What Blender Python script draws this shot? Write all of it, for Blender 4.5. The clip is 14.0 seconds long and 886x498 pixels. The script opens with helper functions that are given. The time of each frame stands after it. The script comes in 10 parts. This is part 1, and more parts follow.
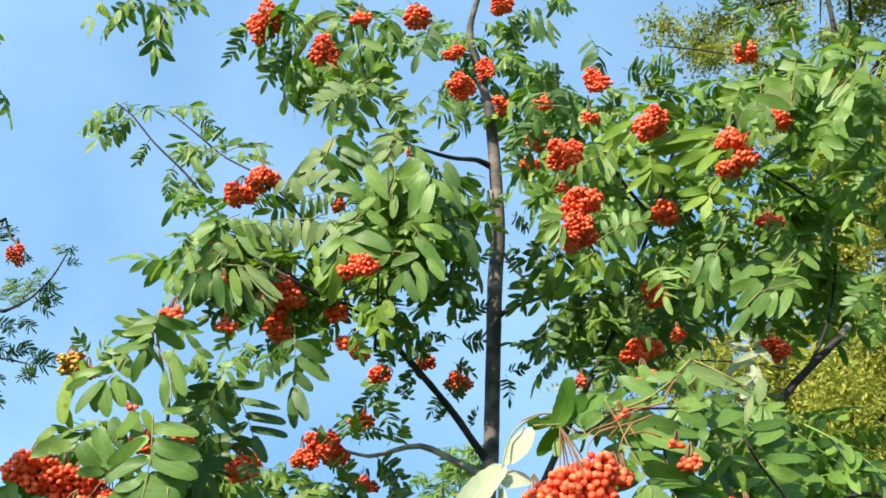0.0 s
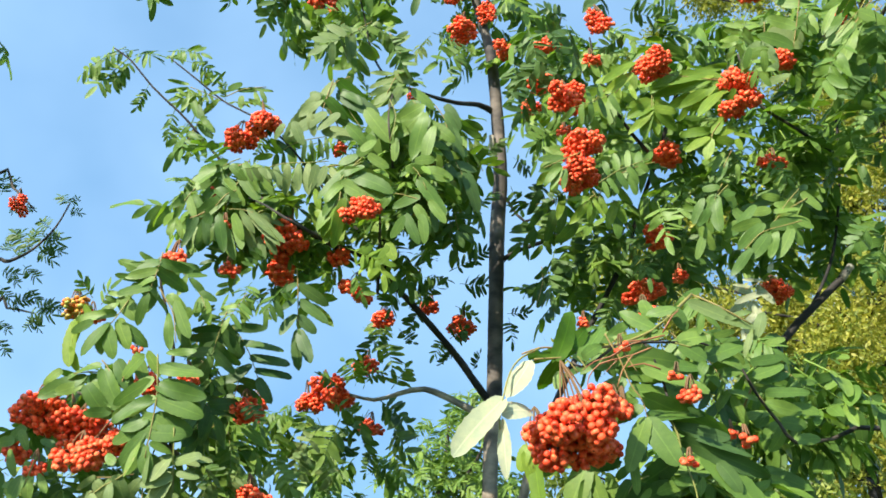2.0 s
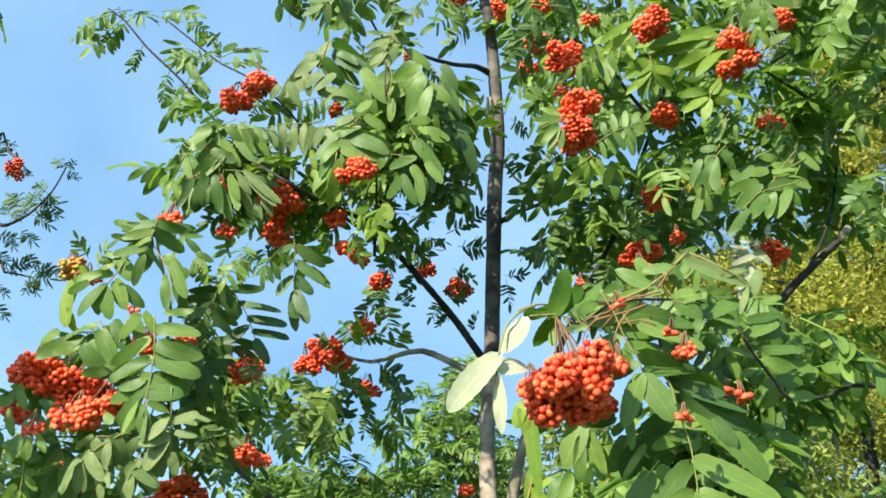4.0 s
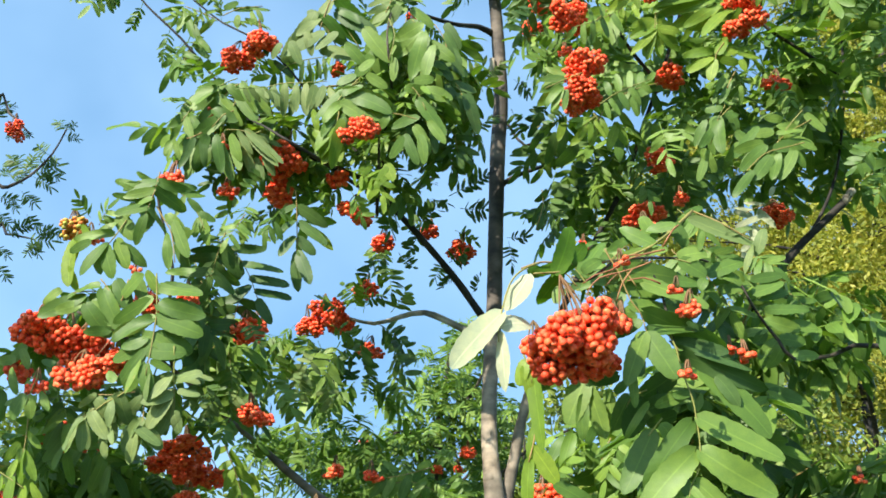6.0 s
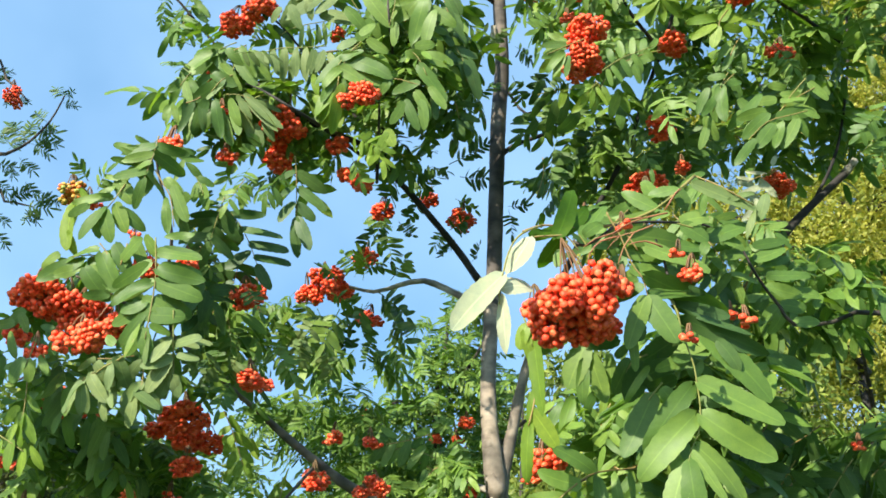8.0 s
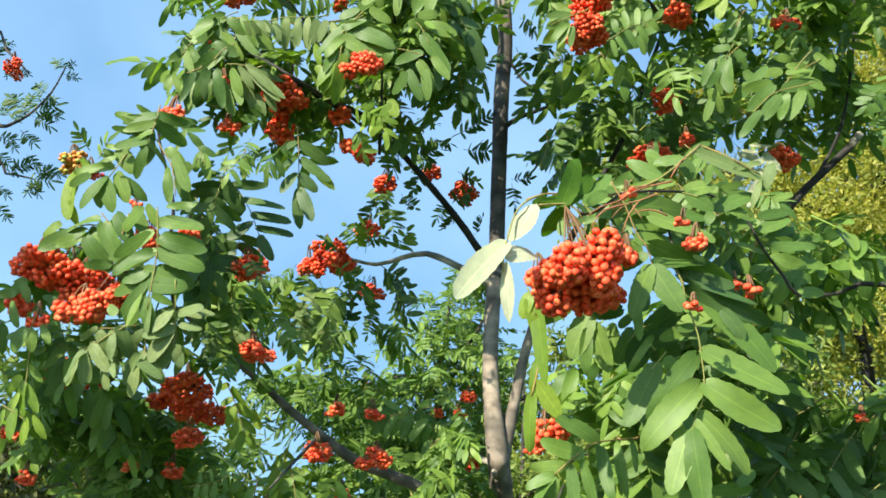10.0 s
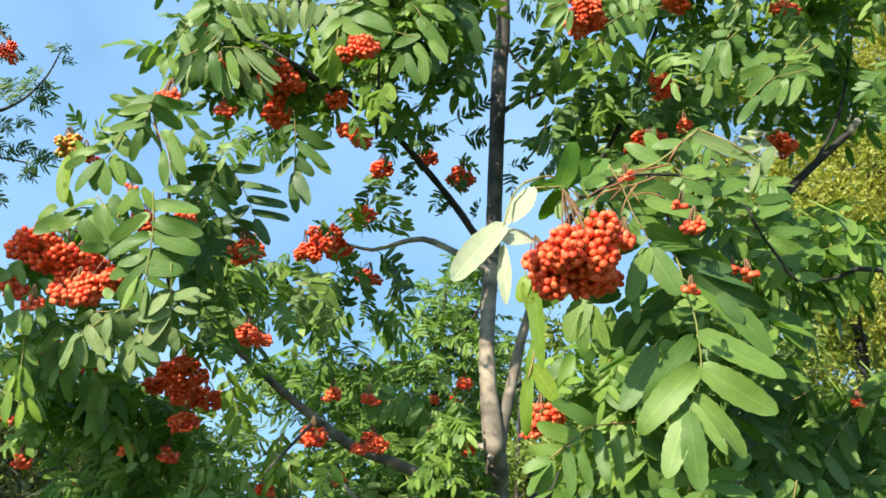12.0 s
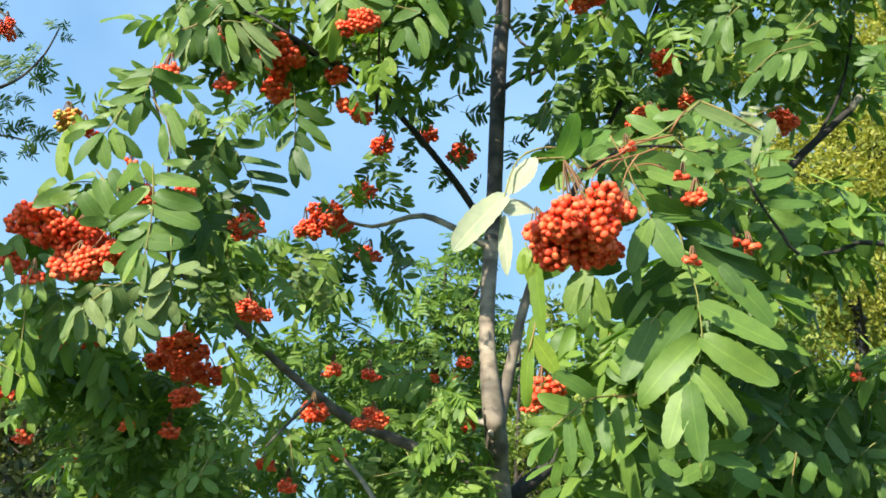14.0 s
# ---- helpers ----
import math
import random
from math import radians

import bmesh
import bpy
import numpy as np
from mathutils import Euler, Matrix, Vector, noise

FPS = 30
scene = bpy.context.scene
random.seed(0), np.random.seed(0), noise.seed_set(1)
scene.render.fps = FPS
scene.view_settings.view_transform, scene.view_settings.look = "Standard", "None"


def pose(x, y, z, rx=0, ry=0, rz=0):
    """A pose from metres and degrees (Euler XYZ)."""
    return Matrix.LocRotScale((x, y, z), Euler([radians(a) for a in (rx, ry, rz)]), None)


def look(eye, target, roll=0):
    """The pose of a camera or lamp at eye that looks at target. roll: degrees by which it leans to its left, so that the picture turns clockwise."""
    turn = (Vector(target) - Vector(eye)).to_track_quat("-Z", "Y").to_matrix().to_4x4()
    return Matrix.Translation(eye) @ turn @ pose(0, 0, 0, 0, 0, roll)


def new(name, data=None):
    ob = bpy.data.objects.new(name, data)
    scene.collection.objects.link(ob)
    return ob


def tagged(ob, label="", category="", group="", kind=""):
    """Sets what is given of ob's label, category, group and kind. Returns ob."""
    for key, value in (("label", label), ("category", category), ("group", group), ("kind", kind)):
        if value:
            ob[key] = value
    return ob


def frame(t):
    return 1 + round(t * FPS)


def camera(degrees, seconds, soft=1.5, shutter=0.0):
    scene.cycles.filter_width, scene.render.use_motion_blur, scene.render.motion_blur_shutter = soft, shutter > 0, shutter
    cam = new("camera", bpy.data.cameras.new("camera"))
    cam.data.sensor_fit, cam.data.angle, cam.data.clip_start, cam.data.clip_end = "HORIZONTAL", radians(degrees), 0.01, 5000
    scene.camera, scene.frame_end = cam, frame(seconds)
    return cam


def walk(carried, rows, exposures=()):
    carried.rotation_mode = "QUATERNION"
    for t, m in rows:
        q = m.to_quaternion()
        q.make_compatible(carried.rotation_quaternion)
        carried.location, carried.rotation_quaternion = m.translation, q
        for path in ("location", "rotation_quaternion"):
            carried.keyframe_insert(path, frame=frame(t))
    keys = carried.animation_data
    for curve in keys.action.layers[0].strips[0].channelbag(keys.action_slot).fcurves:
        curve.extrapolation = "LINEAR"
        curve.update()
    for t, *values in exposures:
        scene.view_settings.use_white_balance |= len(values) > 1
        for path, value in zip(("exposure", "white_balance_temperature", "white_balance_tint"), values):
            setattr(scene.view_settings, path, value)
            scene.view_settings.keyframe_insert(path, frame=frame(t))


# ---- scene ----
cam = camera(48.0, 14.0, soft=1.7)
PATH = [
    (0.0, pose(-0.0000, -0.0000, 1.6000, 118.000, 0.001, 0.000)),
    (0.5, pose(-0.0002, -0.0031, 1.5961, 117.212, -0.061, 0.146)),
    (1.0, pose(0.0011, 0.0009, 1.5927, 116.517, 0.194, 0.333)),
    (1.5, pose(0.0032, 0.0029, 1.5891, 115.932, 0.322, 0.346)),
    (2.0, pose(0.0037, 0.0057, 1.5858, 115.317, 0.324, 0.444)),
    (2.5, pose(0.0013, 0.0073, 1.5841, 114.921, 0.317, 0.528)),
    (3.0, pose(0.0034, 0.0088, 1.5823, 114.345, 0.336, 0.451)),
    (3.5, pose(0.0048, 0.0093, 1.5811, 113.931, 0.364, 0.381)),
    (4.0, pose(0.0064, 0.0110, 1.5785, 113.434, 0.454, 0.429)),
    (6.5, pose(0.0048, 0.0206, 1.5705, 111.061, 0.287, 0.476)),
    (7.0, pose(0.0054, 0.0229, 1.5671, 110.661, 0.290, 0.473)),
    (7.5, pose(0.0047, 0.0250, 1.5666, 110.310, 0.185, 0.449)),
    (8.0, pose(0.0035, 0.0267, 1.5663, 109.982, 0.057, 0.324)),
    (10.5, pose(0.0011, 0.0354, 1.5603, 108.502, -0.178, 0.330)),
    (11.0, pose(-0.0006, 0.0363, 1.5626, 108.420, -0.253, 0.141)),
    (11.5, pose(0.0012, 0.0364, 1.5591, 108.250, -0.261, 0.063)),
    (12.0, pose(0.0016, 0.0385, 1.5576, 107.989, -0.245, 0.108)),
    (12.5, pose(0.0032, 0.0379, 1.5546, 107.759, -0.264, 0.187)),
    (13.0, pose(0.0024, 0.0390, 1.5533, 107.513, -0.276, 0.146)),
    (13.5, pose(0.0013, 0.0408, 1.5529, 107.249, -0.247, 0.056)),
    (14.0, pose(0.0009, 0.0428, 1.5495, 106.953, -0.264, 0.094)),
]
walk(cam, PATH, [(0.0, 1.3), (14.0, 1.3)])

# ---- world, sun ----
SUN_WAY = Vector((-0.49, -0.66, 0.57)).normalized()
world = bpy.data.worlds.new("sky")
scene.world = world
world.use_nodes = True
wn = world.node_tree
sky = wn.nodes.new("ShaderNodeTexSky")
sky.sky_type = "NISHITA"
sky.sun_disc = False
sky.sun_elevation = math.asin(SUN_WAY.z)
sky.sun_rotation = math.atan2(SUN_WAY.x, SUN_WAY.y)
sky.air_density, sky.dust_density, sky.ozone_density = 1.0, 0.6, 2.0
# clear summer sky, read a little above each direction so that the haze at the skyline stays thin
coord = wn.nodes.new("ShaderNodeTexCoord")
lift = wn.nodes.new("ShaderNodeVectorMath")
lift.operation = "ADD"
lift.inputs[1].default_value = (0, 0, 0.55)
wn.links.new(coord.outputs["Generated"], lift.inputs[0])
level = wn.nodes.new("ShaderNodeVectorMath")
level.operation = "NORMALIZE"
wn.links.new(lift.outputs[0], level.inputs[0])
wn.links.new(level.outputs[0], sky.inputs["Vector"])
tint = wn.nodes.new("ShaderNodeMix")
tint.data_type, tint.blend_type = "RGBA", "MULTIPLY"
tint.inputs[0].default_value = 1.0
tint.inputs[7].default_value = (0.92, 1.10, 1.0, 1)
wn.links.new(sky.outputs["Color"], tint.inputs[6])
# thin drifting cloud
wisp = wn.nodes.new("ShaderNodeTexNoise")
wisp.inputs["Scale"].default_value, wisp.inputs["Detail"].default_value = 3.2, 4
wn.links.new(coord.outputs["Generated"], wisp.inputs["Vector"])
thin = wn.nodes.new("ShaderNodeMapRange")
thin.inputs[1].default_value, thin.inputs[2].default_value, thin.inputs[4].default_value = 0.35, 0.85, 0.22
wn.links.new(wisp.outputs["Fac"], thin.inputs[0])
veil = wn.nodes.new("ShaderNodeMix")
veil.data_type = "RGBA"
veil.inputs[7].default_value = (3.6, 4.9, 6.2, 1)
wn.links.new(thin.outputs[0], veil.inputs[0])
wn.links.new(tint.outputs[2], veil.inputs[6])
wn.links.new(veil.outputs[2], wn.nodes["Background"].inputs["Color"])
wn.nodes["Background"].inputs["Strength"].default_value = 0.17
sun = new("sun", bpy.data.lights.new("sun", "SUN"))
sun.data.energy, sun.data.angle, sun.data.color = 4.5, radians(0.6), (1.0, 0.93, 0.79)
sun.matrix_world = look(SUN_WAY * 30, (0, 0, 0))


# ---- materials ----
def node_material(name, rough=0.5, spec=0.5):
    m = bpy.data.materials.new(name)
    m.use_nodes = True
    b = m.node_tree.nodes["Principled BSDF"]
    b.inputs["Roughness"].default_value = rough
    b.inputs["Specular IOR Level"].default_value = spec
    return m, m.node_tree.nodes, m.node_tree.links, b


def ramp(nodes, links, factor, stops):
    r = nodes.new("ShaderNodeValToRGB")
    r.color_ramp.elements[0].position, r.color_ramp.elements[0].color = stops[0][0], (*stops[0][1], 1)
    r.color_ramp.elements[1].position, r.color_ramp.elements[1].color = stops[-1][0], (*stops[-1][1], 1)
    for p, c in stops[1:-1]:
        e = r.color_ramp.elements.new(p)
        e.color = (*c, 1)
    links.new(factor, r.inputs["Fac"])
    return r.outputs["Color"]


def noise_tex(nodes, links, scale, detail=3.0, coords="Object"):
    c = nodes.new("ShaderNodeTexCoord")
    n = nodes.new("ShaderNodeTexNoise")
    n.inputs["Scale"].default_value, n.inputs["Detail"].default_value = scale, detail
    links.new(c.outputs[coords], n.inputs["Vector"])
    return n.outputs["Fac"]


def mixed(nodes, links, a, b, how="MULTIPLY", fac=1.0):
    mx = nodes.new("ShaderNodeMix")
    mx.data_type, mx.blend_type = "RGBA", how
    mx.inputs[0].default_value = fac
    for s, v in ((6, a), (7, b)):
        if isinstance(v, tuple):
            mx.inputs[s].default_value = (*v, 1)
        else:
            links.new(v, mx.inputs[s])
    return mx.outputs[2]


def leaf_material(name, dark, mid, light, through_colour, see=0.28, rough=0.50, grain=60, island=False):
    """A leaf: waxy skin over a blade that lets some light through."""
    m, n, l, b = node_material(name, rough, 0.30)
    if island:
        who = n.new("ShaderNodeNewGeometry").outputs["Random Per Island"]
    else:
        who = n.new("ShaderNodeObjectInfo").outputs["Random"]
    base = ramp(n, l, who, [(at, (c[0] * 1.10, c[1] * 1.06, c[2] * 0.95)) for at, c in ((0.0, dark), (0.5, mid), (1.0, light))])
    spots = ramp(n, l, noise_tex(n, l, grain), ((0.3, (0.90, 0.91, 0.9)), (0.7, (1.05, 1.05, 1.0))))
    broad = ramp(n, l, noise_tex(n, l, grain * 0.09), ((0.3, (0.80, 0.84, 0.84)), (0.75, (1.12, 1.08, 0.95))))
    col = mixed(n, l, mixed(n, l, base, spots), broad)
    # the midrib, and veins that leave it slantwise
    across, along = n.new("ShaderNodeAttribute"), n.new("ShaderNodeAttribute")
    across.attribute_name, along.attribute_name = "across", "along"
    rib = ramp(n, l, across.outputs["Fac"], ((0.0, (1.35, 1.30, 1.25)), (0.10, (0.95, 0.96, 0.95)), (0.5, (1.0, 1.0, 1.0))))
    slant = n.new("ShaderNodeMath")
    slant.operation = "MULTIPLY_ADD"
    slant.inputs[1].default_value = -0.16
    l.new(across.outputs["Fac"], slant.inputs[0])
    l.new(along.outputs["Fac"], slant.inputs[2])
    wave = n.new("ShaderNodeMath")
    wave.operation = "MULTIPLY"
    wave.inputs[1].default_value = 62
    l.new(slant.outputs[0], wave.inputs[0])
    veins = n.new("ShaderNodeMath")
    veins.operation = "SINE"
    l.new(wave.outputs[0], veins.inputs[0])
    col = mixed(n, l, col, rib)
    l.new(col, b.inputs["Base Color"])
    bump = n.new("ShaderNodeBump")
    bump.inputs["Strength"].default_value, bump.inputs["Distance"].default_value = 0.06, 0.0003
    l.new(veins.outputs[0], bump.inputs["Height"])
    l.new(bump.outputs["Normal"], b.inputs["Normal"])
    tr = n.new("ShaderNodeBsdfTranslucent")
    l.new(mixed(n, l, col, through_colour), tr.inputs["Color"])
    mx = n.new("ShaderNodeMixShader")
    mx.inputs[0].default_value = see
    l.new(b.outputs[0], mx.inputs[1])
    l.new(tr.outputs[0], mx.inputs[2])
    l.new(mx.outputs[0], n["Material Output"].inputs["Surface"])
    return m


def bark_material(name, dark, light, scale=40):
    m, n, l, b = node_material(name, 0.75, 0.3)
    c = n.new("ShaderNodeTexCoord")
    mp = n.new("ShaderNodeMapping")
    mp.inputs["Scale"].default_value = (1, 1, 1.5)
    l.new(c.outputs["Object"], mp.inputs["Vector"])
    n1 = n.new("ShaderNodeTexNoise")
    n1.inputs["Scale"].default_value, n1.inputs["Detail"].default_value = scale, 6
    l.new(mp.outputs[0], n1.inputs["Vector"])
    base = ramp(n, l, n1.outputs["Fac"], ((0.3, dark), (0.62, light), (0.8, tuple(min(1, v * 1.25) for v in light))))
    patch = ramp(n, l, noise_tex(n, l, 17), ((0.38, (0.48, 0.48, 0.47)), (0.55, (0.9, 0.89, 0.87)), (0.68, (1.35, 1.30, 1.22))))
    l.new(mixed(n, l, base, patch), b.inputs["Base Color"])
    bump = n.new("ShaderNodeBump")
    bump.inputs["Strength"].default_value, bump.inputs["Distance"].default_value = 0.5, 0.004
    l.new(n1.outputs["Fac"], bump.inputs["Height"])
    l.new(bump.outputs["Normal"], b.inputs["Normal"])
    return m


def berry_material(name, stops, island=False):
    m, n, l, b = node_material(name, 0.5, 0.28)
    if island:
        who = n.new("ShaderNodeNewGeometry").outputs["Random Per Island"]
    else:
        who = n.new("ShaderNodeObjectInfo").outputs["Random"]
    base = ramp(n, l, who, stops)
    blush = ramp(n, l, noise_tex(n, l, 160), ((0.3, (0.8, 0.75, 0.75)), (0.7, (1.08, 1.1, 1.1))))
    l.new(mixed(n, l, base, blush), b.inputs["Base Color"])
    b.inputs["Subsurface Weight"].default_value = 0.3
    b.inputs["Subsurface Radius"].default_value = (0.008, 0.0025, 0.001)
    return m


LEAF = {
    "green": leaf_material("rowan_leaf_green", (0.068, 0.136, 0.030), (0.108, 0.192, 0.042), (0.159, 0.246, 0.061), (1.3, 1.5, 0.45)),
    # darkened copy of the green leaf: shade painted into leaves that face away
    "dark": leaf_material("rowan_leaf_shaded", (0.043, 0.092, 0.028), (0.063, 0.121, 0.036), (0.090, 0.159, 0.047), (1.1, 1.5, 0.5), see=0.24),
    "bright": leaf_material("rowan_leaf_yellow_green", (0.116, 0.206, 0.027), (0.160, 0.262, 0.038), (0.215, 0.312, 0.050), (1.4, 1.4, 0.4), see=0.40),
    # paler green of undersides, also used to paint sunlight on some leaves
    "pale": leaf_material("rowan_leaf_underside_and_sunlit", (0.110, 0.172, 0.064), (0.143, 0.205, 0.080), (0.185, 0.242, 0.100), (1.2, 1.3, 0.6), rough=0.6),
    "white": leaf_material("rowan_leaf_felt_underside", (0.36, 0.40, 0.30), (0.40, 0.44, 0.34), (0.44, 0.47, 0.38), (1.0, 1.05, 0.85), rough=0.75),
    # saturated green puts the glow of light through the blade into its colour
    "lit": leaf_material("rowan_leaf_backlit_green", (0.050, 0.125, 0.012), (0.065, 0.150, 0.014), (0.080, 0.170, 0.016), (1.3, 1.5, 0.4), see=0.55),
}
FOLIAGE = leaf_material("rowan_foliage", (0.064, 0.130, 0.030), (0.114, 0.204, 0.042), (0.189, 0.284, 0.062), (1.3, 1.5, 0.45), see=0.32, island=True)
SHRUB_LEAF = leaf_material("shrub_leaf", (0.063, 0.110, 0.025), (0.131, 0.189, 0.042), (0.242, 0.284, 0.068), (1.3, 1.4, 0.5), see=0.34, island=True, grain=20)
# darker, browner copy of the shrub leaf with shade put into its colour
SHADED_SHRUB_LEAF = leaf_material("shaded_shrub_leaf", (0.034, 0.048, 0.018), (0.058, 0.076, 0.026), (0.125, 0.135, 0.055), (1.3, 1.3, 0.5), see=0.25, island=True, grain=20)
WILLOW_LEAF = leaf_material("willow_leaf", (0.138, 0.184, 0.030), (0.242, 0.264, 0.045), (0.362, 0.345, 0.068), (1.3, 1.3, 0.5), see=0.38, island=True, grain=12)
STALK = leaf_material("leaf_stalk", (0.16, 0.12, 0.05), (0.14, 0.16, 0.05), (0.20, 0.13, 0.06), (1, 1, 1), see=0.05)
RED_STALK = leaf_material("red_stalk", (0.17, 0.07, 0.04), (0.20, 0.09, 0.05), (0.22, 0.12, 0.06), (1, 1, 1), see=0.05)
FRUIT_STALK = leaf_material("fruit_stalk", (0.085, 0.060, 0.030), (0.120, 0.070, 0.036), (0.150, 0.080, 0.045), (1, 1, 1), see=0.05)
TWIG = bark_material("twig_bark", (0.030, 0.026, 0.022), (0.075, 0.062, 0.050), 60)
BARK = bark_material("rowan_bark", (0.085, 0.071, 0.055), (0.270, 0.226, 0.172), 30)
# browner young bark, darkened further to paint in the shade of the leaves
YOUNG_SHADED_BARK = bark_material("young_shaded_rowan_bark", (0.038, 0.033, 0.031), (0.120, 0.101, 0.084), 30)
LIMB_BARK = bark_material("limb_bark", (0.075, 0.064, 0.052), (0.190, 0.162, 0.130), 30)
PALE_BARK = bark_material("pale_bark", (0.20, 0.18, 0.14), (0.38, 0.34, 0.27), 45)
# near-black: crown shade painted into limb bark; the willow trunks share it
DARK_SHADED_BARK = bark_material("dark_shaded_bark", (0.018, 0.016, 0.014), (0.050, 0.044, 0.038), 40)
ORANGE = ((0.0, (0.76, 0.062, 0.022)), (0.5, (0.89, 0.112, 0.038)), (1.0, (0.95, 0.185, 0.072)))
BERRY = berry_material("rowan_berry", ORANGE)
BERRIES = berry_material("rowan_berries", ORANGE, True)
UNRIPE = berry_material("unripe_berries", ((0.0, (0.66, 0.15, 0.03)), (0.5, (0.55, 0.30, 0.05)), (1.0, (0.36, 0.38, 0.07))), True)
CALYX = node_material("berry_calyx", 0.8)[0]
CALYX.node_tree.nodes["Principled BSDF"].inputs["Base Color"].default_value = (0.05, 0.03, 0.02, 1)


def grass_material():
    m, n, l, b = node_material("meadow_grass", 0.9, 0.2)
    base = ramp(n, l, noise_tex(n, l, 1.2), ((0.3, (0.035, 0.065, 0.02)), (0.55, (0.06, 0.10, 0.03)), (0.75, (0.12, 0.13, 0.05))))
    fine = ramp(n, l, noise_tex(n, l, 45), ((0.3, (0.5, 0.55, 0.5)), (0.7, (1.2, 1.2, 1.1))))
    l.new(mixed(n, l, base, fine), b.inputs["Base Color"])
    bump = n.new("ShaderNodeBump")
    bump.inputs["Strength"].default_value, bump.inputs["Distance"].default_value = 0.8, 0.05
    l.new(noise_tex(n, l, 30), bump.inputs["Height"])
    l.new(bump.outputs["Normal"], b.inputs["Normal"])
    return m


# ---- mesh helpers ----
def mesh_of(name, verts, faces, material, smooth=True, blade=None):
    me = bpy.data.meshes.new(name)
    me.from_pydata([tuple(v) for v in verts], [], faces)
    me.materials.append(material)
    if smooth:
        me.polygons.foreach_set("use_smooth", [True] * len(me.polygons))
    if blade is not None:
        for key, values in zip(("across", "along"), blade):
            me.attributes.new(key, "FLOAT", "POINT").data.foreach_set("value", np.asarray(values, np.float32))
    return me


def child(name, me, parent, m=None, label="", kind=""):
    ob = new(name, me)
    ob.parent = parent
    if m is not None:
        ob.matrix_local = m
    return tagged(ob, label, kind=kind)


def tube(points, radii, sides=8, lump=0.0, seed=0):
    """Verts and faces of a tapered, slightly uneven limb through the points, capped at both ends."""
    rnd = random.Random(seed)
    pts = [Vector(p) for p in points]
    n = len(pts)
    dense, rad = [], []
    for i in range(n - 1):
        p0, p1, p2, p3 = pts[max(i - 1, 0)], pts[i], pts[i + 1], pts[min(i + 2, n - 1)]
        steps = max(2, int((p2 - p1).length / 0.02)) if lump else 3
        steps = min(steps, 12)
        for k in range(steps):
            t = k / steps
            dense.append(0.5 * (2 * p1 + (p2 - p0) * t + (2 * p0 - 5 * p1 + 4 * p2 - p3) * t * t + (3 * p1 - p0 - 3 * p2 + p3) * t ** 3))
            rad.append(radii[i] * (1 - t) + radii[i + 1] * t)
    dense.append(pts[-1]), rad.append(radii[-1])
    verts, faces = [], []
    side = Vector((1, 0.2, 0.1))
    for i, p in enumerate(dense):
        d = (dense[min(i + 1, len(dense) - 1)] - dense[max(i - 1, 0)]).normalized()
        side = (side - d * side.dot(d)).normalized()
        up = d.cross(side)
        swell = 1 + lump * rnd.uniform(-1, 1)
        for k in range(sides):
            a = 2 * math.pi * k / sides
            r = rad[i] * swell * (1 + lump * 0.5 * rnd.uniform(-1, 1))
            verts.append(p + (side * math.cos(a) + up * math.sin(a)) * r)
    for i in range(len(dense) - 1):
        for k in range(sides):
            a, b = i * sides + k, i * sides + (k + 1) % sides
            faces.append((a, b, b + sides, a + sides))
    faces.append(tuple(range(sides - 1, -1, -1)))
    faces.append(tuple(range(len(verts) - sides, len(verts))))
    return verts, faces


def branch(parent, points, radii, material=None, name="branch", label="", sides=8, lump=0.08):
    v, f = tube(points, radii, sides, lump, int(abs(points[0][0]) * 1000) + len(points))
    return child(name, mesh_of(name, v, f, material or BARK), parent, label=label)


# ---- the compound leaf of a rowan ----
def leaflet_shape(length, width, rnd, segs=7, teeth=False):
    """A blade along +Y, folded at its midrib and arched to its tip."""
    fold, arch, twist = rnd.uniform(0.06, 0.42), rnd.uniform(0.02, 0.32), rnd.uniform(-0.45, 0.45)
    lean, wave = rnd.uniform(-0.12, 0.12), rnd.uniform(-0.05, 0.05)
    if teeth:
        segs *= 2
    verts, faces = [], []
    for i in range(segs + 1):
        t = i / segs
        w = width * 0.5 * (math.sin(math.pi * min(1, t * 0.90 + 0.05)) ** 0.50) * (1.03 - 0.10 * t)
        if i == 0:
            w *= 0.3
        elif i == segs:
            w *= 0.42
        if teeth and i % 2 and 0.2 < t < 0.98:
            w *= 0.93
        y = t * length
        z = -arch * length * t * t
        for s in (-1, 0, 1):
            a = abs(s)
            zz = z + fold * w * a + twist * s * w * t - 0.10 * w * a * a + wave * length * a * math.sin(5.5 * t + s)
            verts.append((s * w + lean * length * t * t, y - 0.05 * length * a * (1 - t), zz))
    for i in range(segs):
        for k in range(2):
            a = i * 3 + k
            faces.append((a, a + 1, a + 4, a + 3))
    grid = [(abs(k), i / segs) for i in range(segs + 1) for k in (-1, 0, 1)]
    return verts, faces, ([g[0] for g in grid], [g[1] for g in grid])


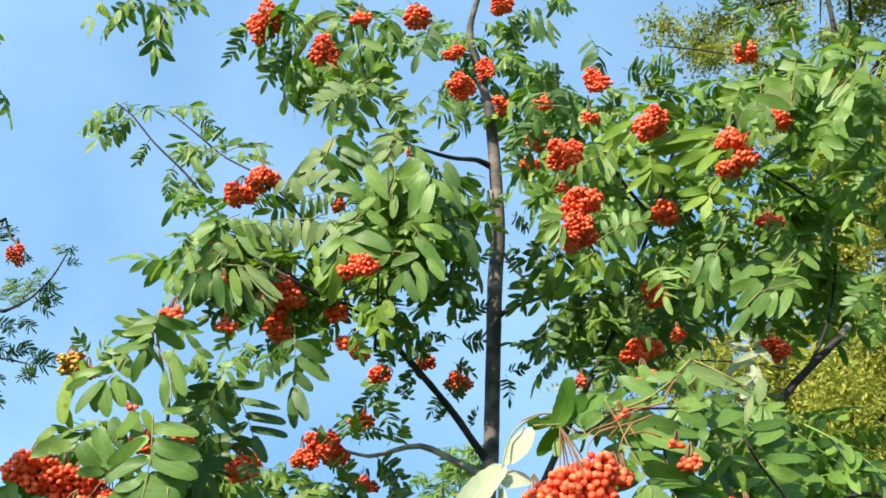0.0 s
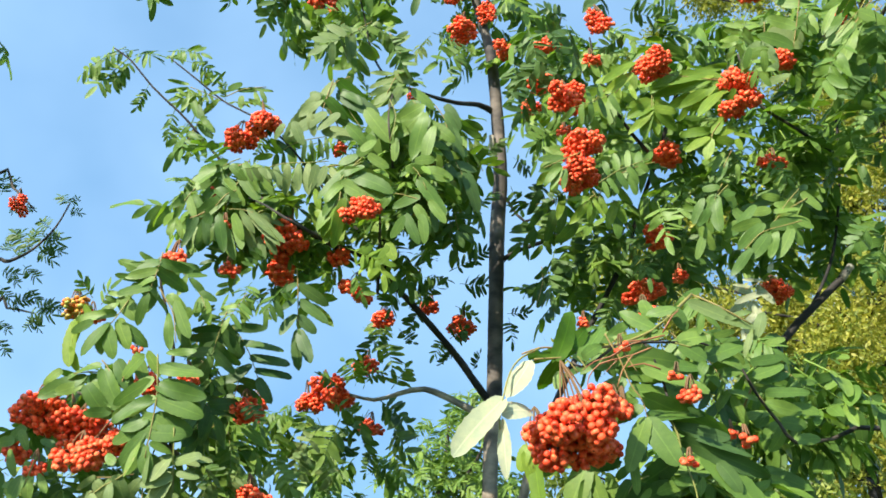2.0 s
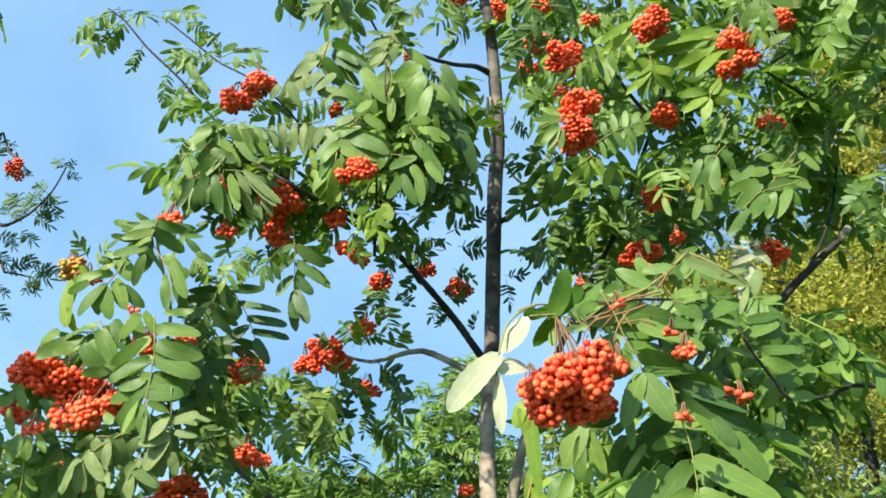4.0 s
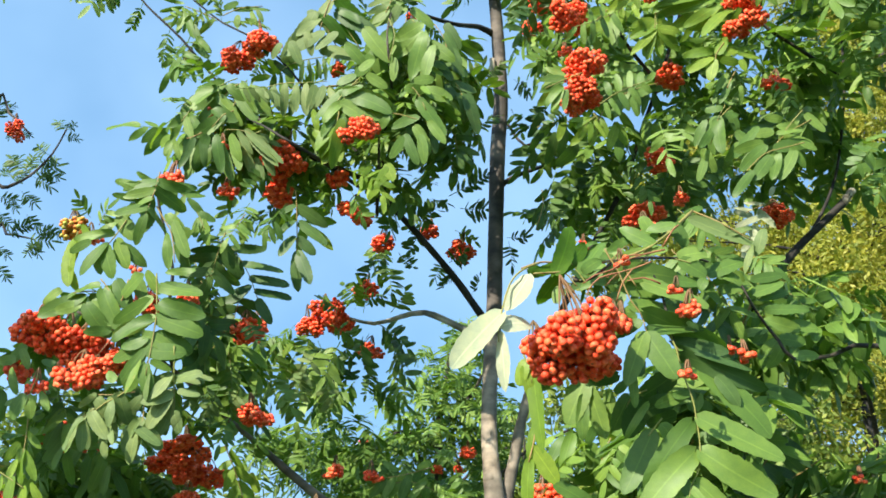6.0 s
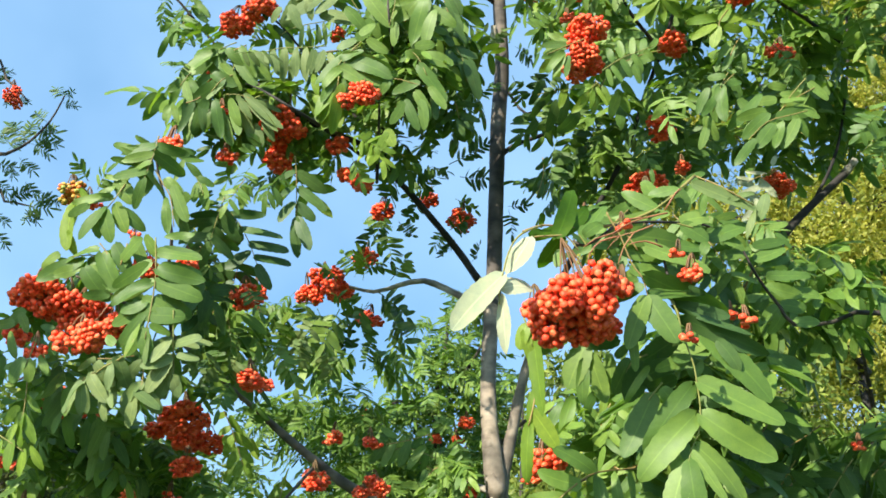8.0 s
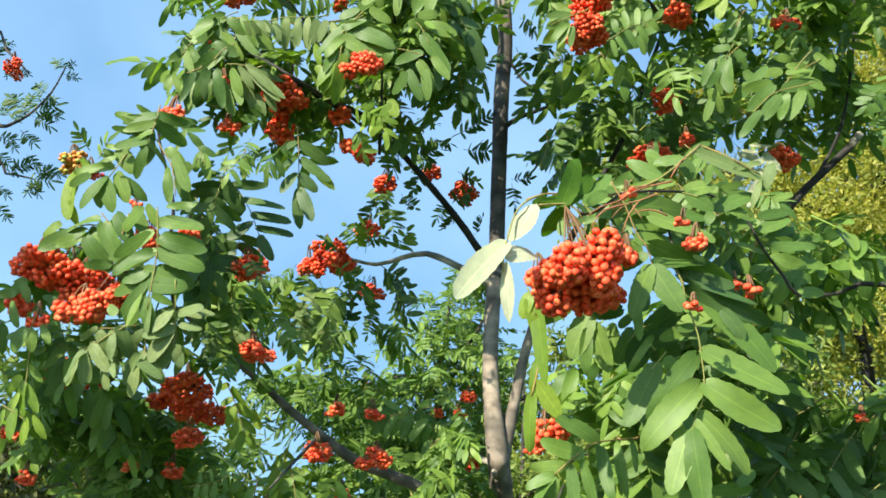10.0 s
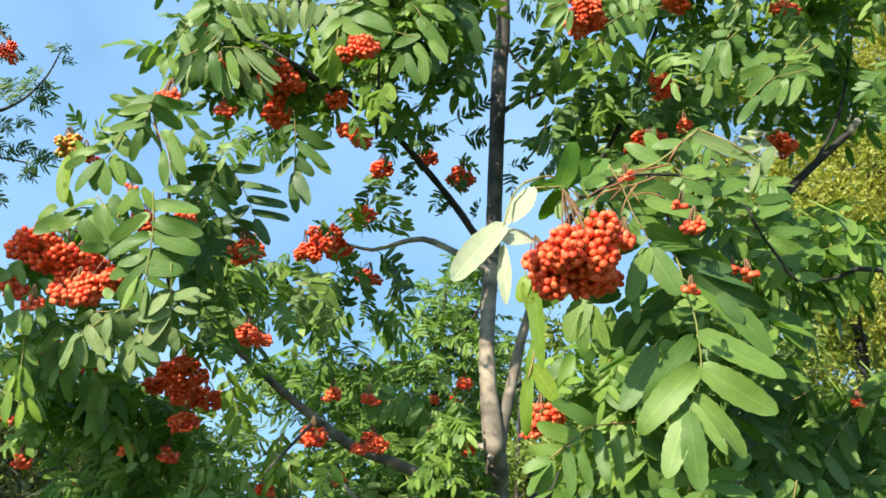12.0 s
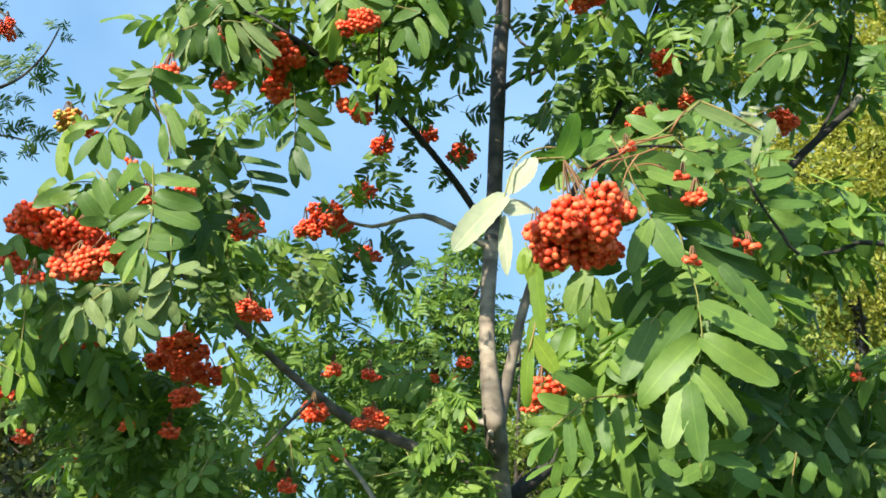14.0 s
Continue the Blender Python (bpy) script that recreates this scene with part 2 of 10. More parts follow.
def leaf_plan(seed, pairs, blade, width, droop, spread, hang):
    """The rachis and the poses of the leaflets of one leaf, 1 long from its foot to the end of its last leaflet."""
    rnd = random.Random(seed)
    stem = 1 - blade * 0.9
    bend = rnd.uniform(-0.10, 0.10)

    def at(s):
        return Vector((bend * s * s, stem * s * (1 - 0.25 * droop * s), -droop * stem * s * s * 0.75))
    spine = [at(i / 8) for i in range(9)]
    poses = []
    first = rnd.uniform(0.20, 0.27)
    for k in range(pairs):
        s = first + (0.97 - first) * k / (pairs - 0.4)
        d = (at(s + 0.02) - at(s - 0.02)).normalized()
        size = blade * (0.78 + 0.30 * math.sin(math.pi * (0.15 + 0.75 * k / pairs)))
        for side in (-1, 1):
            if rnd.random() < 0.06:
                continue
            a = radians(spread + rnd.uniform(-19, 17)) * (1 - 0.25 * k / pairs)
            way = (d * math.cos(a) + Vector((side, 0, 0)) * math.sin(a) + Vector((0, 0, -hang * rnd.uniform(-0.4, 2.2)))).normalized()
            poses.append((at(s + rnd.uniform(-0.012, 0.012)), way, size * rnd.uniform(0.78, 1.12), rnd.uniform(-0.65, 0.65)))
    d = (at(1) - at(0.96)).normalized()
    poses.append((at(1), (d + Vector((rnd.uniform(-0.2, 0.2), 0, -hang * 0.5))).normalized(), blade * rnd.uniform(0.9, 1.05), rnd.uniform(-0.2, 0.2)))
    out = []
    for p, way, size, roll in poses:
        n = Vector((0, 0, 1)) - way * way.z
        n.normalize()
        x = way.cross(n)
        x, n = x * math.cos(roll) + n * math.sin(roll), n * math.cos(roll) - x * math.sin(roll)
        out.append(Matrix(((x.x, way.x, n.x, p.x), (x.y, way.y, n.y, p.y), (x.z, way.z, n.z, p.z), (0, 0, 0, 1))) @ Matrix.Diagonal((size * width, size, size, 1)))
    return spine, out


BLADES = {True: [], False: []}
for i in range(11):
    r = random.Random(40 + i)
    w = r.uniform(0.31, 0.39)
    for teeth in (True, False):
        BLADES[teeth].append(leaflet_shape(1.0, w, random.Random(60 + i), 7, teeth))
# each form of leaf: seed, pairs, blade, width, droop, spread, hang
FORMS = {
    "mid": [(1, 6, 0.29, 1, 0.18, 78, 0.20), (2, 6, 0.31, 1, 0.30, 72, 0.30), (3, 6, 0.30, 1, 0.10, 75, 0.15), (4, 7, 0.27, 1, 0.22, 80, 0.25),
            (5, 5, 0.33, 1, 0.32, 70, 0.40), (6, 6, 0.30, 1, 0.05, 76, 0.12), (21, 6, 0.30, 1, 0.38, 74, 0.45), (22, 7, 0.28, 1, 0.15, 70, 0.30),
            (23, 6, 0.32, 1, 0.25, 66, 0.20), (24, 5, 0.32, 1, 0.12, 78, 0.35)],
    "big": [(7, 5, 0.42, 1, 0.12, 72, 0.18), (8, 5, 0.40, 1, 0.22, 74, 0.25), (9, 5, 0.41, 1, 0.08, 70, 0.15), (25, 5, 0.40, 1, 0.28, 68, 0.35), (26, 4, 0.43, 1, 0.16, 74, 0.22)],
    "fine": [(10, 7, 0.23, 1, 0.15, 74, 0.20), (11, 8, 0.21, 1, 0.25, 72, 0.20), (12, 6, 0.25, 1, 0.05, 76, 0.20), (27, 7, 0.24, 1, 0.30, 70, 0.35), (28, 6, 0.25, 1, 0.18, 66, 0.30)],
    "feather": [(31, 7, 0.31, 0.66, 0.10, 72, 0.05), (32, 6, 0.33, 0.66, 0.05, 70, 0.10), (33, 7, 0.30, 0.66, 0.20, 74, 0.08), (34, 6, 0.32, 0.66, 0.12, 66, 0.05)],
    "short": [(13, 3, 0.42, 1, 0.15, 68, 0.25), (14, 4, 0.40, 1, 0.30, 70, 0.35)],
}
PLANS = {k: [leaf_plan(*f) for f in v] for k, v in FORMS.items()}


def whole_leaf(plan, seed):
    """One leaf with its rachis as verts, faces and the marks of its blades."""
    rnd = random.Random(seed)
    spine, poses = plan
    v, f = tube(spine, [0.009 - 0.006 * i / 8 for i in range(9)], 4)
    across, along = [0.0] * len(v), [0.0] * len(v)
    for m in poses:
        bv, bf, marks = rnd.choice(BLADES[False])
        o = len(v)
        v = v + [m @ Vector(p) for p in bv]
        f = f + [tuple(i + o for i in q) for q in bf]
        across, along = across + marks[0], along + marks[1]
    return v, f, (across, along)


SOLID = {k: [whole_leaf(p, 80 + i) for i, p in enumerate(v)] for k, v in PLANS.items()}
mesh_store = {}


def stored(key, make):
    if key not in mesh_store:
        mesh_store[key] = make()
    return mesh_store[key]


def leaf_pose(foot, tip, face):
    foot, tip, face = Vector(foot), Vector(tip), Vector(face)
    y = tip - foot
    size = y.length
    y.normalize()
    z = (face - y * face.dot(y)).normalized()
    x = y.cross(z)
    return Matrix(((x.x, y.x, z.x, foot.x), (x.y, y.y, z.y, foot.y), (x.z, y.z, z.z, foot.z), (0, 0, 0, 1))) @ Matrix.Diagonal((size, size, size, 1))


count = {"leaf": 0}


def leaf(tree, foot, tip, face, colour="green", form="mid", split=False, label=""):
    """A compound leaf on its tree, from the foot of its stalk to its tip, its upper side turned to face."""
    count["leaf"] += 1
    k = count["leaf"]
    m = leaf_pose(foot, tip, face)
    i = k % len(PLANS[form])
    if not split:
        me = stored((form, i, colour), lambda: mesh_of("leaf", *SOLID[form][i][:2], LEAF[colour], blade=SOLID[form][i][2]))
        return child("leaf", me, tree, m, label)
    spine, poses = PLANS[form][i]
    stem = stored((form, i, "stem"), lambda: mesh_of("leaf_stalk", *tube(spine, [0.009 - 0.006 * j / 8 for j in range(9)], 6), STALK))
    ob = child("leaf", stem, tree, m, label)
    rnd = random.Random(k)
    for p in poses:
        b = rnd.randrange(11)
        me = stored(("blade", b, colour), lambda: mesh_of("leaflet", *BLADES[True][b][:2], LEAF[colour], blade=BLADES[True][b][2]))
        child("leaflet", me, ob, p)
    return ob


def placed_leaf(tree, stalk, blades, face, colour="green", label=""):
    """A leaf with few, large leaflets: the line of its stalk, and each leaflet by foot, tip and width."""
    start = Vector(stalk[0])
    m = Matrix.Translation(start)
    line = [Vector(p) - start for p in stalk]
    ob = child("leaf", mesh_of("leaf_stalk", *tube(line, [0.0009 - 0.0004 * i / len(line) for i in range(len(line))], 6), STALK), tree, m, label)
    rnd = random.Random(len(blades))
    for x0, y0, z0, x1, y1, z1, width in blades:
        long = (Vector((x1, y1, z1)) - Vector((x0, y0, z0))).length
        turned = Vector(face) + Vector((rnd.uniform(-1, 1), rnd.uniform(-1, 1), rnd.uniform(-1, 1))) * (0.12 if colour == "white" else 0.34)
        p = m.inverted() @ leaf_pose((x0, y0, z0), (x1, y1, z1), turned)
        b = rnd.randrange(11)
        me = stored(("blade", b, colour), lambda: mesh_of("leaflet", *BLADES[True][b][:2], LEAF[colour], blade=BLADES[True][b][2]))
        child("leaflet", me, ob, p @ Matrix.Diagonal((width / long / 0.34, 1, 1, 1)))
    return ob


def foliage(tree, rows, label, seed, size=(0.11, 0.18), kinds=("mid", "fine"), material=None, hang=0.5, name="foliage"):
    """Leaves past counting, as one part: rows of a centre, radii and a number of leaves."""
    rnd = random.Random(seed)
    forms = [s for k in kinds for s in SOLID[k]]
    arrays = [(np.array([tuple(p) for p in v]), f, g) for v, f, g in forms]
    allv, allf, across, along, o = [], [], [], [], 0
    for centre, radii, number in rows:
        for _ in range(number):
            d = Vector((rnd.gauss(0, 1), rnd.gauss(0, 1), rnd.gauss(0, 1))).normalized() * rnd.random() ** 0.45
            foot = Vector(centre) + Vector((d.x * radii[0], d.y * radii[1], d.z * radii[2]))
            way = Vector((d.x + rnd.uniform(-0.7, 0.7), d.y + rnd.uniform(-0.7, 0.7), -hang + rnd.uniform(-0.5, 0.6))).normalized()
            face = Vector((rnd.uniform(-0.6, 0.4), rnd.uniform(-0.9, 0.3), rnd.uniform(0.2, 1.0)))
            m = np.array(leaf_pose(foot, foot + way * rnd.uniform(*size), face))
            v, f, g = arrays[rnd.randrange(len(arrays))]
            allv.append(v @ m[:3, :3].T + m[:3, 3])
            allf.extend([tuple(i + o for i in q) for q in f])
            across.extend(g[0])
            along.extend(g[1])
            o += len(v)
    me = mesh_of(name, np.concatenate(allv).tolist(), allf, material or FOLIAGE, blade=(across, along))
    return child(name, me, tree, label=label, kind="stuff")


# ---- berries ----
def ball(radius, level):
    bm = bmesh.new()
    bmesh.ops.create_icosphere(bm, subdivisions=level, radius=radius)
    for v in bm.verts:
        if v.co.z < -0.8 * radius:
            v.co.z += 0.25 * radius
        v.co.z *= 0.95
    v = [tuple(p.co) for p in bm.verts]
    f = [tuple(p.index for p in q.verts) for q in bm.faces]
    bm.free()
    return v, f


BALL = ball(0.0037, 2)


def berry_mesh(level):
    """A berry with its dark five-pointed calyx underneath."""
    v, f = ball(0.0037, level)
    me = bpy.data.meshes.new("berry")
    o = len(v)
    for k in range(10):
        r = 0.0013 if k % 2 == 0 else 0.0006
        v.append((r * math.cos(k * math.pi / 5), r * math.sin(k * math.pi / 5), -0.0028 - (0.0004 if k % 2 == 0 else 0)))
    v.append((0, 0, -0.0025))
    n = len(f)
    f = f + [(o + k, o + (k + 1) % 10, o + 10) for k in range(10)]
    me.from_pydata(v, [], f)
    me.materials.append(BERRY), me.materials.append(CALYX)
    me.polygons.foreach_set("use_smooth", [True] * len(me.polygons))
    for p in me.polygons:
        p.material_index = 1 if p.index >= n else 0
    return me


def cluster_plan(width, height, seed):
    """Places of the berries of a hanging corymb: an uneven dome, its berries side by side, below the foot of the stalk."""
    rnd = random.Random(seed)
    spots = []
    lobes = []
    for k in range(9):
        a, r = k * 2.4 + rnd.uniform(-0.6, 0.6), rnd.uniform(0.10, 0.42) * width
        lobes.append((Vector((math.cos(a) * r, math.sin(a) * r, rnd.uniform(-0.32, 0.22) * height - 0.25 * r)), rnd.uniform(0.28, 0.46)))
    for _ in range(int(3200 * (width / 0.06) ** 2)):
        c, s = rnd.choice(lobes)
        d = Vector((rnd.gauss(0, 1), rnd.gauss(0, 1), rnd.gauss(0, 1))).normalized()
        p = c + Vector((d.x * width / 2, d.y * width / 2, d.z * height / 2 * 1.15)) * s * rnd.choice((1, 1, 0.75))
        p += Vector((rnd.uniform(-1, 1), rnd.uniform(-1, 1), rnd.uniform(-1, 1))) * 0.0015
        if all((p - q).length > 0.0058 for q in spots):
            spots.append(p)
    foot = Vector((rnd.uniform(-0.1, 0.1) * width, 0.1 * width, height * 0.5 + 0.010))
    return spots, foot


def stalks(spots, foot, seed):
    """Thin branching stalks from the foot of the cluster to its berries."""
    rnd = random.Random(seed)
    v, f = [], []
    nodes = [foot * 0.3 + p * 0.55 for p in rnd.sample(spots, min(7, len(spots)))]

    def add(points, radii, sides):
        nonlocal v, f
        a, b = tube(points, radii, sides)
        o = len(v)
        v, f = v + a, f + [tuple(i + o for i in q) for q in b]
    for nd in nodes:
        add([foot, (foot + nd) * 0.5 + Vector((0, 0, 0.004)), nd], [0.0010, 0.0009, 0.0007], 4)
    for p in spots[::2]:
        nd = min(nodes, key=lambda q: (q - p).length)
        add([nd, p], [0.0008, 0.0006], 3)
    return v, f


SIZES = {"speck": (0.013, 0.010), "tiny": (0.026, 0.022), "small": (0.040, 0.032), "wide": (0.062, 0.036), "medium": (0.055, 0.046), "large": (0.072, 0.062), "full": (0.080, 0.080), "flat": (0.078, 0.044), "broad": (0.098, 0.054), "tall": (0.047, 0.066), "long": (0.040, 0.052)}
BUNCH = {k: [cluster_plan(*s, 7 * i + j) for j in range(3)] for i, (k, s) in enumerate(SIZES.items())}


def joined_berries(spots):
    v = np.array(BALL[0])
    rnd = random.Random(len(spots))
    vs, fs = [], []
    for i, p in enumerate(spots):
        vs.append(v * rnd.uniform(0.88, 1.08) + np.array(p))
        fs.extend([tuple(a + i * len(v) for a in q) for q in BALL[1]])
    return np.concatenate(vs).tolist(), fs


def cluster(tree, centre, size, scale=1.0, turn=0, single=False, unripe=False, label=""):
    """A cluster of berries on its tree: stalks, and the berries on them."""
    j = turn % 3
    spots, foot = BUNCH[size][j]
    stem = stored(("stalks", size, j), lambda: mesh_of("stalks", *stalks(spots, foot, j), FRUIT_STALK))
    m = pose(*centre, 0, 0, turn) @ Matrix.Diagonal((scale, scale, scale, 1))
    ob = child("corymb", stem, tree, m, label)
    if single:
        rnd = random.Random(turn)
        level = 3 if tree.name == "rowan_tree.001" else 2
        me = stored(("berry", level), lambda: berry_mesh(level))
        for p in spots:
            s = rnd.uniform(0.9, 1.1)
            child("berry", me, ob, Matrix.Translation(p) @ pose(0, 0, 0, rnd.uniform(-50, 50), rnd.uniform(-50, 50), 0) @ Matrix.Diagonal((s, s, s, 1)))
    else:
        mat = UNRIPE if unripe else BERRIES
        me = stored(("berries", size, j, unripe), lambda: mesh_of("fruit", *joined_berries(spots), mat))
        child("fruit", me, ob, kind="stuff")
    return ob


def tree_at(x, y, name, label, category="tree", group=""):
    ob = new(name)
    ob.location = (0, 0, 0)
    return tagged(ob, label, category, group)


# ---- ground ----
def build_ground():
    bm = bmesh.new()
    bmesh.ops.create_grid(bm, x_segments=60, y_segments=60, size=1.0)
    for v in bm.verts:
        r = max(abs(v.co.x), abs(v.co.y))
        s = 6 + 1500 * r ** 4
        v.co.x, v.co.y = v.co.x * s, v.co.y * s
        v.co.z = 0.05 * noise.noise(v.co * 0.5) if r < 0.6 else 0
    me = bpy.data.meshes.new("ground")
    bm.to_mesh(me)
    bm.free()
    me.materials.append(grass_material())
    me.polygons.foreach_set("use_smooth", [True] * len(me.polygons))
    tagged(new("ground", me), "uneven grassy ground with dry yellow patches", "ground", kind="structure")


build_ground()


# ---- trees and shrubs further off ----
def leaf_cloud(tree, clumps, leaves, length, width, material, seed, label, name="foliage", up=0.3):
    """Small single leaves in uneven clumps, joined into one part."""
    rng = np.random.default_rng(seed)
    c = np.array([k[0] for k in clumps], float)
    r = np.array([k[1] for k in clumps], float)
    w = r.prod(axis=1) ** 0.7
    pick = rng.choice(len(c), leaves, p=w / w.sum())
    d = rng.normal(size=(leaves, 3))
    d /= np.linalg.norm(d, axis=1, keepdims=True)
    p = c[pick] + d * r[pick] * np.abs(rng.normal(0.55, 0.28, (leaves, 1)))
    y = rng.normal(size=(leaves, 3)) + d * 0.5
    y[:, 2] -= 0.3
    y /= np.linalg.norm(y, axis=1, keepdims=True)
    n = rng.normal(size=(leaves, 3)) * 0.8 + d * 0.7
    n[:, 2] += up
    n -= y * (n * y).sum(axis=1, keepdims=True)
    n /= np.linalg.norm(n, axis=1, keepdims=True)
    x = np.cross(y, n)
    s = rng.uniform(0.65, 1.25, (leaves, 1))
    L, W = length * s, width * s * 0.5
    quad = [p, p + y * L * 0.45 - x * W - n * W * 0.2, p + y * L - n * L * 0.12, p + y * L * 0.45 + x * W - n * W * 0.2]
    verts = np.stack(quad, axis=1).reshape(-1, 3)
    i = np.arange(leaves)[:, None] * 4
    faces = np.concatenate([i + np.array(f) for f in ((0, 1, 2), (0, 2, 3))]).tolist()
    me = mesh_of(name, verts.tolist(), [tuple(f) for f in faces], material, smooth=False, blade=(np.tile([0.4, 0.6, 0.4, 0.6], leaves), np.zeros(leaves * 4)))
    return child(name, me, tree, label=label, kind="stuff")


# ---- the rowan in the middle ----
rowan = tree_at(0.1, 1.7, "rowan_tree", "slender rowan tree with compound leaves and orange-red berry clusters", group="rowan trees")
branch(rowan, [(0.160, 1.580, -0.020), (0.150, 1.580, 0.600), (0.130, 1.570, 1.200), (0.084, 1.589, 1.630), (0.079, 1.563, 1.703), (0.073, 1.551, 1.760), (0.067, 1.566, 1.832), (0.067, 1.590, 1.910), (0.075, 1.627, 2.024), (0.081, 1.657, 2.076)], [0.0330, 0.0270, 0.0215, 0.0182, 0.0176, 0.0166, 0.0133, 0.0122, 0.0129, 0.0136], BARK, name="trunk", label="slender grey-beige trunk with blotched bark", sides=16, lump=0.025)
branch(rowan, [(0.076, 1.633, 2.045), (0.081, 1.657, 2.078), (0.086, 1.667, 2.174), (0.091, 1.675, 2.283), (0.098, 1.685, 2.425), (0.107, 1.694, 2.527), (0.107, 1.696, 2.617), (0.103, 1.700, 2.741), (0.095, 1.699, 2.840), (0.077, 1.701, 2.930), (0.059, 1.699, 3.036), (0.073, 1.701, 3.119), (0.108, 1.695, 3.247), (0.127, 1.680, 3.410)], [0.0132, 0.0136, 0.0137, 0.0138, 0.0144, 0.0140, 0.0130, 0.0121, 0.0106, 0.0092, 0.0077, 0.0063, 0.0043, 0.0019], YOUNG_SHADED_BARK, name="leader", label="brown upper stem, colour darkened for leaf shade, with pale scars", sides=16, lump=0.025)
branch(rowan, [(0.092, 1.682, 2.624), (0.093, 1.683, 2.607), (0.094, 1.689, 2.592)], [0.0053, 0.0067, 0.0048], PALE_BARK, name="branch_scar", label="pale scar where a branch was cut", lump=0.1)
branch(rowan, [(0.091, 1.680, 2.458), (0.092, 1.682, 2.440), (0.093, 1.687, 2.426)], [0.0038, 0.0053, 0.0034], PALE_BARK, name="branch_scar", label="pale scar on the stem", lump=0.1)
branch(rowan, [(0.079, 1.659, 2.069), (0.053, 1.632, 2.097), (0.015, 1.592, 2.140), (-0.045, 1.511, 2.187), (-0.083, 1.445, 2.209), (-0.098, 1.397, 2.240), (-0.092, 1.358, 2.284), (-0.082, 1.339, 2.372), (-0.084, 1.332, 2.451), (-0.072, 1.339, 2.515), (-0.060, 1.345, 2.581)], [0.0075, 0.0065, 0.0059, 0.0051, 0.0049, 0.0044, 0.0042, 0.0038, 0.0034, 0.0027, 0.0015], DARK_SHADED_BARK)
branch(rowan, [(-0.095, 1.421, 2.227), (-0.140, 1.369, 2.228), (-0.178, 1.329, 2.227), (-0.225, 1.295, 2.243), (-0.263, 1.288, 2.272), (-0.305, 1.290, 2.315), (-0.338, 1.293, 2.348), (-0.389, 1.280, 2.408), (-0.445, 1.269, 2.462), (-0.479, 1.260, 2.503), (-0.507, 1.255, 2.524)], [0.0052, 0.0047, 0.0045, 0.0044, 0.0040, 0.0026, 0.0020, 0.0018, 0.0016, 0.0014, 0.0009], DARK_SHADED_BARK)
branch(rowan, [(-0.122, 1.346, 2.240), (-0.191, 1.319, 2.322), (-0.244, 1.296, 2.382), (-0.289, 1.288, 2.418), (-0.335, 1.292, 2.446), (-0.389, 1.292, 2.494), (-0.432, 1.285, 2.529)], [0.0031, 0.0022, 0.0018, 0.0016, 0.0015, 0.0015, 0.0009], DARK_SHADED_BARK)
branch(rowan, [(-0.277, 1.246, 2.255), (-0.240, 1.186, 2.211), (-0.209, 1.166, 2.182), (-0.185, 1.186, 2.175), (-0.165, 1.266, 2.193), (-0.129, 1.406, 2.221)], [0.0010, 0.0014, 0.0018, 0.0022, 0.0026, 0.0030], DARK_SHADED_BARK)
branch(rowan, [(-0.092, 1.246, 2.254), (-0.091, 1.256, 2.214), (-0.094, 1.286, 2.184), (-0.099, 1.346, 2.148)], [0.0012, 0.0018, 0.0021, 0.0024], DARK_SHADED_BARK)
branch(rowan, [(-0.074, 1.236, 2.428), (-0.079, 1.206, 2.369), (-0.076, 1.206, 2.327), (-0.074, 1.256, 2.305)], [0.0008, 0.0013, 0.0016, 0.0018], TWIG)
branch(rowan, [(0.096, 1.700, 2.693), (0.068, 1.661, 2.683), (0.017, 1.570, 2.629), (-0.044, 1.486, 2.595), (-0.092, 1.427, 2.581), (-0.119, 1.383, 2.597), (-0.133, 1.350, 2.655), (-0.148, 1.326, 2.721)], [0.0063, 0.0052, 0.0040, 0.0030, 0.0020, 0.0020, 0.0015, 0.0011], DARK_SHADED_BARK)
branch(rowan, [(0.102, 1.681, 2.351), (0.121, 1.668, 2.361), (0.159, 1.646, 2.368), (0.194, 1.616, 2.368), (0.225, 1.572, 2.381)], [0.0057, 0.0043, 0.0037, 0.0028, 0.0018], DARK_SHADED_BARK)
branch(rowan, [(0.105, 1.697, 2.516), (0.125, 1.686, 2.471), (0.149, 1.665, 2.426), (0.181, 1.614, 2.424)], [0.0039, 0.0029, 0.0024, 0.0014], DARK_SHADED_BARK)
# pale bark here puts sunlight into the branch's colour
branch(rowan, [(0.079, 1.635, 2.036), (0.052, 1.623, 2.047), (0.015, 1.618, 2.066), (-0.037, 1.633, 2.093), (-0.081, 1.663, 2.095), (-0.127, 1.694, 2.093), (-0.183, 1.711, 2.111)], [0.0079, 0.0069, 0.0055, 0.0051, 0.0043, 0.0034, 0.0024], PALE_BARK)
branch(rowan, [(0.079, 1.559, 1.719), (0.087, 1.560, 1.766), (0.104, 1.576, 1.834), (0.118, 1.573, 1.897), (0.136, 1.560, 1.957), (0.158, 1.549, 2.010)], [0.0124, 0.0106, 0.0094, 0.0080, 0.0071, 0.0062], BARK)
branch(rowan, [(0.154, 1.550, 2.001), (0.192, 1.554, 2.079), (0.244, 1.573, 2.184), (0.311, 1.587, 2.311), (0.351, 1.584, 2.420), (0.381, 1.548, 2.493), (0.403, 1.492, 2.565), (0.423, 1.441, 2.614)], [0.0062, 0.0053, 0.0045, 0.0041, 0.0036, 0.0035, 0.0030, 0.0016], DARK_SHADED_BARK)
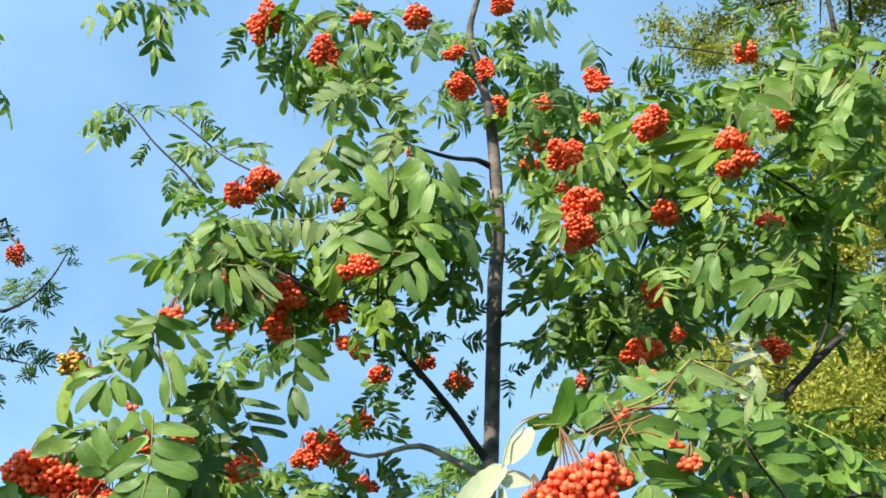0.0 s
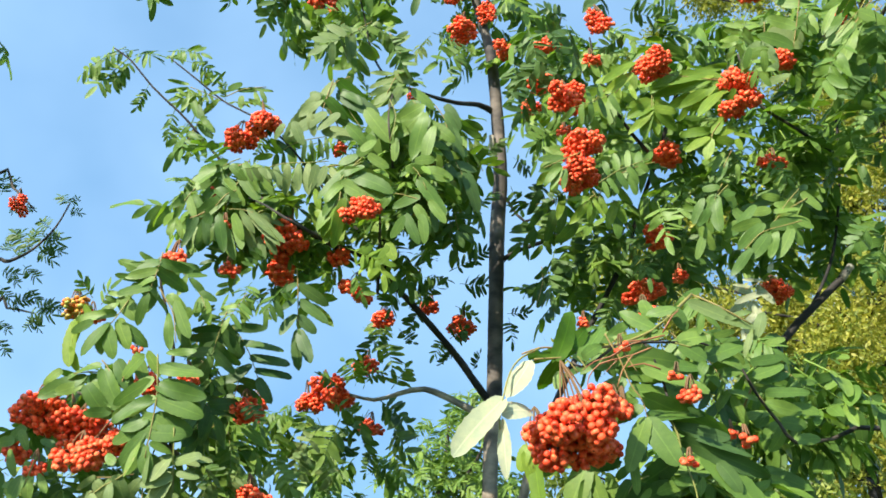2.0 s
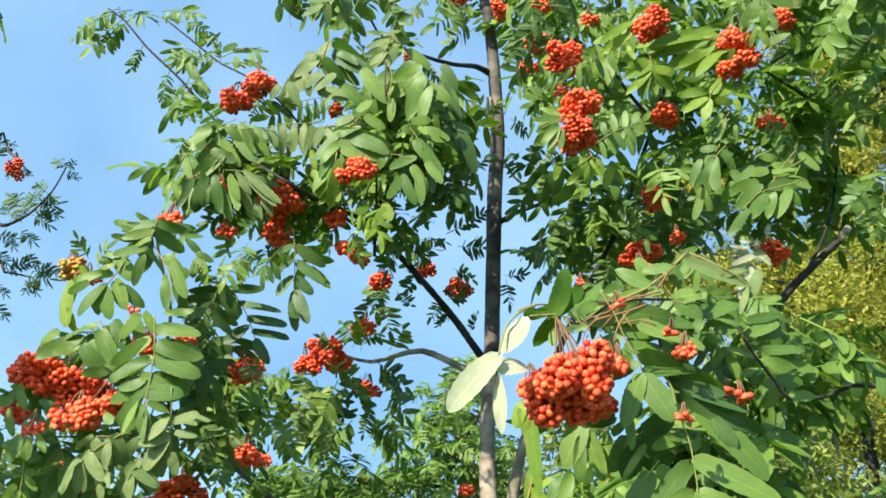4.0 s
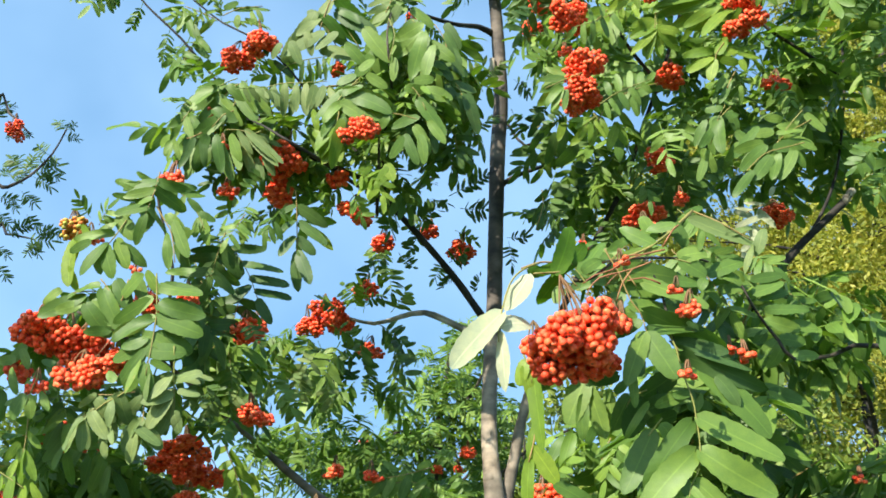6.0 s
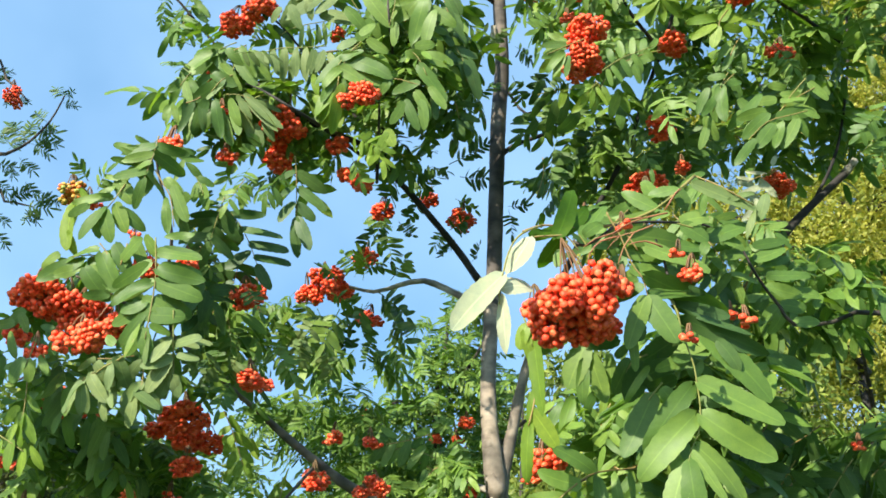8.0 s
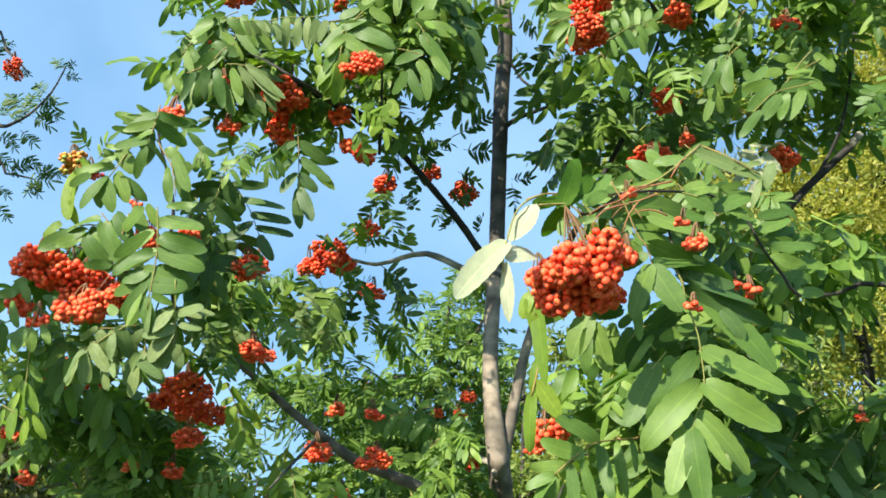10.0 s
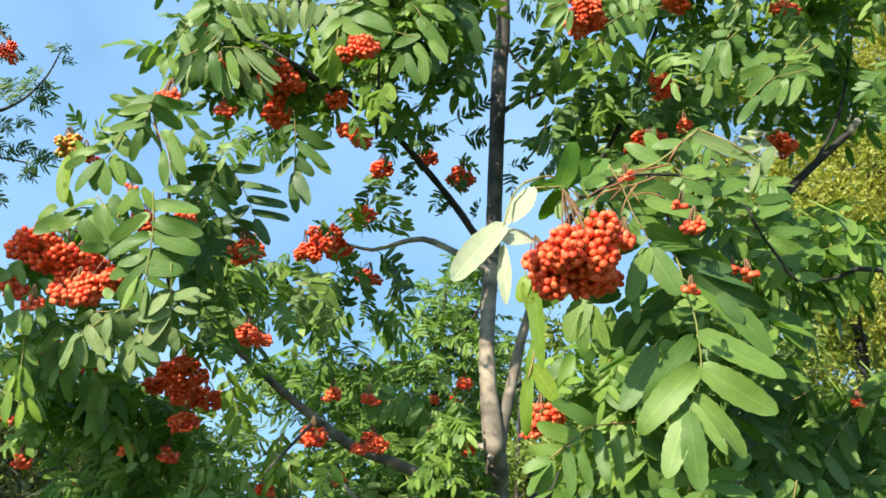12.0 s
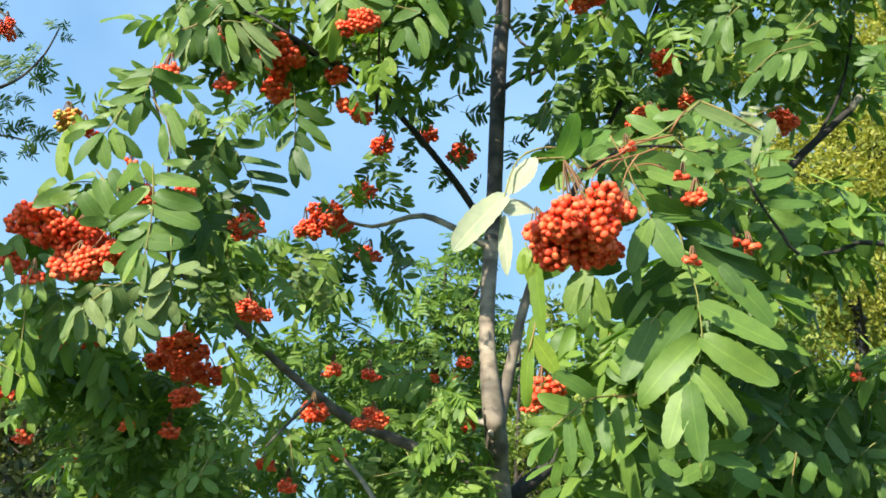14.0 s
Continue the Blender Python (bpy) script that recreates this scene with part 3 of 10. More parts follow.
branch(rowan, [(0.349, 1.457, 2.441), (0.299, 1.417, 2.483), (0.263, 1.394, 2.547), (0.250, 1.394, 2.641)], [0.0033, 0.0028, 0.0024, 0.0016], DARK_SHADED_BARK)
branch(rowan, [(0.083, 1.593, 1.609), (0.042, 1.594, 1.651), (-0.032, 1.595, 1.697), (-0.093, 1.599, 1.723), (-0.145, 1.585, 1.743), (-0.197, 1.567, 1.779), (-0.246, 1.538, 1.817), (-0.273, 1.513, 1.840), (-0.312, 1.425, 1.870), (-0.366, 1.314, 1.913), (-0.410, 1.207, 1.933), (-0.441, 1.154, 1.943)], [0.0109, 0.0104, 0.0095, 0.0086, 0.0086, 0.0076, 0.0066, 0.0047, 0.0036, 0.0030, 0.0024, 0.0013], LIMB_BARK)
branch(rowan, [(-0.366, 1.314, 1.913), (-0.362, 1.252, 1.963), (-0.348, 1.210, 2.016), (-0.365, 1.184, 2.090), (-0.368, 1.167, 2.120)], [0.0026, 0.0025, 0.0021, 0.0017, 0.0013], TWIG)
branch(rowan, [(0.080, 1.603, 1.610), (0.056, 1.645, 1.654), (0.026, 1.695, 1.707), (0.003, 1.726, 1.752)], [0.0100, 0.0098, 0.0087, 0.0059], BARK, lump=0.14)
branch(rowan, [(0.073, 1.566, 1.735), (0.042, 1.604, 1.748), (0.012, 1.643, 1.757)], [0.0071, 0.0055, 0.0042], PALE_BARK, lump=0.14)
branch(rowan, [(-0.093, 1.443, 1.614), (-0.107, 1.443, 1.635), (-0.122, 1.443, 1.654), (-0.142, 1.443, 1.674), (-0.160, 1.443, 1.688)], [0.0042, 0.0036, 0.0030, 0.0026, 0.0018], PALE_BARK)
branch(rowan, [(0.089, 1.600, 1.622), (0.190, 1.635, 1.702), (0.366, 1.660, 1.870), (0.519, 1.644, 2.091), (0.592, 1.634, 2.185), (0.656, 1.631, 2.247), (0.696, 1.623, 2.283), (0.718, 1.618, 2.308)], [0.0127, 0.0121, 0.0104, 0.0079, 0.0070, 0.0065, 0.0065, 0.0055], DARK_SHADED_BARK, label="limb darkened for shade, ending in a pale sawn stub")
branch(rowan, [(0.699, 1.623, 2.285), (0.709, 1.620, 2.298), (0.719, 1.618, 2.309)], [0.0069, 0.0071, 0.0064], PALE_BARK, label="pale sawn end of the limb darkened for shade")
branch(rowan, [(0.636, 1.635, 2.227), (0.700, 1.641, 2.343), (0.737, 1.626, 2.513), (0.741, 1.597, 2.646), (0.760, 1.548, 2.783), (0.747, 1.425, 2.831)], [0.0037, 0.0028, 0.0023, 0.0023, 0.0018, 0.0020], DARK_SHADED_BARK)
branch(rowan, [(0.706, 1.548, 2.493), (0.615, 1.501, 2.524), (0.543, 1.472, 2.564), (0.514, 1.436, 2.635)], [0.0035, 0.0030, 0.0025, 0.0016], DARK_SHADED_BARK)
branch(rowan, [(0.063, 1.537, 1.752), (0.072, 1.534, 1.740), (0.075, 1.537, 1.727), (0.074, 1.550, 1.716)], [0.0113, 0.0148, 0.0131, 0.0088], BARK, name="branch_scar", label="swollen knot where the stem forks", lump=0.16)
branch(rowan, [(0.065, 1.555, 1.809), (0.066, 1.552, 1.802), (0.068, 1.558, 1.796)], [0.0097, 0.0119, 0.0097], BARK, name="branch_scar", label="ring-shaped scar on the bark", lump=0.12)
branch(rowan, [(0.068, 1.533, 1.721), (0.069, 1.529, 1.717), (0.070, 1.535, 1.713)], [0.0044, 0.0052, 0.0035], PALE_BARK, name="branch_scar", label="round pale eye of a lost twig", lump=0.1)

# leaves of the long upper branches
leaf(rowan, (-0.500, 1.282, 2.546), (-0.606, 1.304, 2.513), (0.79, -0.54, 0.29), "green", "fine")
leaf(rowan, (-0.508, 1.331, 2.565), (-0.557, 1.294, 2.466), (0.48, -0.83, 0.28), "green", "fine")
leaf(rowan, (-0.500, 1.329, 2.558), (-0.528, 1.295, 2.482), (0.26, -0.97, 0.05), "green", "fine")
leaf(rowan, (-0.477, 1.276, 2.536), (-0.532, 1.225, 2.491), (-0.03, -0.91, 0.40), "green", "fine")
leaf(rowan, (-0.494, 1.307, 2.548), (-0.443, 1.265, 2.535), (0.51, -0.85, 0.10), "green", "short")
leaf(rowan, (-0.407, 1.209, 2.482), (-0.340, 1.154, 2.451), (0.55, -0.80, -0.23), "green", "fine")
leaf(rowan, (-0.445, 1.341, 2.565), (-0.438, 1.361, 2.604), (0.05, -0.99, 0.09), "green", "short")
leaf(rowan, (-0.444, 1.252, 2.456), (-0.463, 1.264, 2.404), (0.59, -0.72, 0.35), "green", "fine")
leaf(rowan, (-0.296, 1.252, 2.299), (-0.317, 1.268, 2.264), (0.62, -0.71, -0.34), "dark", "fine")
leaf(rowan, (-0.422, 1.343, 2.563), (-0.360, 1.341, 2.541), (0.14, -0.99, 0.09), "green", "fine")
leaf(rowan, (-0.463, 1.171, 2.679), (-0.563, 1.208, 2.625), (0.06, -0.87, 0.48), "bright", "fine")
leaf(rowan, (-0.496, 1.276, 2.766), (-0.576, 1.324, 2.719), (0.69, -0.70, -0.16), "dark", "fine")
leaf(rowan, (-0.463, 1.220, 2.719), (-0.440, 1.220, 2.570), (0.16, -0.96, -0.21), "green", "fine")
leaf(rowan, (-0.477, 1.296, 2.784), (-0.404, 1.334, 2.778), (0.47, -0.83, -0.29), "green", "fine")
leaf(rowan, (-0.415, 1.165, 2.657), (-0.380, 1.144, 2.597), (0.76, -0.58, -0.30), "green", "fine")
leaf(rowan, (-0.313, 1.275, 2.714), (-0.355, 1.312, 2.624), (0.80, -0.60, 0.01), "dark", "fine")
leaf(rowan, (-0.247, 1.221, 2.621), (-0.282, 1.249, 2.538), (0.45, -0.82, -0.35), "dark", "fine")
leaf(rowan, (-0.239, 1.268, 2.672), (-0.249, 1.257, 2.572), (0.79, -0.61, -0.08), "dark", "fine")
leaf(rowan, (-0.207, 1.164, 2.600), (-0.232, 1.164, 2.572), (-0.23, -0.96, -0.18), "green", "fine")
leaf(rowan, (-0.175, 1.302, 2.713), (-0.228, 1.322, 2.641), (0.45, -0.89, 0.06))
leaf(rowan, (-0.172, 1.299, 2.660), (-0.114, 1.326, 2.646), (-0.11, -0.86, 0.51))
leaf(rowan, (-0.134, 1.285, 2.686), (-0.081, 1.330, 2.657), (0.62, -0.78, -0.05))
leaf(rowan, (-0.193, 1.199, 2.653), (-0.247, 1.228, 2.633), (0.62, -0.78, 0.10))
leaf(rowan, (-0.162, 1.281, 2.733), (-0.215, 1.300, 2.706), (-0.46, -0.89, -0.03), "pale")
leaf(rowan, (-0.135, 1.270, 2.736), (-0.084, 1.267, 2.667), (0.38, -0.92, 0.06))
leaf(rowan, (-0.075, 1.279, 2.744), (-0.114, 1.239, 2.654), (-0.39, -0.92, 0.05))
leaf(rowan, (-0.037, 1.214, 2.628), (-0.076, 1.232, 2.586), (0.15, -0.98, -0.10))
leaf(rowan, (-0.019, 1.211, 2.647), (-0.034, 1.176, 2.548), (-0.18, -0.60, -0.78), "dark")
leaf(rowan, (-0.114, 1.228, 2.540), (-0.189, 1.186, 2.465), (0.04, -1.00, 0.08), "pale")
leaf(rowan, (-0.120, 1.289, 2.585), (-0.156, 1.275, 2.477), (0.41, -0.91, -0.11))
leaf(rowan, (-0.107, 1.241, 2.550), (-0.050, 1.232, 2.502), (-0.54, -0.80, -0.25), "pale")
leaf(rowan, (-0.080, 1.207, 2.507), (-0.056, 1.223, 2.437), (-0.24, -0.60, -0.77), "dark")
leaf(rowan, (-0.122, 1.286, 2.594), (-0.179, 1.318, 2.613), (0.44, -0.86, 0.27))
leaf(rowan, (-0.020, 1.300, 2.576), (-0.055, 1.286, 2.534), (-0.47, -0.88, 0.03), "pale")
leaf(rowan, (-0.018, 1.347, 2.618), (0.043, 1.384, 2.620), (0.13, -0.92, 0.36), "pale")
leaf(rowan, (-0.122, 1.195, 2.534), (-0.175, 1.148, 2.519), (0.19, -0.85, -0.50))
leaf(rowan, (-0.172, 1.268, 2.719), (-0.136, 1.283, 2.786), (-0.04, -0.91, -0.42))
leaf(rowan, (-0.058, 1.213, 2.694), (-0.020, 1.251, 2.691), (-0.20, -0.78, 0.60))
leaf(rowan, (-0.265, 1.260, 2.725), (-0.214, 1.238, 2.667), (0.67, -0.72, -0.17))
leaf(rowan, (0.066, 1.628, 2.976), (-0.022, 1.665, 2.988), (-0.04, -0.99, -0.11))
leaf(rowan, (0.076, 1.583, 2.968), (0.144, 1.586, 2.963), (-0.11, -0.97, 0.20))
leaf(rowan, (0.153, 1.717, 3.119), (0.250, 1.682, 3.001), (0.61, -0.77, -0.16), "dark")
leaf(rowan, (0.120, 1.716, 3.075), (0.181, 1.703, 2.964), (0.32, -0.88, -0.35), "dark")
leaf(rowan, (0.100, 1.641, 2.883), (0.175, 1.637, 2.908), (0.33, -0.80, -0.50), "dark")
leaf(rowan, (0.056, 1.746, 2.889), (-0.033, 1.716, 2.802), (0.27, -0.96, 0.00))
leaf(rowan, (0.059, 1.669, 2.803), (0.004, 1.656, 2.714), (0.29, -0.76, -0.58), "dark")
leaf(rowan, (0.080, 1.752, 2.863), (-0.010, 1.743, 2.901), (-0.49, -0.87, -0.06))
leaf(rowan, (0.107, 1.786, 2.895), (0.176, 1.801, 2.963), (0.54, -0.79, -0.30), "dark")
leaf(rowan, (0.185, 1.669, 2.904), (0.260, 1.664, 2.916), (0.50, -0.76, -0.42), "dark")
leaf(rowan, (0.096, 1.746, 3.076), (0.042, 1.743, 2.989), (-0.13, -0.60, -0.79), "dark")
leaf(rowan, (0.134, 1.660, 2.797), (0.171, 1.695, 2.747), (-0.75, -0.30, -0.59), "dark")
leaf(rowan, (0.131, 1.678, 2.867), (0.195, 1.661, 2.794), (0.37, -0.72, -0.58), "dark")
leaf(rowan, (0.215, 1.643, 3.082), (0.290, 1.644, 3.050), (-0.10, -0.88, -0.46), "bright")
leaf(rowan, (0.180, 1.667, 3.088), (0.141, 1.700, 3.033), (-0.31, -0.67, -0.67), "dark")
leaf(rowan, (0.107, 1.734, 3.002), (0.148, 1.732, 3.042), (-0.95, -0.19, -0.24), "dark")
leaf(rowan, (0.071, 1.784, 2.995), (0.004, 1.793, 3.001), (-0.51, -0.37, -0.77), "dark")
leaf(rowan, (0.020, 1.693, 3.031), (-0.047, 1.711, 3.115), (0.21, -0.94, -0.26))

# the dense middle of the crown
leaf(rowan, (-0.299, 1.274, 2.206), (-0.324, 1.265, 2.138), (0.84, -0.43, 0.32), "dark")
leaf(rowan, (-0.235, 1.237, 2.171), (-0.270, 1.231, 2.124), (0.43, -0.88, -0.19))
leaf(rowan, (-0.133, 1.221, 2.164), (-0.072, 1.197, 2.125), (-0.04, -1.00, 0.05), "bright")
leaf(rowan, (-0.172, 1.243, 2.148), (-0.136, 1.264, 2.120), (0.27, -0.86, 0.44), "bright")
leaf(rowan, (-0.149, 1.311, 2.178), (-0.187, 1.315, 2.148), (0.05, -0.90, 0.43))
leaf(rowan, (-0.219, 1.342, 2.183), (-0.290, 1.361, 2.158), (0.30, -0.87, 0.39))
leaf(rowan, (-0.215, 1.258, 2.130), (-0.249, 1.223, 2.071), (-0.28, -0.96, -0.05))
leaf(rowan, (-0.283, 1.305, 2.141), (-0.240, 1.283, 2.092), (-0.37, -0.88, 0.30))
leaf(rowan, (-0.254, 1.204, 2.107), (-0.271, 1.159, 2.054), (-0.19, -0.87, 0.46))
leaf(rowan, (-0.112, 1.240, 2.173), (-0.059, 1.194, 2.108), (0.23, -0.85, 0.48), "bright")
leaf(rowan, (-0.123, 1.211, 2.126), (-0.097, 1.214, 2.077), (-0.34, -0.93, 0.14))
leaf(rowan, (-0.198, 1.336, 2.199), (-0.222, 1.362, 2.171), (0.52, -0.85, -0.05), "dark")
placed_leaf(rowan, [(-0.204, 1.253, 2.148), (-0.202, 1.257, 2.129), (-0.201, 1.264, 2.099), (-0.200, 1.271, 2.064)], [
    (-0.200, 1.258, 2.125, -0.160, 1.260, 2.099, 0.0183),
    (-0.198, 1.263, 2.104, -0.160, 1.266, 2.074, 0.0183),
    (-0.200, 1.267, 2.083, -0.176, 1.269, 2.060, 0.0145),
    (-0.204, 1.267, 2.085, -0.225, 1.258, 2.058, 0.0146),
    (-0.203, 1.262, 2.107, -0.219, 1.246, 2.089, 0.0101),
    (-0.201, 1.271, 2.064, -0.203, 1.276, 2.011, 0.0167),
    (-0.199, 1.271, 2.064, -0.180, 1.260, 2.018, 0.0167),
    (-0.204, 1.258, 2.127, -0.224, 1.252, 2.114, 0.0107),
], (-0.17, -0.98, 0.06), "dark")
placed_leaf(rowan, [(-0.313, 1.229, 2.073), (-0.295, 1.230, 2.064), (-0.276, 1.233, 2.051), (-0.257, 1.240, 2.021), (-0.244, 1.246, 1.988)], [
    (-0.283, 1.233, 2.054, -0.236, 1.241, 2.054, 0.0133),
    (-0.268, 1.237, 2.035, -0.213, 1.223, 2.022, 0.0140),
    (-0.255, 1.241, 2.016, -0.204, 1.240, 2.009, 0.0140),
    (-0.248, 1.244, 1.999, -0.201, 1.255, 1.997, 0.0148),
    (-0.276, 1.234, 2.048, -0.311, 1.218, 2.018, 0.0207),
    (-0.265, 1.238, 2.028, -0.301, 1.253, 2.009, 0.0189),
    (-0.254, 1.243, 2.006, -0.286, 1.240, 1.983, 0.0185),
    (-0.244, 1.246, 1.988, -0.228, 1.249, 1.956, 0.0158),
    (-0.293, 1.231, 2.062, -0.300, 1.218, 2.035, 0.0107),
], (-0.11, -0.99, 0.09), "dark")
placed_leaf(rowan, [(-0.330, 1.087, 1.967), (-0.328, 1.095, 1.933), (-0.330, 1.100, 1.908), (-0.333, 1.106, 1.880), (-0.337, 1.109, 1.867)], [
    (-0.327, 1.091, 1.951, -0.277, 1.091, 1.945, 0.0207),
    (-0.324, 1.095, 1.933, -0.278, 1.102, 1.921, 0.0224),
    (-0.327, 1.098, 1.916, -0.277, 1.104, 1.902, 0.0243),
    (-0.329, 1.102, 1.898, -0.288, 1.111, 1.880, 0.0214),
    (-0.333, 1.106, 1.880, -0.293, 1.101, 1.870, 0.0178),
    (-0.330, 1.098, 1.918, -0.380, 1.102, 1.897, 0.0181),
    (-0.333, 1.102, 1.898, -0.368, 1.096, 1.863, 0.0181),
    (-0.335, 1.105, 1.883, -0.373, 1.117, 1.845, 0.0194),
    (-0.340, 1.109, 1.867, -0.363, 1.116, 1.834, 0.0181),
    (-0.334, 1.093, 1.939, -0.378, 1.102, 1.914, 0.0194),
], (-0.08, -0.99, 0.12), "green")
placed_leaf(rowan, [(-0.304, 1.095, 1.883), (-0.303, 1.100, 1.858), (-0.303, 1.106, 1.834), (-0.304, 1.111, 1.806)], [
    (-0.333, 1.099, 1.863, -0.330, 1.086, 1.823, 0.0128),
    (-0.306, 1.102, 1.852, -0.324, 1.091, 1.824, 0.0155),
    (-0.304, 1.106, 1.831, -0.333, 1.091, 1.820, 0.0159),
    (-0.306, 1.107, 1.828, -0.333, 1.104, 1.796, 0.0200),
    (-0.302, 1.110, 1.812, -0.293, 1.114, 1.788, 0.0119),
    (-0.307, 1.109, 1.815, -0.319, 1.123, 1.788, 0.0147),
    (-0.300, 1.103, 1.846, -0.271, 1.085, 1.851, 0.0124),
    (-0.298, 1.106, 1.834, -0.273, 1.102, 1.829, 0.0111),
], (-0.09, -0.98, 0.16), "pale")
placed_leaf(rowan, [(-0.365, 1.098, 1.964), (-0.374, 1.105, 1.933), (-0.382, 1.111, 1.906)], [
    (-0.375, 1.110, 1.910, -0.405, 1.112, 1.952, 0.0210),
    (-0.379, 1.109, 1.913, -0.413, 1.109, 1.942, 0.0189),
    (-0.366, 1.104, 1.938, -0.381, 1.106, 1.969, 0.0139),
    (-0.384, 1.111, 1.906, -0.410, 1.099, 1.902, 0.0141),
    (-0.371, 1.102, 1.945, -0.347, 1.079, 1.964, 0.0147),
], (-0.07, -0.99, 0.12), "green")
placed_leaf(rowan, [(-0.343, 1.092, 1.849), (-0.354, 1.096, 1.831), (-0.376, 1.099, 1.819), (-0.394, 1.102, 1.804)], [
    (-0.361, 1.096, 1.830, -0.352, 1.109, 1.795, 0.0177),
    (-0.368, 1.098, 1.822, -0.366, 1.088, 1.795, 0.0102),
    (-0.385, 1.098, 1.823, -0.367, 1.104, 1.798, 0.0140),
    (-0.390, 1.100, 1.810, -0.372, 1.096, 1.778, 0.0154),
    (-0.399, 1.102, 1.803, -0.417, 1.091, 1.770, 0.0121),
    (-0.399, 1.102, 1.800, -0.394, 1.100, 1.769, 0.0127),
    (-0.371, 1.104, 1.795, -0.359, 1.093, 1.773, 0.0091),
    (-0.374, 1.106, 1.782, -0.375, 1.110, 1.762, 0.0098),
    (-0.338, 1.102, 1.801, -0.361, 1.121, 1.770, 0.0127),
    (-0.340, 1.105, 1.787, -0.347, 1.107, 1.755, 0.0140),
    (-0.340, 1.104, 1.793, -0.311, 1.100, 1.774, 0.0148),
], (-0.07, -0.98, 0.18), "pale")
placed_leaf(rowan, [(-0.484, 1.172, 1.858), (-0.494, 1.174, 1.848), (-0.503, 1.176, 1.841)], [
    (-0.499, 1.175, 1.845, -0.517, 1.186, 1.821, 0.0138),
    (-0.493, 1.175, 1.845, -0.487, 1.178, 1.822, 0.0106),
    (-0.478, 1.174, 1.848, -0.470, 1.180, 1.827, 0.0108),
    (-0.514, 1.167, 1.880, -0.519, 1.184, 1.855, 0.0116),
    (-0.503, 1.176, 1.841, -0.524, 1.178, 1.838, 0.0093),
], (-0.02, -0.98, 0.19), "green")
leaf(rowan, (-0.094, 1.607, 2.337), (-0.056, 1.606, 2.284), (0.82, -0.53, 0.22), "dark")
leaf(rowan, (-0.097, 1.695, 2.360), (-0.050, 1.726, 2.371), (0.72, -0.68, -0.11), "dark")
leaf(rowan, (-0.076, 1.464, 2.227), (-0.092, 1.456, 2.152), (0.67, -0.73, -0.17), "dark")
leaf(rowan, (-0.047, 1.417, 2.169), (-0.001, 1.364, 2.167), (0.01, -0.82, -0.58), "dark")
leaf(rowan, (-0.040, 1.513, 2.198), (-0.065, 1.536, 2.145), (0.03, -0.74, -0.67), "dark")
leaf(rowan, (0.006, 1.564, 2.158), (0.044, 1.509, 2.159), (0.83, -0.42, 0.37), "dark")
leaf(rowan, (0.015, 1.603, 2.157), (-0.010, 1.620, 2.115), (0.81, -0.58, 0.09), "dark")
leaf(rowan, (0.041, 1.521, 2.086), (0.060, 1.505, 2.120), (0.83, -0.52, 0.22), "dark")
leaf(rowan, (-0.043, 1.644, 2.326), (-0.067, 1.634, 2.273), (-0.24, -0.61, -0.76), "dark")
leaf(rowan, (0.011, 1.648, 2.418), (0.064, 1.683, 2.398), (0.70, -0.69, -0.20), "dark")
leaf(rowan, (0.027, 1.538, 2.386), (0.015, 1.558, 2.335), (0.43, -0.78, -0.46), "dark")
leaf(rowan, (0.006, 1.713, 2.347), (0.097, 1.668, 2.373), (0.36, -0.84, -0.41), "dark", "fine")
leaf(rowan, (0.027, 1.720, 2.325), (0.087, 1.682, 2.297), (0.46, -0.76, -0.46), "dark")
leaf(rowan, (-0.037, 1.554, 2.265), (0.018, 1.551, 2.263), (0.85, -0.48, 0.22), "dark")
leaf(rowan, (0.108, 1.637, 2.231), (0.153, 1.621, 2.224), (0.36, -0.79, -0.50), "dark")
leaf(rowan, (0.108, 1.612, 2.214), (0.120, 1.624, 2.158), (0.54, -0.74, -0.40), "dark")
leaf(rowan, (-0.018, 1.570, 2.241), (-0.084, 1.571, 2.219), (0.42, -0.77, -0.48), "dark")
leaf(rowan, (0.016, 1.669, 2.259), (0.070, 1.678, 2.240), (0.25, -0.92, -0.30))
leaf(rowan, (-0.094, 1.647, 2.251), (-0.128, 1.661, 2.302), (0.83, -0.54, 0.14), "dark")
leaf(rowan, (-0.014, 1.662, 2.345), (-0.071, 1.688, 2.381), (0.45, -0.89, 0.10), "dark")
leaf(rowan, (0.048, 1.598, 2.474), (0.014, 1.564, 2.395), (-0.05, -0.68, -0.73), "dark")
leaf(rowan, (0.055, 1.546, 2.390), (0.087, 1.537, 2.444), (-0.52, -0.76, 0.38))
leaf(rowan, (-0.097, 1.724, 2.226), (-0.154, 1.739, 2.255), (0.30, -0.64, 0.70))
leaf(rowan, (-0.085, 1.684, 2.222), (-0.053, 1.727, 2.192), (-0.02, -0.70, -0.71), "dark")
leaf(rowan, (-0.119, 1.602, 2.182), (-0.136, 1.591, 2.125), (0.75, -0.64, 0.13), "dark")
leaf(rowan, (-0.004, 1.580, 2.164), (-0.023, 1.569, 2.119), (0.05, -0.99, -0.15))
leaf(rowan, (0.070, 1.612, 2.530), (0.114, 1.579, 2.576), (0.16, -0.84, 0.51), "pale")
leaf(rowan, (0.056, 1.684, 2.546), (0.072, 1.620, 2.589), (0.34, -0.92, -0.17), "pale")
leaf(rowan, (-0.251, 1.608, 2.066), (-0.298, 1.605, 2.021), (-0.02, -0.74, 0.67))
leaf(rowan, (-0.240, 1.663, 2.074), (-0.235, 1.645, 2.010), (0.14, -0.80, 0.58))
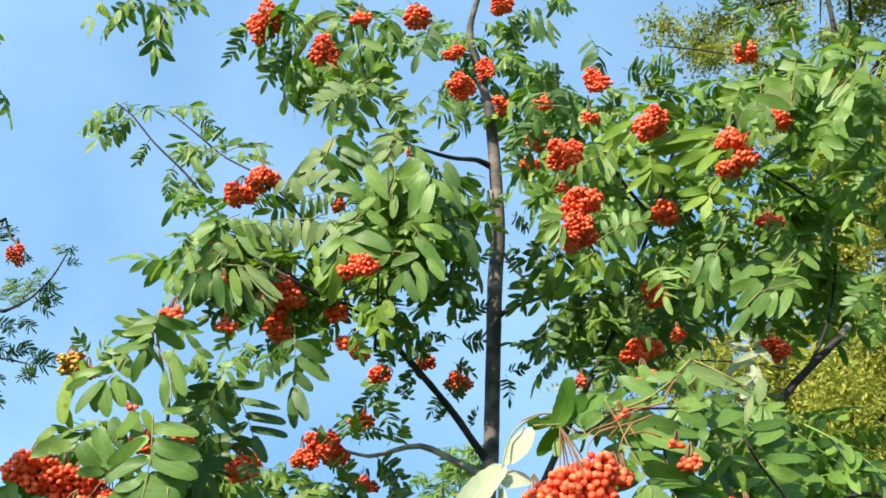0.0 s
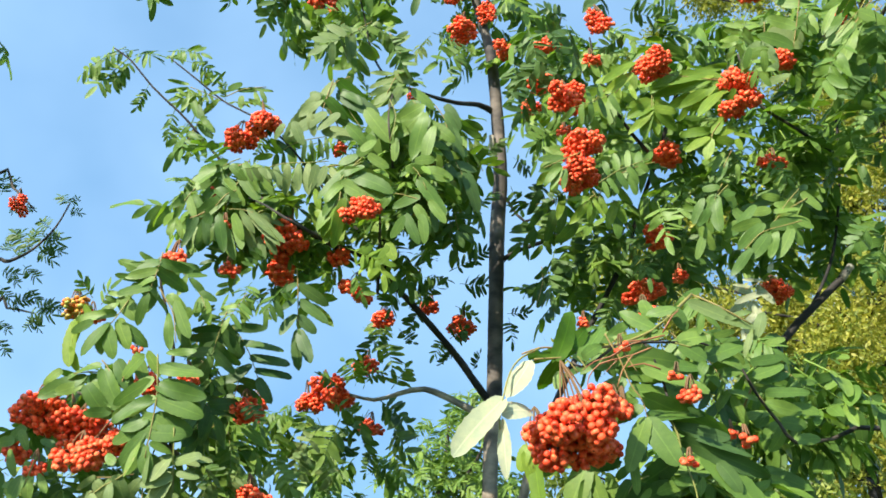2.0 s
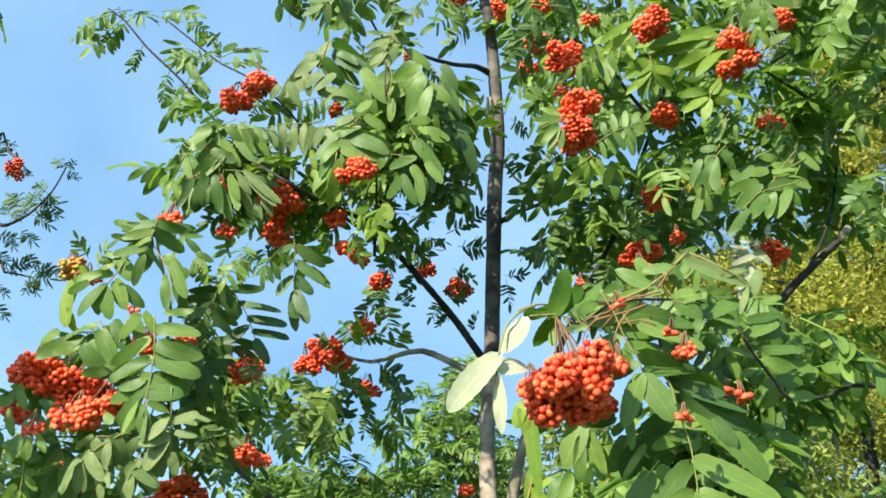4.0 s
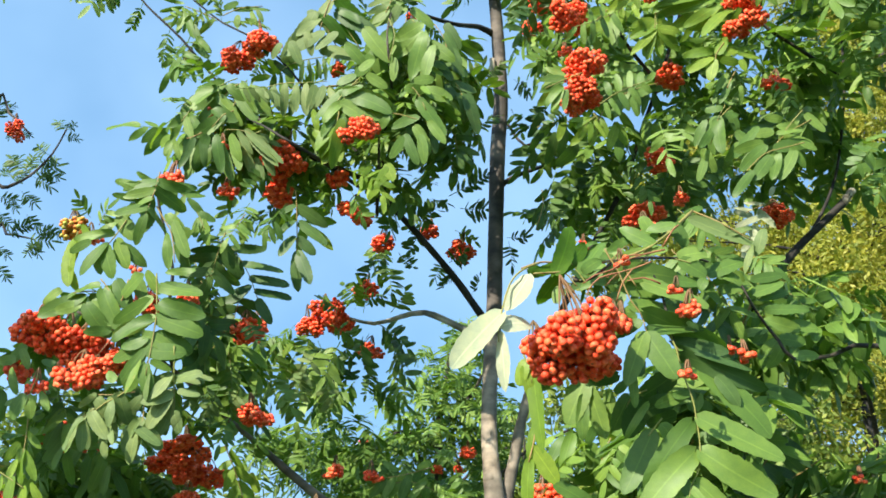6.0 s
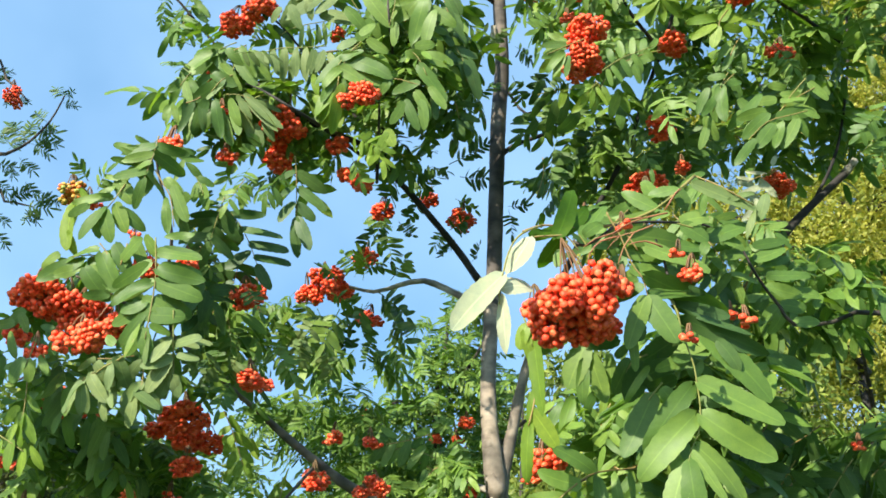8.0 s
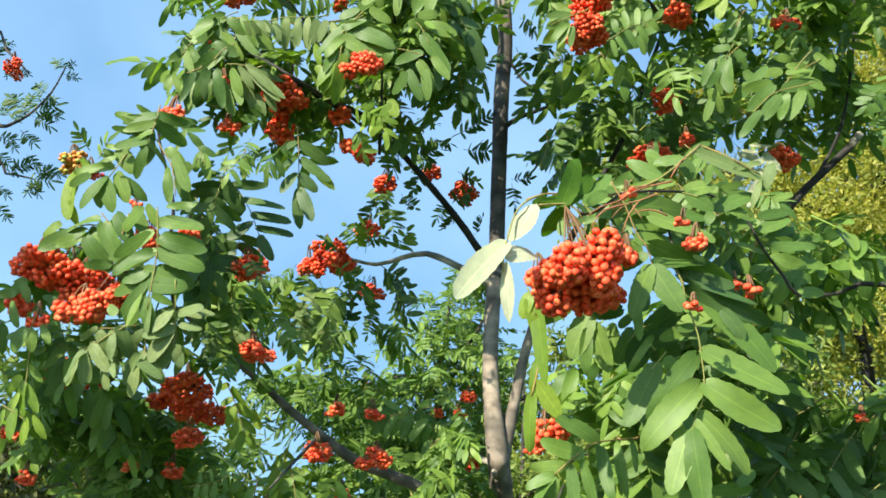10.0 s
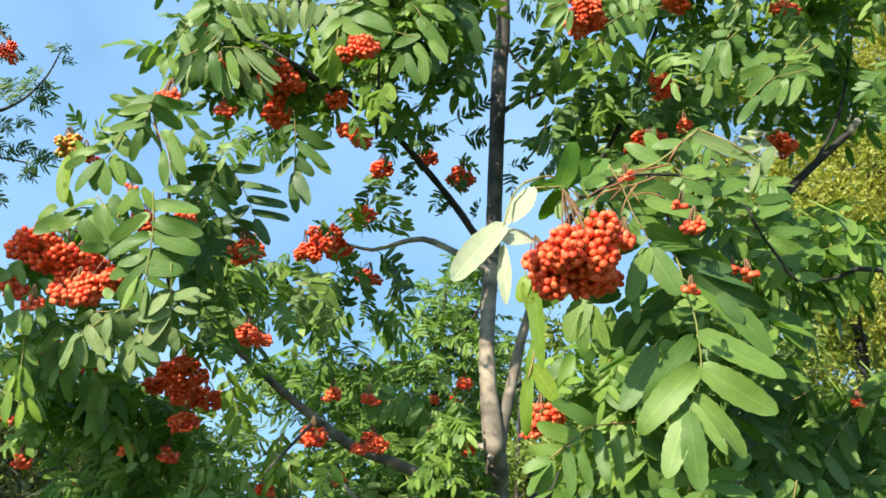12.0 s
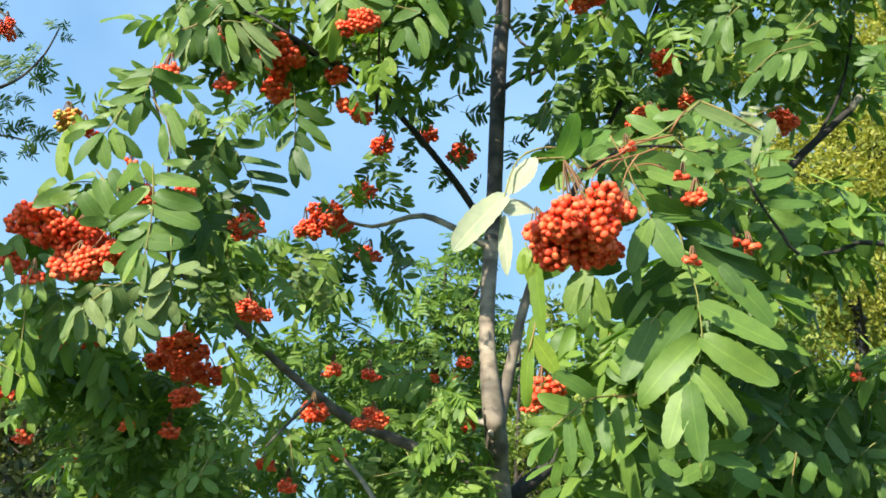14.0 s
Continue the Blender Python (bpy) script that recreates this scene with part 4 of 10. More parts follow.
leaf(rowan, (-0.285, 1.704, 2.076), (-0.353, 1.676, 2.062), (-0.03, -0.91, 0.42))
leaf(rowan, (-0.193, 1.594, 2.061), (-0.132, 1.582, 2.032), (-0.21, -0.96, -0.16))
leaf(rowan, (-0.180, 1.635, 2.095), (-0.214, 1.579, 2.115), (0.12, -0.87, 0.47))
leaf(rowan, (-0.152, 1.656, 2.113), (-0.189, 1.675, 2.184), (-0.29, -0.84, 0.46), "bright")
leaf(rowan, (-0.135, 1.578, 2.095), (-0.087, 1.590, 2.118), (-0.06, -1.00, 0.01))
leaf(rowan, (-0.107, 1.654, 2.195), (-0.082, 1.649, 2.114), (0.06, -1.00, -0.04))
leaf(rowan, (-0.124, 1.747, 2.277), (-0.136, 1.752, 2.179), (0.03, -1.00, -0.02))
leaf(rowan, (-0.131, 1.776, 2.122), (-0.040, 1.796, 2.068), (0.53, -0.78, -0.34), "dark")
leaf(rowan, (-0.140, 1.745, 2.090), (-0.183, 1.746, 2.007), (0.82, -0.52, 0.24), "dark")
leaf(rowan, (-0.098, 1.720, 2.061), (-0.061, 1.681, 1.973), (-0.36, -0.66, -0.65), "dark")
leaf(rowan, (-0.234, 1.773, 2.056), (-0.301, 1.809, 1.995), (0.41, -0.72, 0.56))
leaf(rowan, (-0.190, 1.747, 2.059), (-0.170, 1.792, 1.987), (0.10, -0.85, -0.52), "dark")
leaf(rowan, (-0.319, 1.790, 2.071), (-0.370, 1.840, 2.027), (-0.14, -0.99, 0.08))
leaf(rowan, (-0.242, 1.695, 2.012), (-0.206, 1.677, 1.945), (0.25, -0.97, -0.00))
leaf(rowan, (-0.164, 1.684, 2.050), (-0.209, 1.640, 2.005), (-0.04, -0.69, 0.72))
leaf(rowan, (-0.093, 1.620, 2.090), (-0.051, 1.554, 2.119), (0.51, -0.73, 0.45))
leaf(rowan, (-0.139, 1.608, 2.086), (-0.122, 1.561, 2.132), (0.65, -0.73, -0.23), "bright")
leaf(rowan, (-0.154, 1.616, 2.094), (-0.138, 1.591, 2.132), (-0.22, -0.96, 0.18), "bright")
leaf(rowan, (-0.100, 1.744, 2.090), (-0.050, 1.714, 2.015), (0.81, -0.45, 0.38), "dark")
leaf(rowan, (-0.213, 1.608, 2.037), (-0.176, 1.575, 1.956), (0.66, -0.72, -0.20), "dark")
leaf(rowan, (-0.272, 1.688, 2.051), (-0.301, 1.700, 1.990), (0.49, -0.83, 0.27))
leaf(rowan, (-0.191, 1.453, 1.980), (-0.229, 1.464, 1.904), (0.29, -0.93, 0.22), "pale")
leaf(rowan, (-0.168, 1.540, 2.016), (-0.200, 1.498, 1.931), (0.36, -0.89, 0.27))
leaf(rowan, (-0.196, 1.384, 1.934), (-0.232, 1.417, 1.874), (-0.35, -0.93, -0.13), "pale")
leaf(rowan, (-0.186, 1.495, 1.939), (-0.158, 1.539, 1.888), (-0.02, -0.86, 0.51), "pale")
leaf(rowan, (-0.223, 1.447, 1.969), (-0.272, 1.494, 1.917), (0.53, -0.85, -0.01))
leaf(rowan, (-0.131, 1.523, 2.019), (-0.152, 1.571, 1.950), (-0.13, -0.82, 0.56))
leaf(rowan, (-0.228, 1.390, 1.910), (-0.190, 1.379, 1.840), (0.16, -0.98, 0.06))
leaf(rowan, (-0.158, 1.551, 1.954), (-0.188, 1.510, 1.887), (-0.32, -0.95, -0.01))
leaf(rowan, (-0.099, 1.745, 2.038), (-0.080, 1.729, 1.952), (-0.21, -0.79, 0.58), "green", "fine")
leaf(rowan, (-0.118, 1.605, 1.988), (-0.139, 1.639, 1.936), (0.18, -0.90, 0.39), "green", "fine")
leaf(rowan, (-0.270, 1.363, 1.903), (-0.230, 1.341, 1.847), (0.44, -0.72, 0.54))
branch(rowan, [(-0.197, 1.567, 1.779), (-0.194, 1.403, 1.735), (-0.196, 1.278, 1.697), (-0.207, 1.213, 1.666)], [0.0031, 0.0024, 0.0018, 0.0010], YOUNG_SHADED_BARK)
leaf(rowan, (0.011, 1.484, 1.808), (0.032, 1.487, 1.752), (0.40, -0.91, 0.07))
leaf(rowan, (-0.264, 1.227, 1.834), (-0.276, 1.191, 1.782), (0.22, -0.91, 0.36))
leaf(rowan, (-0.235, 1.287, 1.824), (-0.263, 1.328, 1.776), (0.26, -0.91, 0.33))
leaf(rowan, (-0.278, 1.216, 1.863), (-0.307, 1.248, 1.826), (-0.01, -1.00, 0.09), "pale")
leaf(rowan, (-0.234, 1.348, 1.852), (-0.249, 1.295, 1.871), (0.40, -0.92, -0.01), "pale")
leaf(rowan, (-0.259, 1.242, 1.870), (-0.282, 1.275, 1.832), (0.19, -0.83, 0.53), "pale")
leaf(rowan, (-0.287, 1.153, 1.860), (-0.300, 1.166, 1.817), (0.39, -0.90, 0.20), "pale")
leaf(rowan, (-0.140, 1.379, 1.709), (-0.165, 1.341, 1.644), (-0.39, -0.83, 0.40), "bright")
leaf(rowan, (-0.082, 1.416, 1.680), (-0.108, 1.462, 1.627), (0.48, -0.87, 0.09), "pale")
foliage(rowan, [
    ((0.011, 1.474, 1.737), (0.02, 0.03, 0.04), 14),
    ((-0.013, 1.437, 1.768), (0.02, 0.03, 0.02), 8),
    ((0.012, 1.462, 1.700), (0.025, 0.03, 0.03), 18),
    ((0.020, 1.470, 1.650), (0.025, 0.03, 0.03), 16),
], "small leaves on shoots beside the trunk", 37, (0.05, 0.09))

# leaves that hang before the crown
placed_leaf(rowan, [(-0.285, 1.209, 2.298), (-0.297, 1.209, 2.293), (-0.308, 1.209, 2.286)], [
    (-0.303, 1.209, 2.291, -0.364, 1.209, 2.254, 0.0209),
    (-0.279, 1.209, 2.291, -0.256, 1.209, 2.246, 0.0161),
    (-0.298, 1.209, 2.288, -0.269, 1.209, 2.255, 0.0145),
    (-0.316, 1.209, 2.275, -0.284, 1.209, 2.246, 0.0159),
    (-0.305, 1.209, 2.263, -0.277, 1.209, 2.225, 0.0160),
], (-0.12, -0.94, -0.20), "green")
placed_leaf(rowan, [(-0.285, 1.209, 2.248), (-0.300, 1.209, 2.241), (-0.314, 1.209, 2.222)], [
    (-0.315, 1.209, 2.249, -0.282, 1.209, 2.229, 0.0174),
    (-0.299, 1.209, 2.240, -0.339, 1.209, 2.209, 0.0208),
    (-0.319, 1.209, 2.209, -0.336, 1.209, 2.164, 0.0169),
    (-0.308, 1.209, 2.209, -0.297, 1.209, 2.155, 0.0175),
    (-0.288, 1.209, 2.210, -0.275, 1.209, 2.172, 0.0149),
], (-0.12, -0.94, -0.20), "green")
placed_leaf(rowan, [(-0.294, 1.209, 2.218), (-0.275, 1.209, 2.217), (-0.255, 1.209, 2.209)], [
    (-0.267, 1.209, 2.217, -0.218, 1.209, 2.166, 0.0123),
    (-0.279, 1.209, 2.215, -0.257, 1.209, 2.185, 0.0102),
    (-0.246, 1.229, 2.188, -0.229, 1.229, 2.163, 0.0118),
    (-0.257, 1.229, 2.184, -0.243, 1.229, 2.154, 0.0135),
], (-0.12, -0.94, -0.20), "pale")
placed_leaf(rowan, [(-0.327, 1.209, 2.214), (-0.336, 1.209, 2.209), (-0.347, 1.209, 2.205)], [
    (-0.337, 1.209, 2.205, -0.352, 1.209, 2.161, 0.0117),
    (-0.347, 1.209, 2.209, -0.343, 1.209, 2.159, 0.0110),
    (-0.326, 1.209, 2.205, -0.320, 1.209, 2.167, 0.0118),
], (0.40, -0.80, -0.45), "dark")
placed_leaf(rowan, [(-0.344, 1.209, 2.251), (-0.349, 1.209, 2.244), (-0.357, 1.209, 2.231)], [
    (-0.351, 1.209, 2.244, -0.370, 1.209, 2.221, 0.0123),
    (-0.351, 1.209, 2.237, -0.342, 1.209, 2.203, 0.0137),
    (-0.345, 1.209, 2.242, -0.330, 1.209, 2.215, 0.0118),
    (-0.369, 1.209, 2.201, -0.377, 1.209, 2.181, 0.0090),
    (-0.365, 1.209, 2.205, -0.354, 1.209, 2.176, 0.0098),
    (-0.340, 1.209, 2.249, -0.345, 1.209, 2.262, 0.0090),
], (-0.12, -0.94, -0.20), "green")
placed_leaf(rowan, [(-0.253, 1.229, 2.293), (-0.229, 1.229, 2.301), (-0.197, 1.229, 2.302), (-0.164, 1.229, 2.304)], [
    (-0.239, 1.229, 2.297, -0.232, 1.229, 2.261, 0.0119),
    (-0.223, 1.229, 2.300, -0.219, 1.229, 2.256, 0.0127),
    (-0.207, 1.229, 2.300, -0.206, 1.229, 2.258, 0.0127),
    (-0.193, 1.229, 2.300, -0.195, 1.229, 2.254, 0.0127),
    (-0.181, 1.229, 2.298, -0.184, 1.229, 2.260, 0.0141),
    (-0.168, 1.229, 2.296, -0.176, 1.229, 2.265, 0.0127),
    (-0.253, 1.229, 2.293, -0.247, 1.229, 2.259, 0.0112),
], (0.00, -0.97, -0.35), "pale")
placed_leaf(rowan, [(-0.136, 1.209, 2.434), (-0.152, 1.209, 2.428), (-0.161, 1.209, 2.419)], [
    (-0.154, 1.209, 2.428, -0.107, 1.229, 2.391, 0.0253),
    (-0.172, 1.209, 2.401, -0.140, 1.209, 2.368, 0.0196),
    (-0.151, 1.229, 2.398, -0.118, 1.229, 2.371, 0.0193),
], (0.25, -0.92, -0.20), "lit")
placed_leaf(rowan, [(-0.160, 1.209, 2.429), (-0.167, 1.209, 2.405), (-0.174, 1.209, 2.376)], [
    (-0.160, 1.209, 2.424, -0.180, 1.209, 2.388, 0.0176),
    (-0.173, 1.209, 2.395, -0.209, 1.209, 2.369, 0.0154),
    (-0.169, 1.209, 2.372, -0.224, 1.209, 2.339, 0.0177),
    (-0.214, 1.209, 2.357, -0.202, 1.209, 2.322, 0.0154),
    (-0.193, 1.209, 2.372, -0.183, 1.209, 2.340, 0.0131),
    (-0.228, 1.209, 2.354, -0.241, 1.209, 2.332, 0.0105),
    (-0.150, 1.209, 2.371, -0.181, 1.209, 2.347, 0.0144),
    (-0.161, 1.209, 2.347, -0.133, 1.209, 2.338, 0.0120),
], (-0.12, -0.94, -0.20), "pale")
placed_leaf(rowan, [(-0.055, 1.229, 2.457), (-0.071, 1.229, 2.447), (-0.083, 1.229, 2.417)], [
    (-0.075, 1.229, 2.453, -0.111, 1.229, 2.456, 0.0074),
    (-0.075, 1.229, 2.443, -0.110, 1.229, 2.431, 0.0091),
    (-0.078, 1.229, 2.432, -0.110, 1.229, 2.416, 0.0108),
    (-0.070, 1.229, 2.459, -0.051, 1.229, 2.435, 0.0210),
    (-0.079, 1.229, 2.421, -0.101, 1.229, 2.400, 0.0139),
    (-0.063, 1.229, 2.429, -0.079, 1.229, 2.398, 0.0142),
], (-0.10, -0.95, -0.15), "pale")
placed_leaf(rowan, [(-0.077, 1.199, 2.387), (-0.068, 1.199, 2.359), (-0.076, 1.199, 2.317)], [
    (-0.110, 1.199, 2.370, -0.077, 1.199, 2.318, 0.0244),
    (-0.029, 1.199, 2.377, -0.066, 1.199, 2.352, 0.0180),
    (-0.027, 1.199, 2.363, -0.046, 1.199, 2.292, 0.0230),
    (-0.014, 1.199, 2.341, -0.033, 1.199, 2.290, 0.0186),
    (-0.101, 1.209, 2.333, -0.116, 1.209, 2.300, 0.0200),
    (-0.069, 1.209, 2.328, -0.068, 1.209, 2.295, 0.0132),
    (-0.136, 1.199, 2.345, -0.107, 1.199, 2.317, 0.0173),
], (-0.12, -0.94, -0.20), "green")
placed_leaf(rowan, [(-0.013, 1.249, 2.410), (-0.001, 1.249, 2.390), (0.007, 1.249, 2.361)], [
    (0.003, 1.249, 2.410, 0.026, 1.249, 2.374, 0.0175),
    (0.003, 1.249, 2.395, 0.021, 1.249, 2.354, 0.0191),
    (-0.002, 1.249, 2.377, 0.025, 1.249, 2.344, 0.0174),
    (0.008, 1.249, 2.361, 0.029, 1.249, 2.325, 0.0175),
    (-0.013, 1.249, 2.371, -0.008, 1.249, 2.342, 0.0154),
    (-0.009, 1.249, 2.347, 0.011, 1.249, 2.318, 0.0176),
    (-0.034, 1.249, 2.347, -0.022, 1.249, 2.314, 0.0187),
    (-0.040, 1.249, 2.393, -0.058, 1.249, 2.370, 0.0131),
], (0.60, -0.75, -0.55), "dark")
placed_leaf(rowan, [(-0.113, 1.189, 2.279), (-0.128, 1.189, 2.269), (-0.143, 1.189, 2.249), (-0.157, 1.189, 2.223)], [
    (-0.135, 1.189, 2.266, -0.071, 1.189, 2.246, 0.0213),
    (-0.139, 1.189, 2.246, -0.093, 1.189, 2.218, 0.0251),
    (-0.126, 1.189, 2.274, -0.174, 1.189, 2.227, 0.0145),
    (-0.143, 1.189, 2.236, -0.166, 1.189, 2.200, 0.0136),
    (-0.135, 1.189, 2.229, -0.131, 1.189, 2.191, 0.0096),
    (-0.104, 1.189, 2.290, -0.079, 1.189, 2.268, 0.0150),
    (-0.120, 1.189, 2.289, -0.146, 1.189, 2.278, 0.0135),
    (-0.114, 1.189, 2.297, -0.095, 1.189, 2.315, 0.0146),
], (-0.20, -0.93, -0.15), "green")
placed_leaf(rowan, [(-0.048, 1.199, 2.280), (-0.036, 1.199, 2.267), (-0.024, 1.199, 2.240)], [
    (-0.028, 1.199, 2.272, 0.010, 1.199, 2.254, 0.0202),
    (-0.035, 1.199, 2.256, 0.002, 1.199, 2.203, 0.0238),
    (-0.053, 1.199, 2.274, -0.023, 1.199, 2.270, 0.0145),
    (-0.017, 1.209, 2.254, -0.013, 1.209, 2.219, 0.0145),
    (-0.040, 1.199, 2.285, -0.013, 1.199, 2.289, 0.0140),
], (-0.10, -0.95, -0.15), "green")
placed_leaf(rowan, [(-0.081, 1.189, 2.231), (-0.059, 1.189, 2.228), (-0.032, 1.189, 2.219)], [
    (-0.034, 1.189, 2.224, -0.071, 1.189, 2.213, 0.0144),
    (-0.039, 1.189, 2.210, -0.015, 1.189, 2.176, 0.0165),
    (-0.020, 1.189, 2.217, 0.001, 1.189, 2.185, 0.0151),
    (-0.051, 1.189, 2.197, -0.038, 1.189, 2.155, 0.0149),
    (-0.054, 1.189, 2.194, -0.067, 1.189, 2.163, 0.0139),
    (-0.031, 1.189, 2.197, -0.023, 1.189, 2.158, 0.0149),
    (-0.074, 1.189, 2.225, -0.087, 1.189, 2.205, 0.0119),
], (-0.05, -0.97, -0.15), "green")
placed_leaf(rowan, [(0.011, 1.259, 2.329), (0.023, 1.259, 2.305), (0.031, 1.259, 2.282)], [
    (0.032, 1.259, 2.299, 0.048, 1.259, 2.241, 0.0245),
    (0.022, 1.259, 2.301, 0.039, 1.259, 2.260, 0.0190),
    (0.011, 1.259, 2.319, 0.046, 1.259, 2.303, 0.0153),
    (0.003, 1.259, 2.315, 0.019, 1.259, 2.291, 0.0142),
    (-0.018, 1.259, 2.241, -0.006, 1.259, 2.208, 0.0168),
    (-0.026, 1.259, 2.214, -0.034, 1.259, 2.184, 0.0166),
    (-0.038, 1.259, 2.206, -0.042, 1.259, 2.179, 0.0139),
], (0.60, -0.75, -0.55), "dark")
placed_leaf(rowan, [(0.015, 1.309, 2.261), (0.017, 1.309, 2.246), (0.020, 1.309, 2.233)], [
    (0.012, 1.309, 2.244, -0.008, 1.309, 2.215, 0.0108),
    (0.023, 1.309, 2.240, 0.050, 1.309, 2.227, 0.0102),
    (0.020, 1.309, 2.235, 0.041, 1.309, 2.212, 0.0102),
    (0.018, 1.309, 2.231, 0.025, 1.309, 2.205, 0.0106),
    (0.015, 1.309, 2.257, 0.050, 1.309, 2.255, 0.0087),
    (0.012, 1.309, 2.251, -0.015, 1.309, 2.258, 0.0079),
], (0.30, -0.85, -0.65), "dark")
placed_leaf(rowan, [(-0.152, 1.209, 2.212), (-0.147, 1.209, 2.203), (-0.143, 1.209, 2.190)], [
    (-0.144, 1.209, 2.203, -0.159, 1.209, 2.166, 0.0151),
    (-0.139, 1.209, 2.196, -0.141, 1.209, 2.169, 0.0131),
    (-0.077, 1.209, 2.165, -0.068, 1.209, 2.140, 0.0183),
    (-0.175, 1.209, 2.214, -0.157, 1.209, 2.193, 0.0137),
    (-0.179, 1.209, 2.247, -0.170, 1.209, 2.219, 0.0119),
    (-0.074, 1.209, 2.160, -0.088, 1.209, 2.135, 0.0141),
], (-0.20, -0.93, -0.15), "bright")
placed_leaf(rowan, [(-0.347, 1.289, 2.451), (-0.370, 1.289, 2.464), (-0.393, 1.289, 2.474)], [
    (-0.396, 1.289, 2.479, -0.431, 1.289, 2.489, 0.0069),
    (-0.396, 1.289, 2.472, -0.432, 1.289, 2.466, 0.0070),
    (-0.395, 1.289, 2.464, -0.423, 1.289, 2.450, 0.0070),
    (-0.390, 1.289, 2.454, -0.404, 1.289, 2.433, 0.0088),
    (-0.388, 1.289, 2.462, -0.378, 1.289, 2.417, 0.0106),
    (-0.368, 1.289, 2.476, -0.351, 1.289, 2.499, 0.0056),
    (-0.359, 1.289, 2.476, -0.339, 1.289, 2.505, 0.0056),
    (-0.361, 1.289, 2.461, -0.334, 1.289, 2.472, 0.0070),
    (-0.347, 1.289, 2.451, -0.368, 1.289, 2.423, 0.0087),
    (-0.377, 1.289, 2.441, -0.365, 1.289, 2.405, 0.0105),
], (-0.05, -0.90, -0.55), "green")
placed_leaf(rowan, [(-0.335, 1.289, 2.456), (-0.310, 1.289, 2.469), (-0.275, 1.289, 2.473)], [
    (-0.333, 1.289, 2.469, -0.312, 1.289, 2.480, 0.0125),
    (-0.318, 1.289, 2.467, -0.291, 1.289, 2.470, 0.0085),
    (-0.301, 1.289, 2.471, -0.264, 1.289, 2.465, 0.0069),
    (-0.292, 1.289, 2.463, -0.285, 1.289, 2.442, 0.0087),
    (-0.283, 1.289, 2.465, -0.272, 1.289, 2.447, 0.0078),
    (-0.312, 1.289, 2.457, -0.311, 1.289, 2.438, 0.0105),
    (-0.300, 1.289, 2.450, -0.273, 1.289, 2.442, 0.0062),
], (-0.05, -0.90, -0.55), "green")
placed_leaf(rowan, [(-0.374, 1.289, 2.410), (-0.381, 1.289, 2.390), (-0.395, 1.289, 2.361)], [
    (-0.370, 1.289, 2.419, -0.348, 1.289, 2.392, 0.0111),
    (-0.374, 1.289, 2.410, -0.352, 1.289, 2.380, 0.0111),
    (-0.377, 1.289, 2.400, -0.385, 1.289, 2.373, 0.0097),
    (-0.389, 1.289, 2.391, -0.376, 1.289, 2.363, 0.0129),
    (-0.391, 1.289, 2.373, -0.403, 1.289, 2.343, 0.0129),
    (-0.406, 1.289, 2.357, -0.417, 1.289, 2.324, 0.0114),
    (-0.383, 1.289, 2.363, -0.384, 1.289, 2.337, 0.0066),
    (-0.372, 1.289, 2.386, -0.358, 1.289, 2.353, 0.0113),
    (-0.405, 1.289, 2.381, -0.415, 1.289, 2.366, 0.0096),
    (-0.374, 1.289, 2.366, -0.367, 1.289, 2.341, 0.0073),
], (-0.05, -0.90, -0.55), "green")
placed_leaf(rowan, [(-0.242, 1.289, 2.359), (-0.218, 1.289, 2.374), (-0.175, 1.289, 2.383)], [
    (-0.252, 1.289, 2.375, -0.223, 1.289, 2.352, 0.0100),
    (-0.209, 1.289, 2.375, -0.212, 1.289, 2.341, 0.0073),
    (-0.201, 1.289, 2.376, -0.195, 1.289, 2.341, 0.0072),
    (-0.189, 1.289, 2.378, -0.182, 1.289, 2.346, 0.0072),
    (-0.179, 1.289, 2.380, -0.172, 1.289, 2.346, 0.0073),
    (-0.244, 1.289, 2.384, -0.209, 1.289, 2.367, 0.0077),
], (0.40, -0.80, -0.65), "dark")

foliage(rowan, [
    ((-0.265, 1.309, 2.275), (0.06, 0.05, 0.05), 20),
    ((-0.185, 1.329, 2.255), (0.04, 0.05, 0.03), 7),
    ((-0.145, 1.329, 2.393), (0.06, 0.05, 0.05), 20),
    ((-0.076, 1.329, 2.433), (0.06, 0.05, 0.06), 24),
    ((-0.023, 1.309, 2.379), (0.05, 0.05, 0.06), 22),
    ((-0.015, 1.329, 2.302), (0.04, 0.05, 0.05), 16),
    ((-0.333, 1.309, 2.285), (0.05, 0.05, 0.05), 18),
    ((-0.124, 1.329, 2.246), (0.05, 0.05, 0.04), 14),
    ((-0.302, 1.309, 2.323), (0.05, 0.05, 0.03), 12),
    ((-0.082, 1.309, 2.311), (0.06, 0.05, 0.05), 20),
], "leaves in the heart of the crown", 43, (0.07, 0.12))
leaf(rowan, (-0.340, 1.311, 2.458), (-0.257, 1.272, 2.450), (0.65, -0.62, 0.45), "green", "fine")
leaf(rowan, (-0.354, 1.343, 2.485), (-0.431, 1.317, 2.464), (0.05, -0.95, -0.29), "green", "fine")
leaf(rowan, (-0.316, 1.216, 2.397), (-0.315, 1.182, 2.417), (0.26, -0.95, 0.16), "green", "fine")
leaf(rowan, (-0.346, 1.256, 2.435), (-0.408, 1.229, 2.423), (0.57, -0.81, -0.16), "green", "fine")
leaf(rowan, (-0.378, 1.272, 2.477), (-0.345, 1.282, 2.479), (-0.38, -0.64, -0.67), "green", "short")
leaf(rowan, (-0.383, 1.324, 2.456), (-0.376, 1.358, 2.413), (-0.45, -0.88, -0.15), "green", "fine")
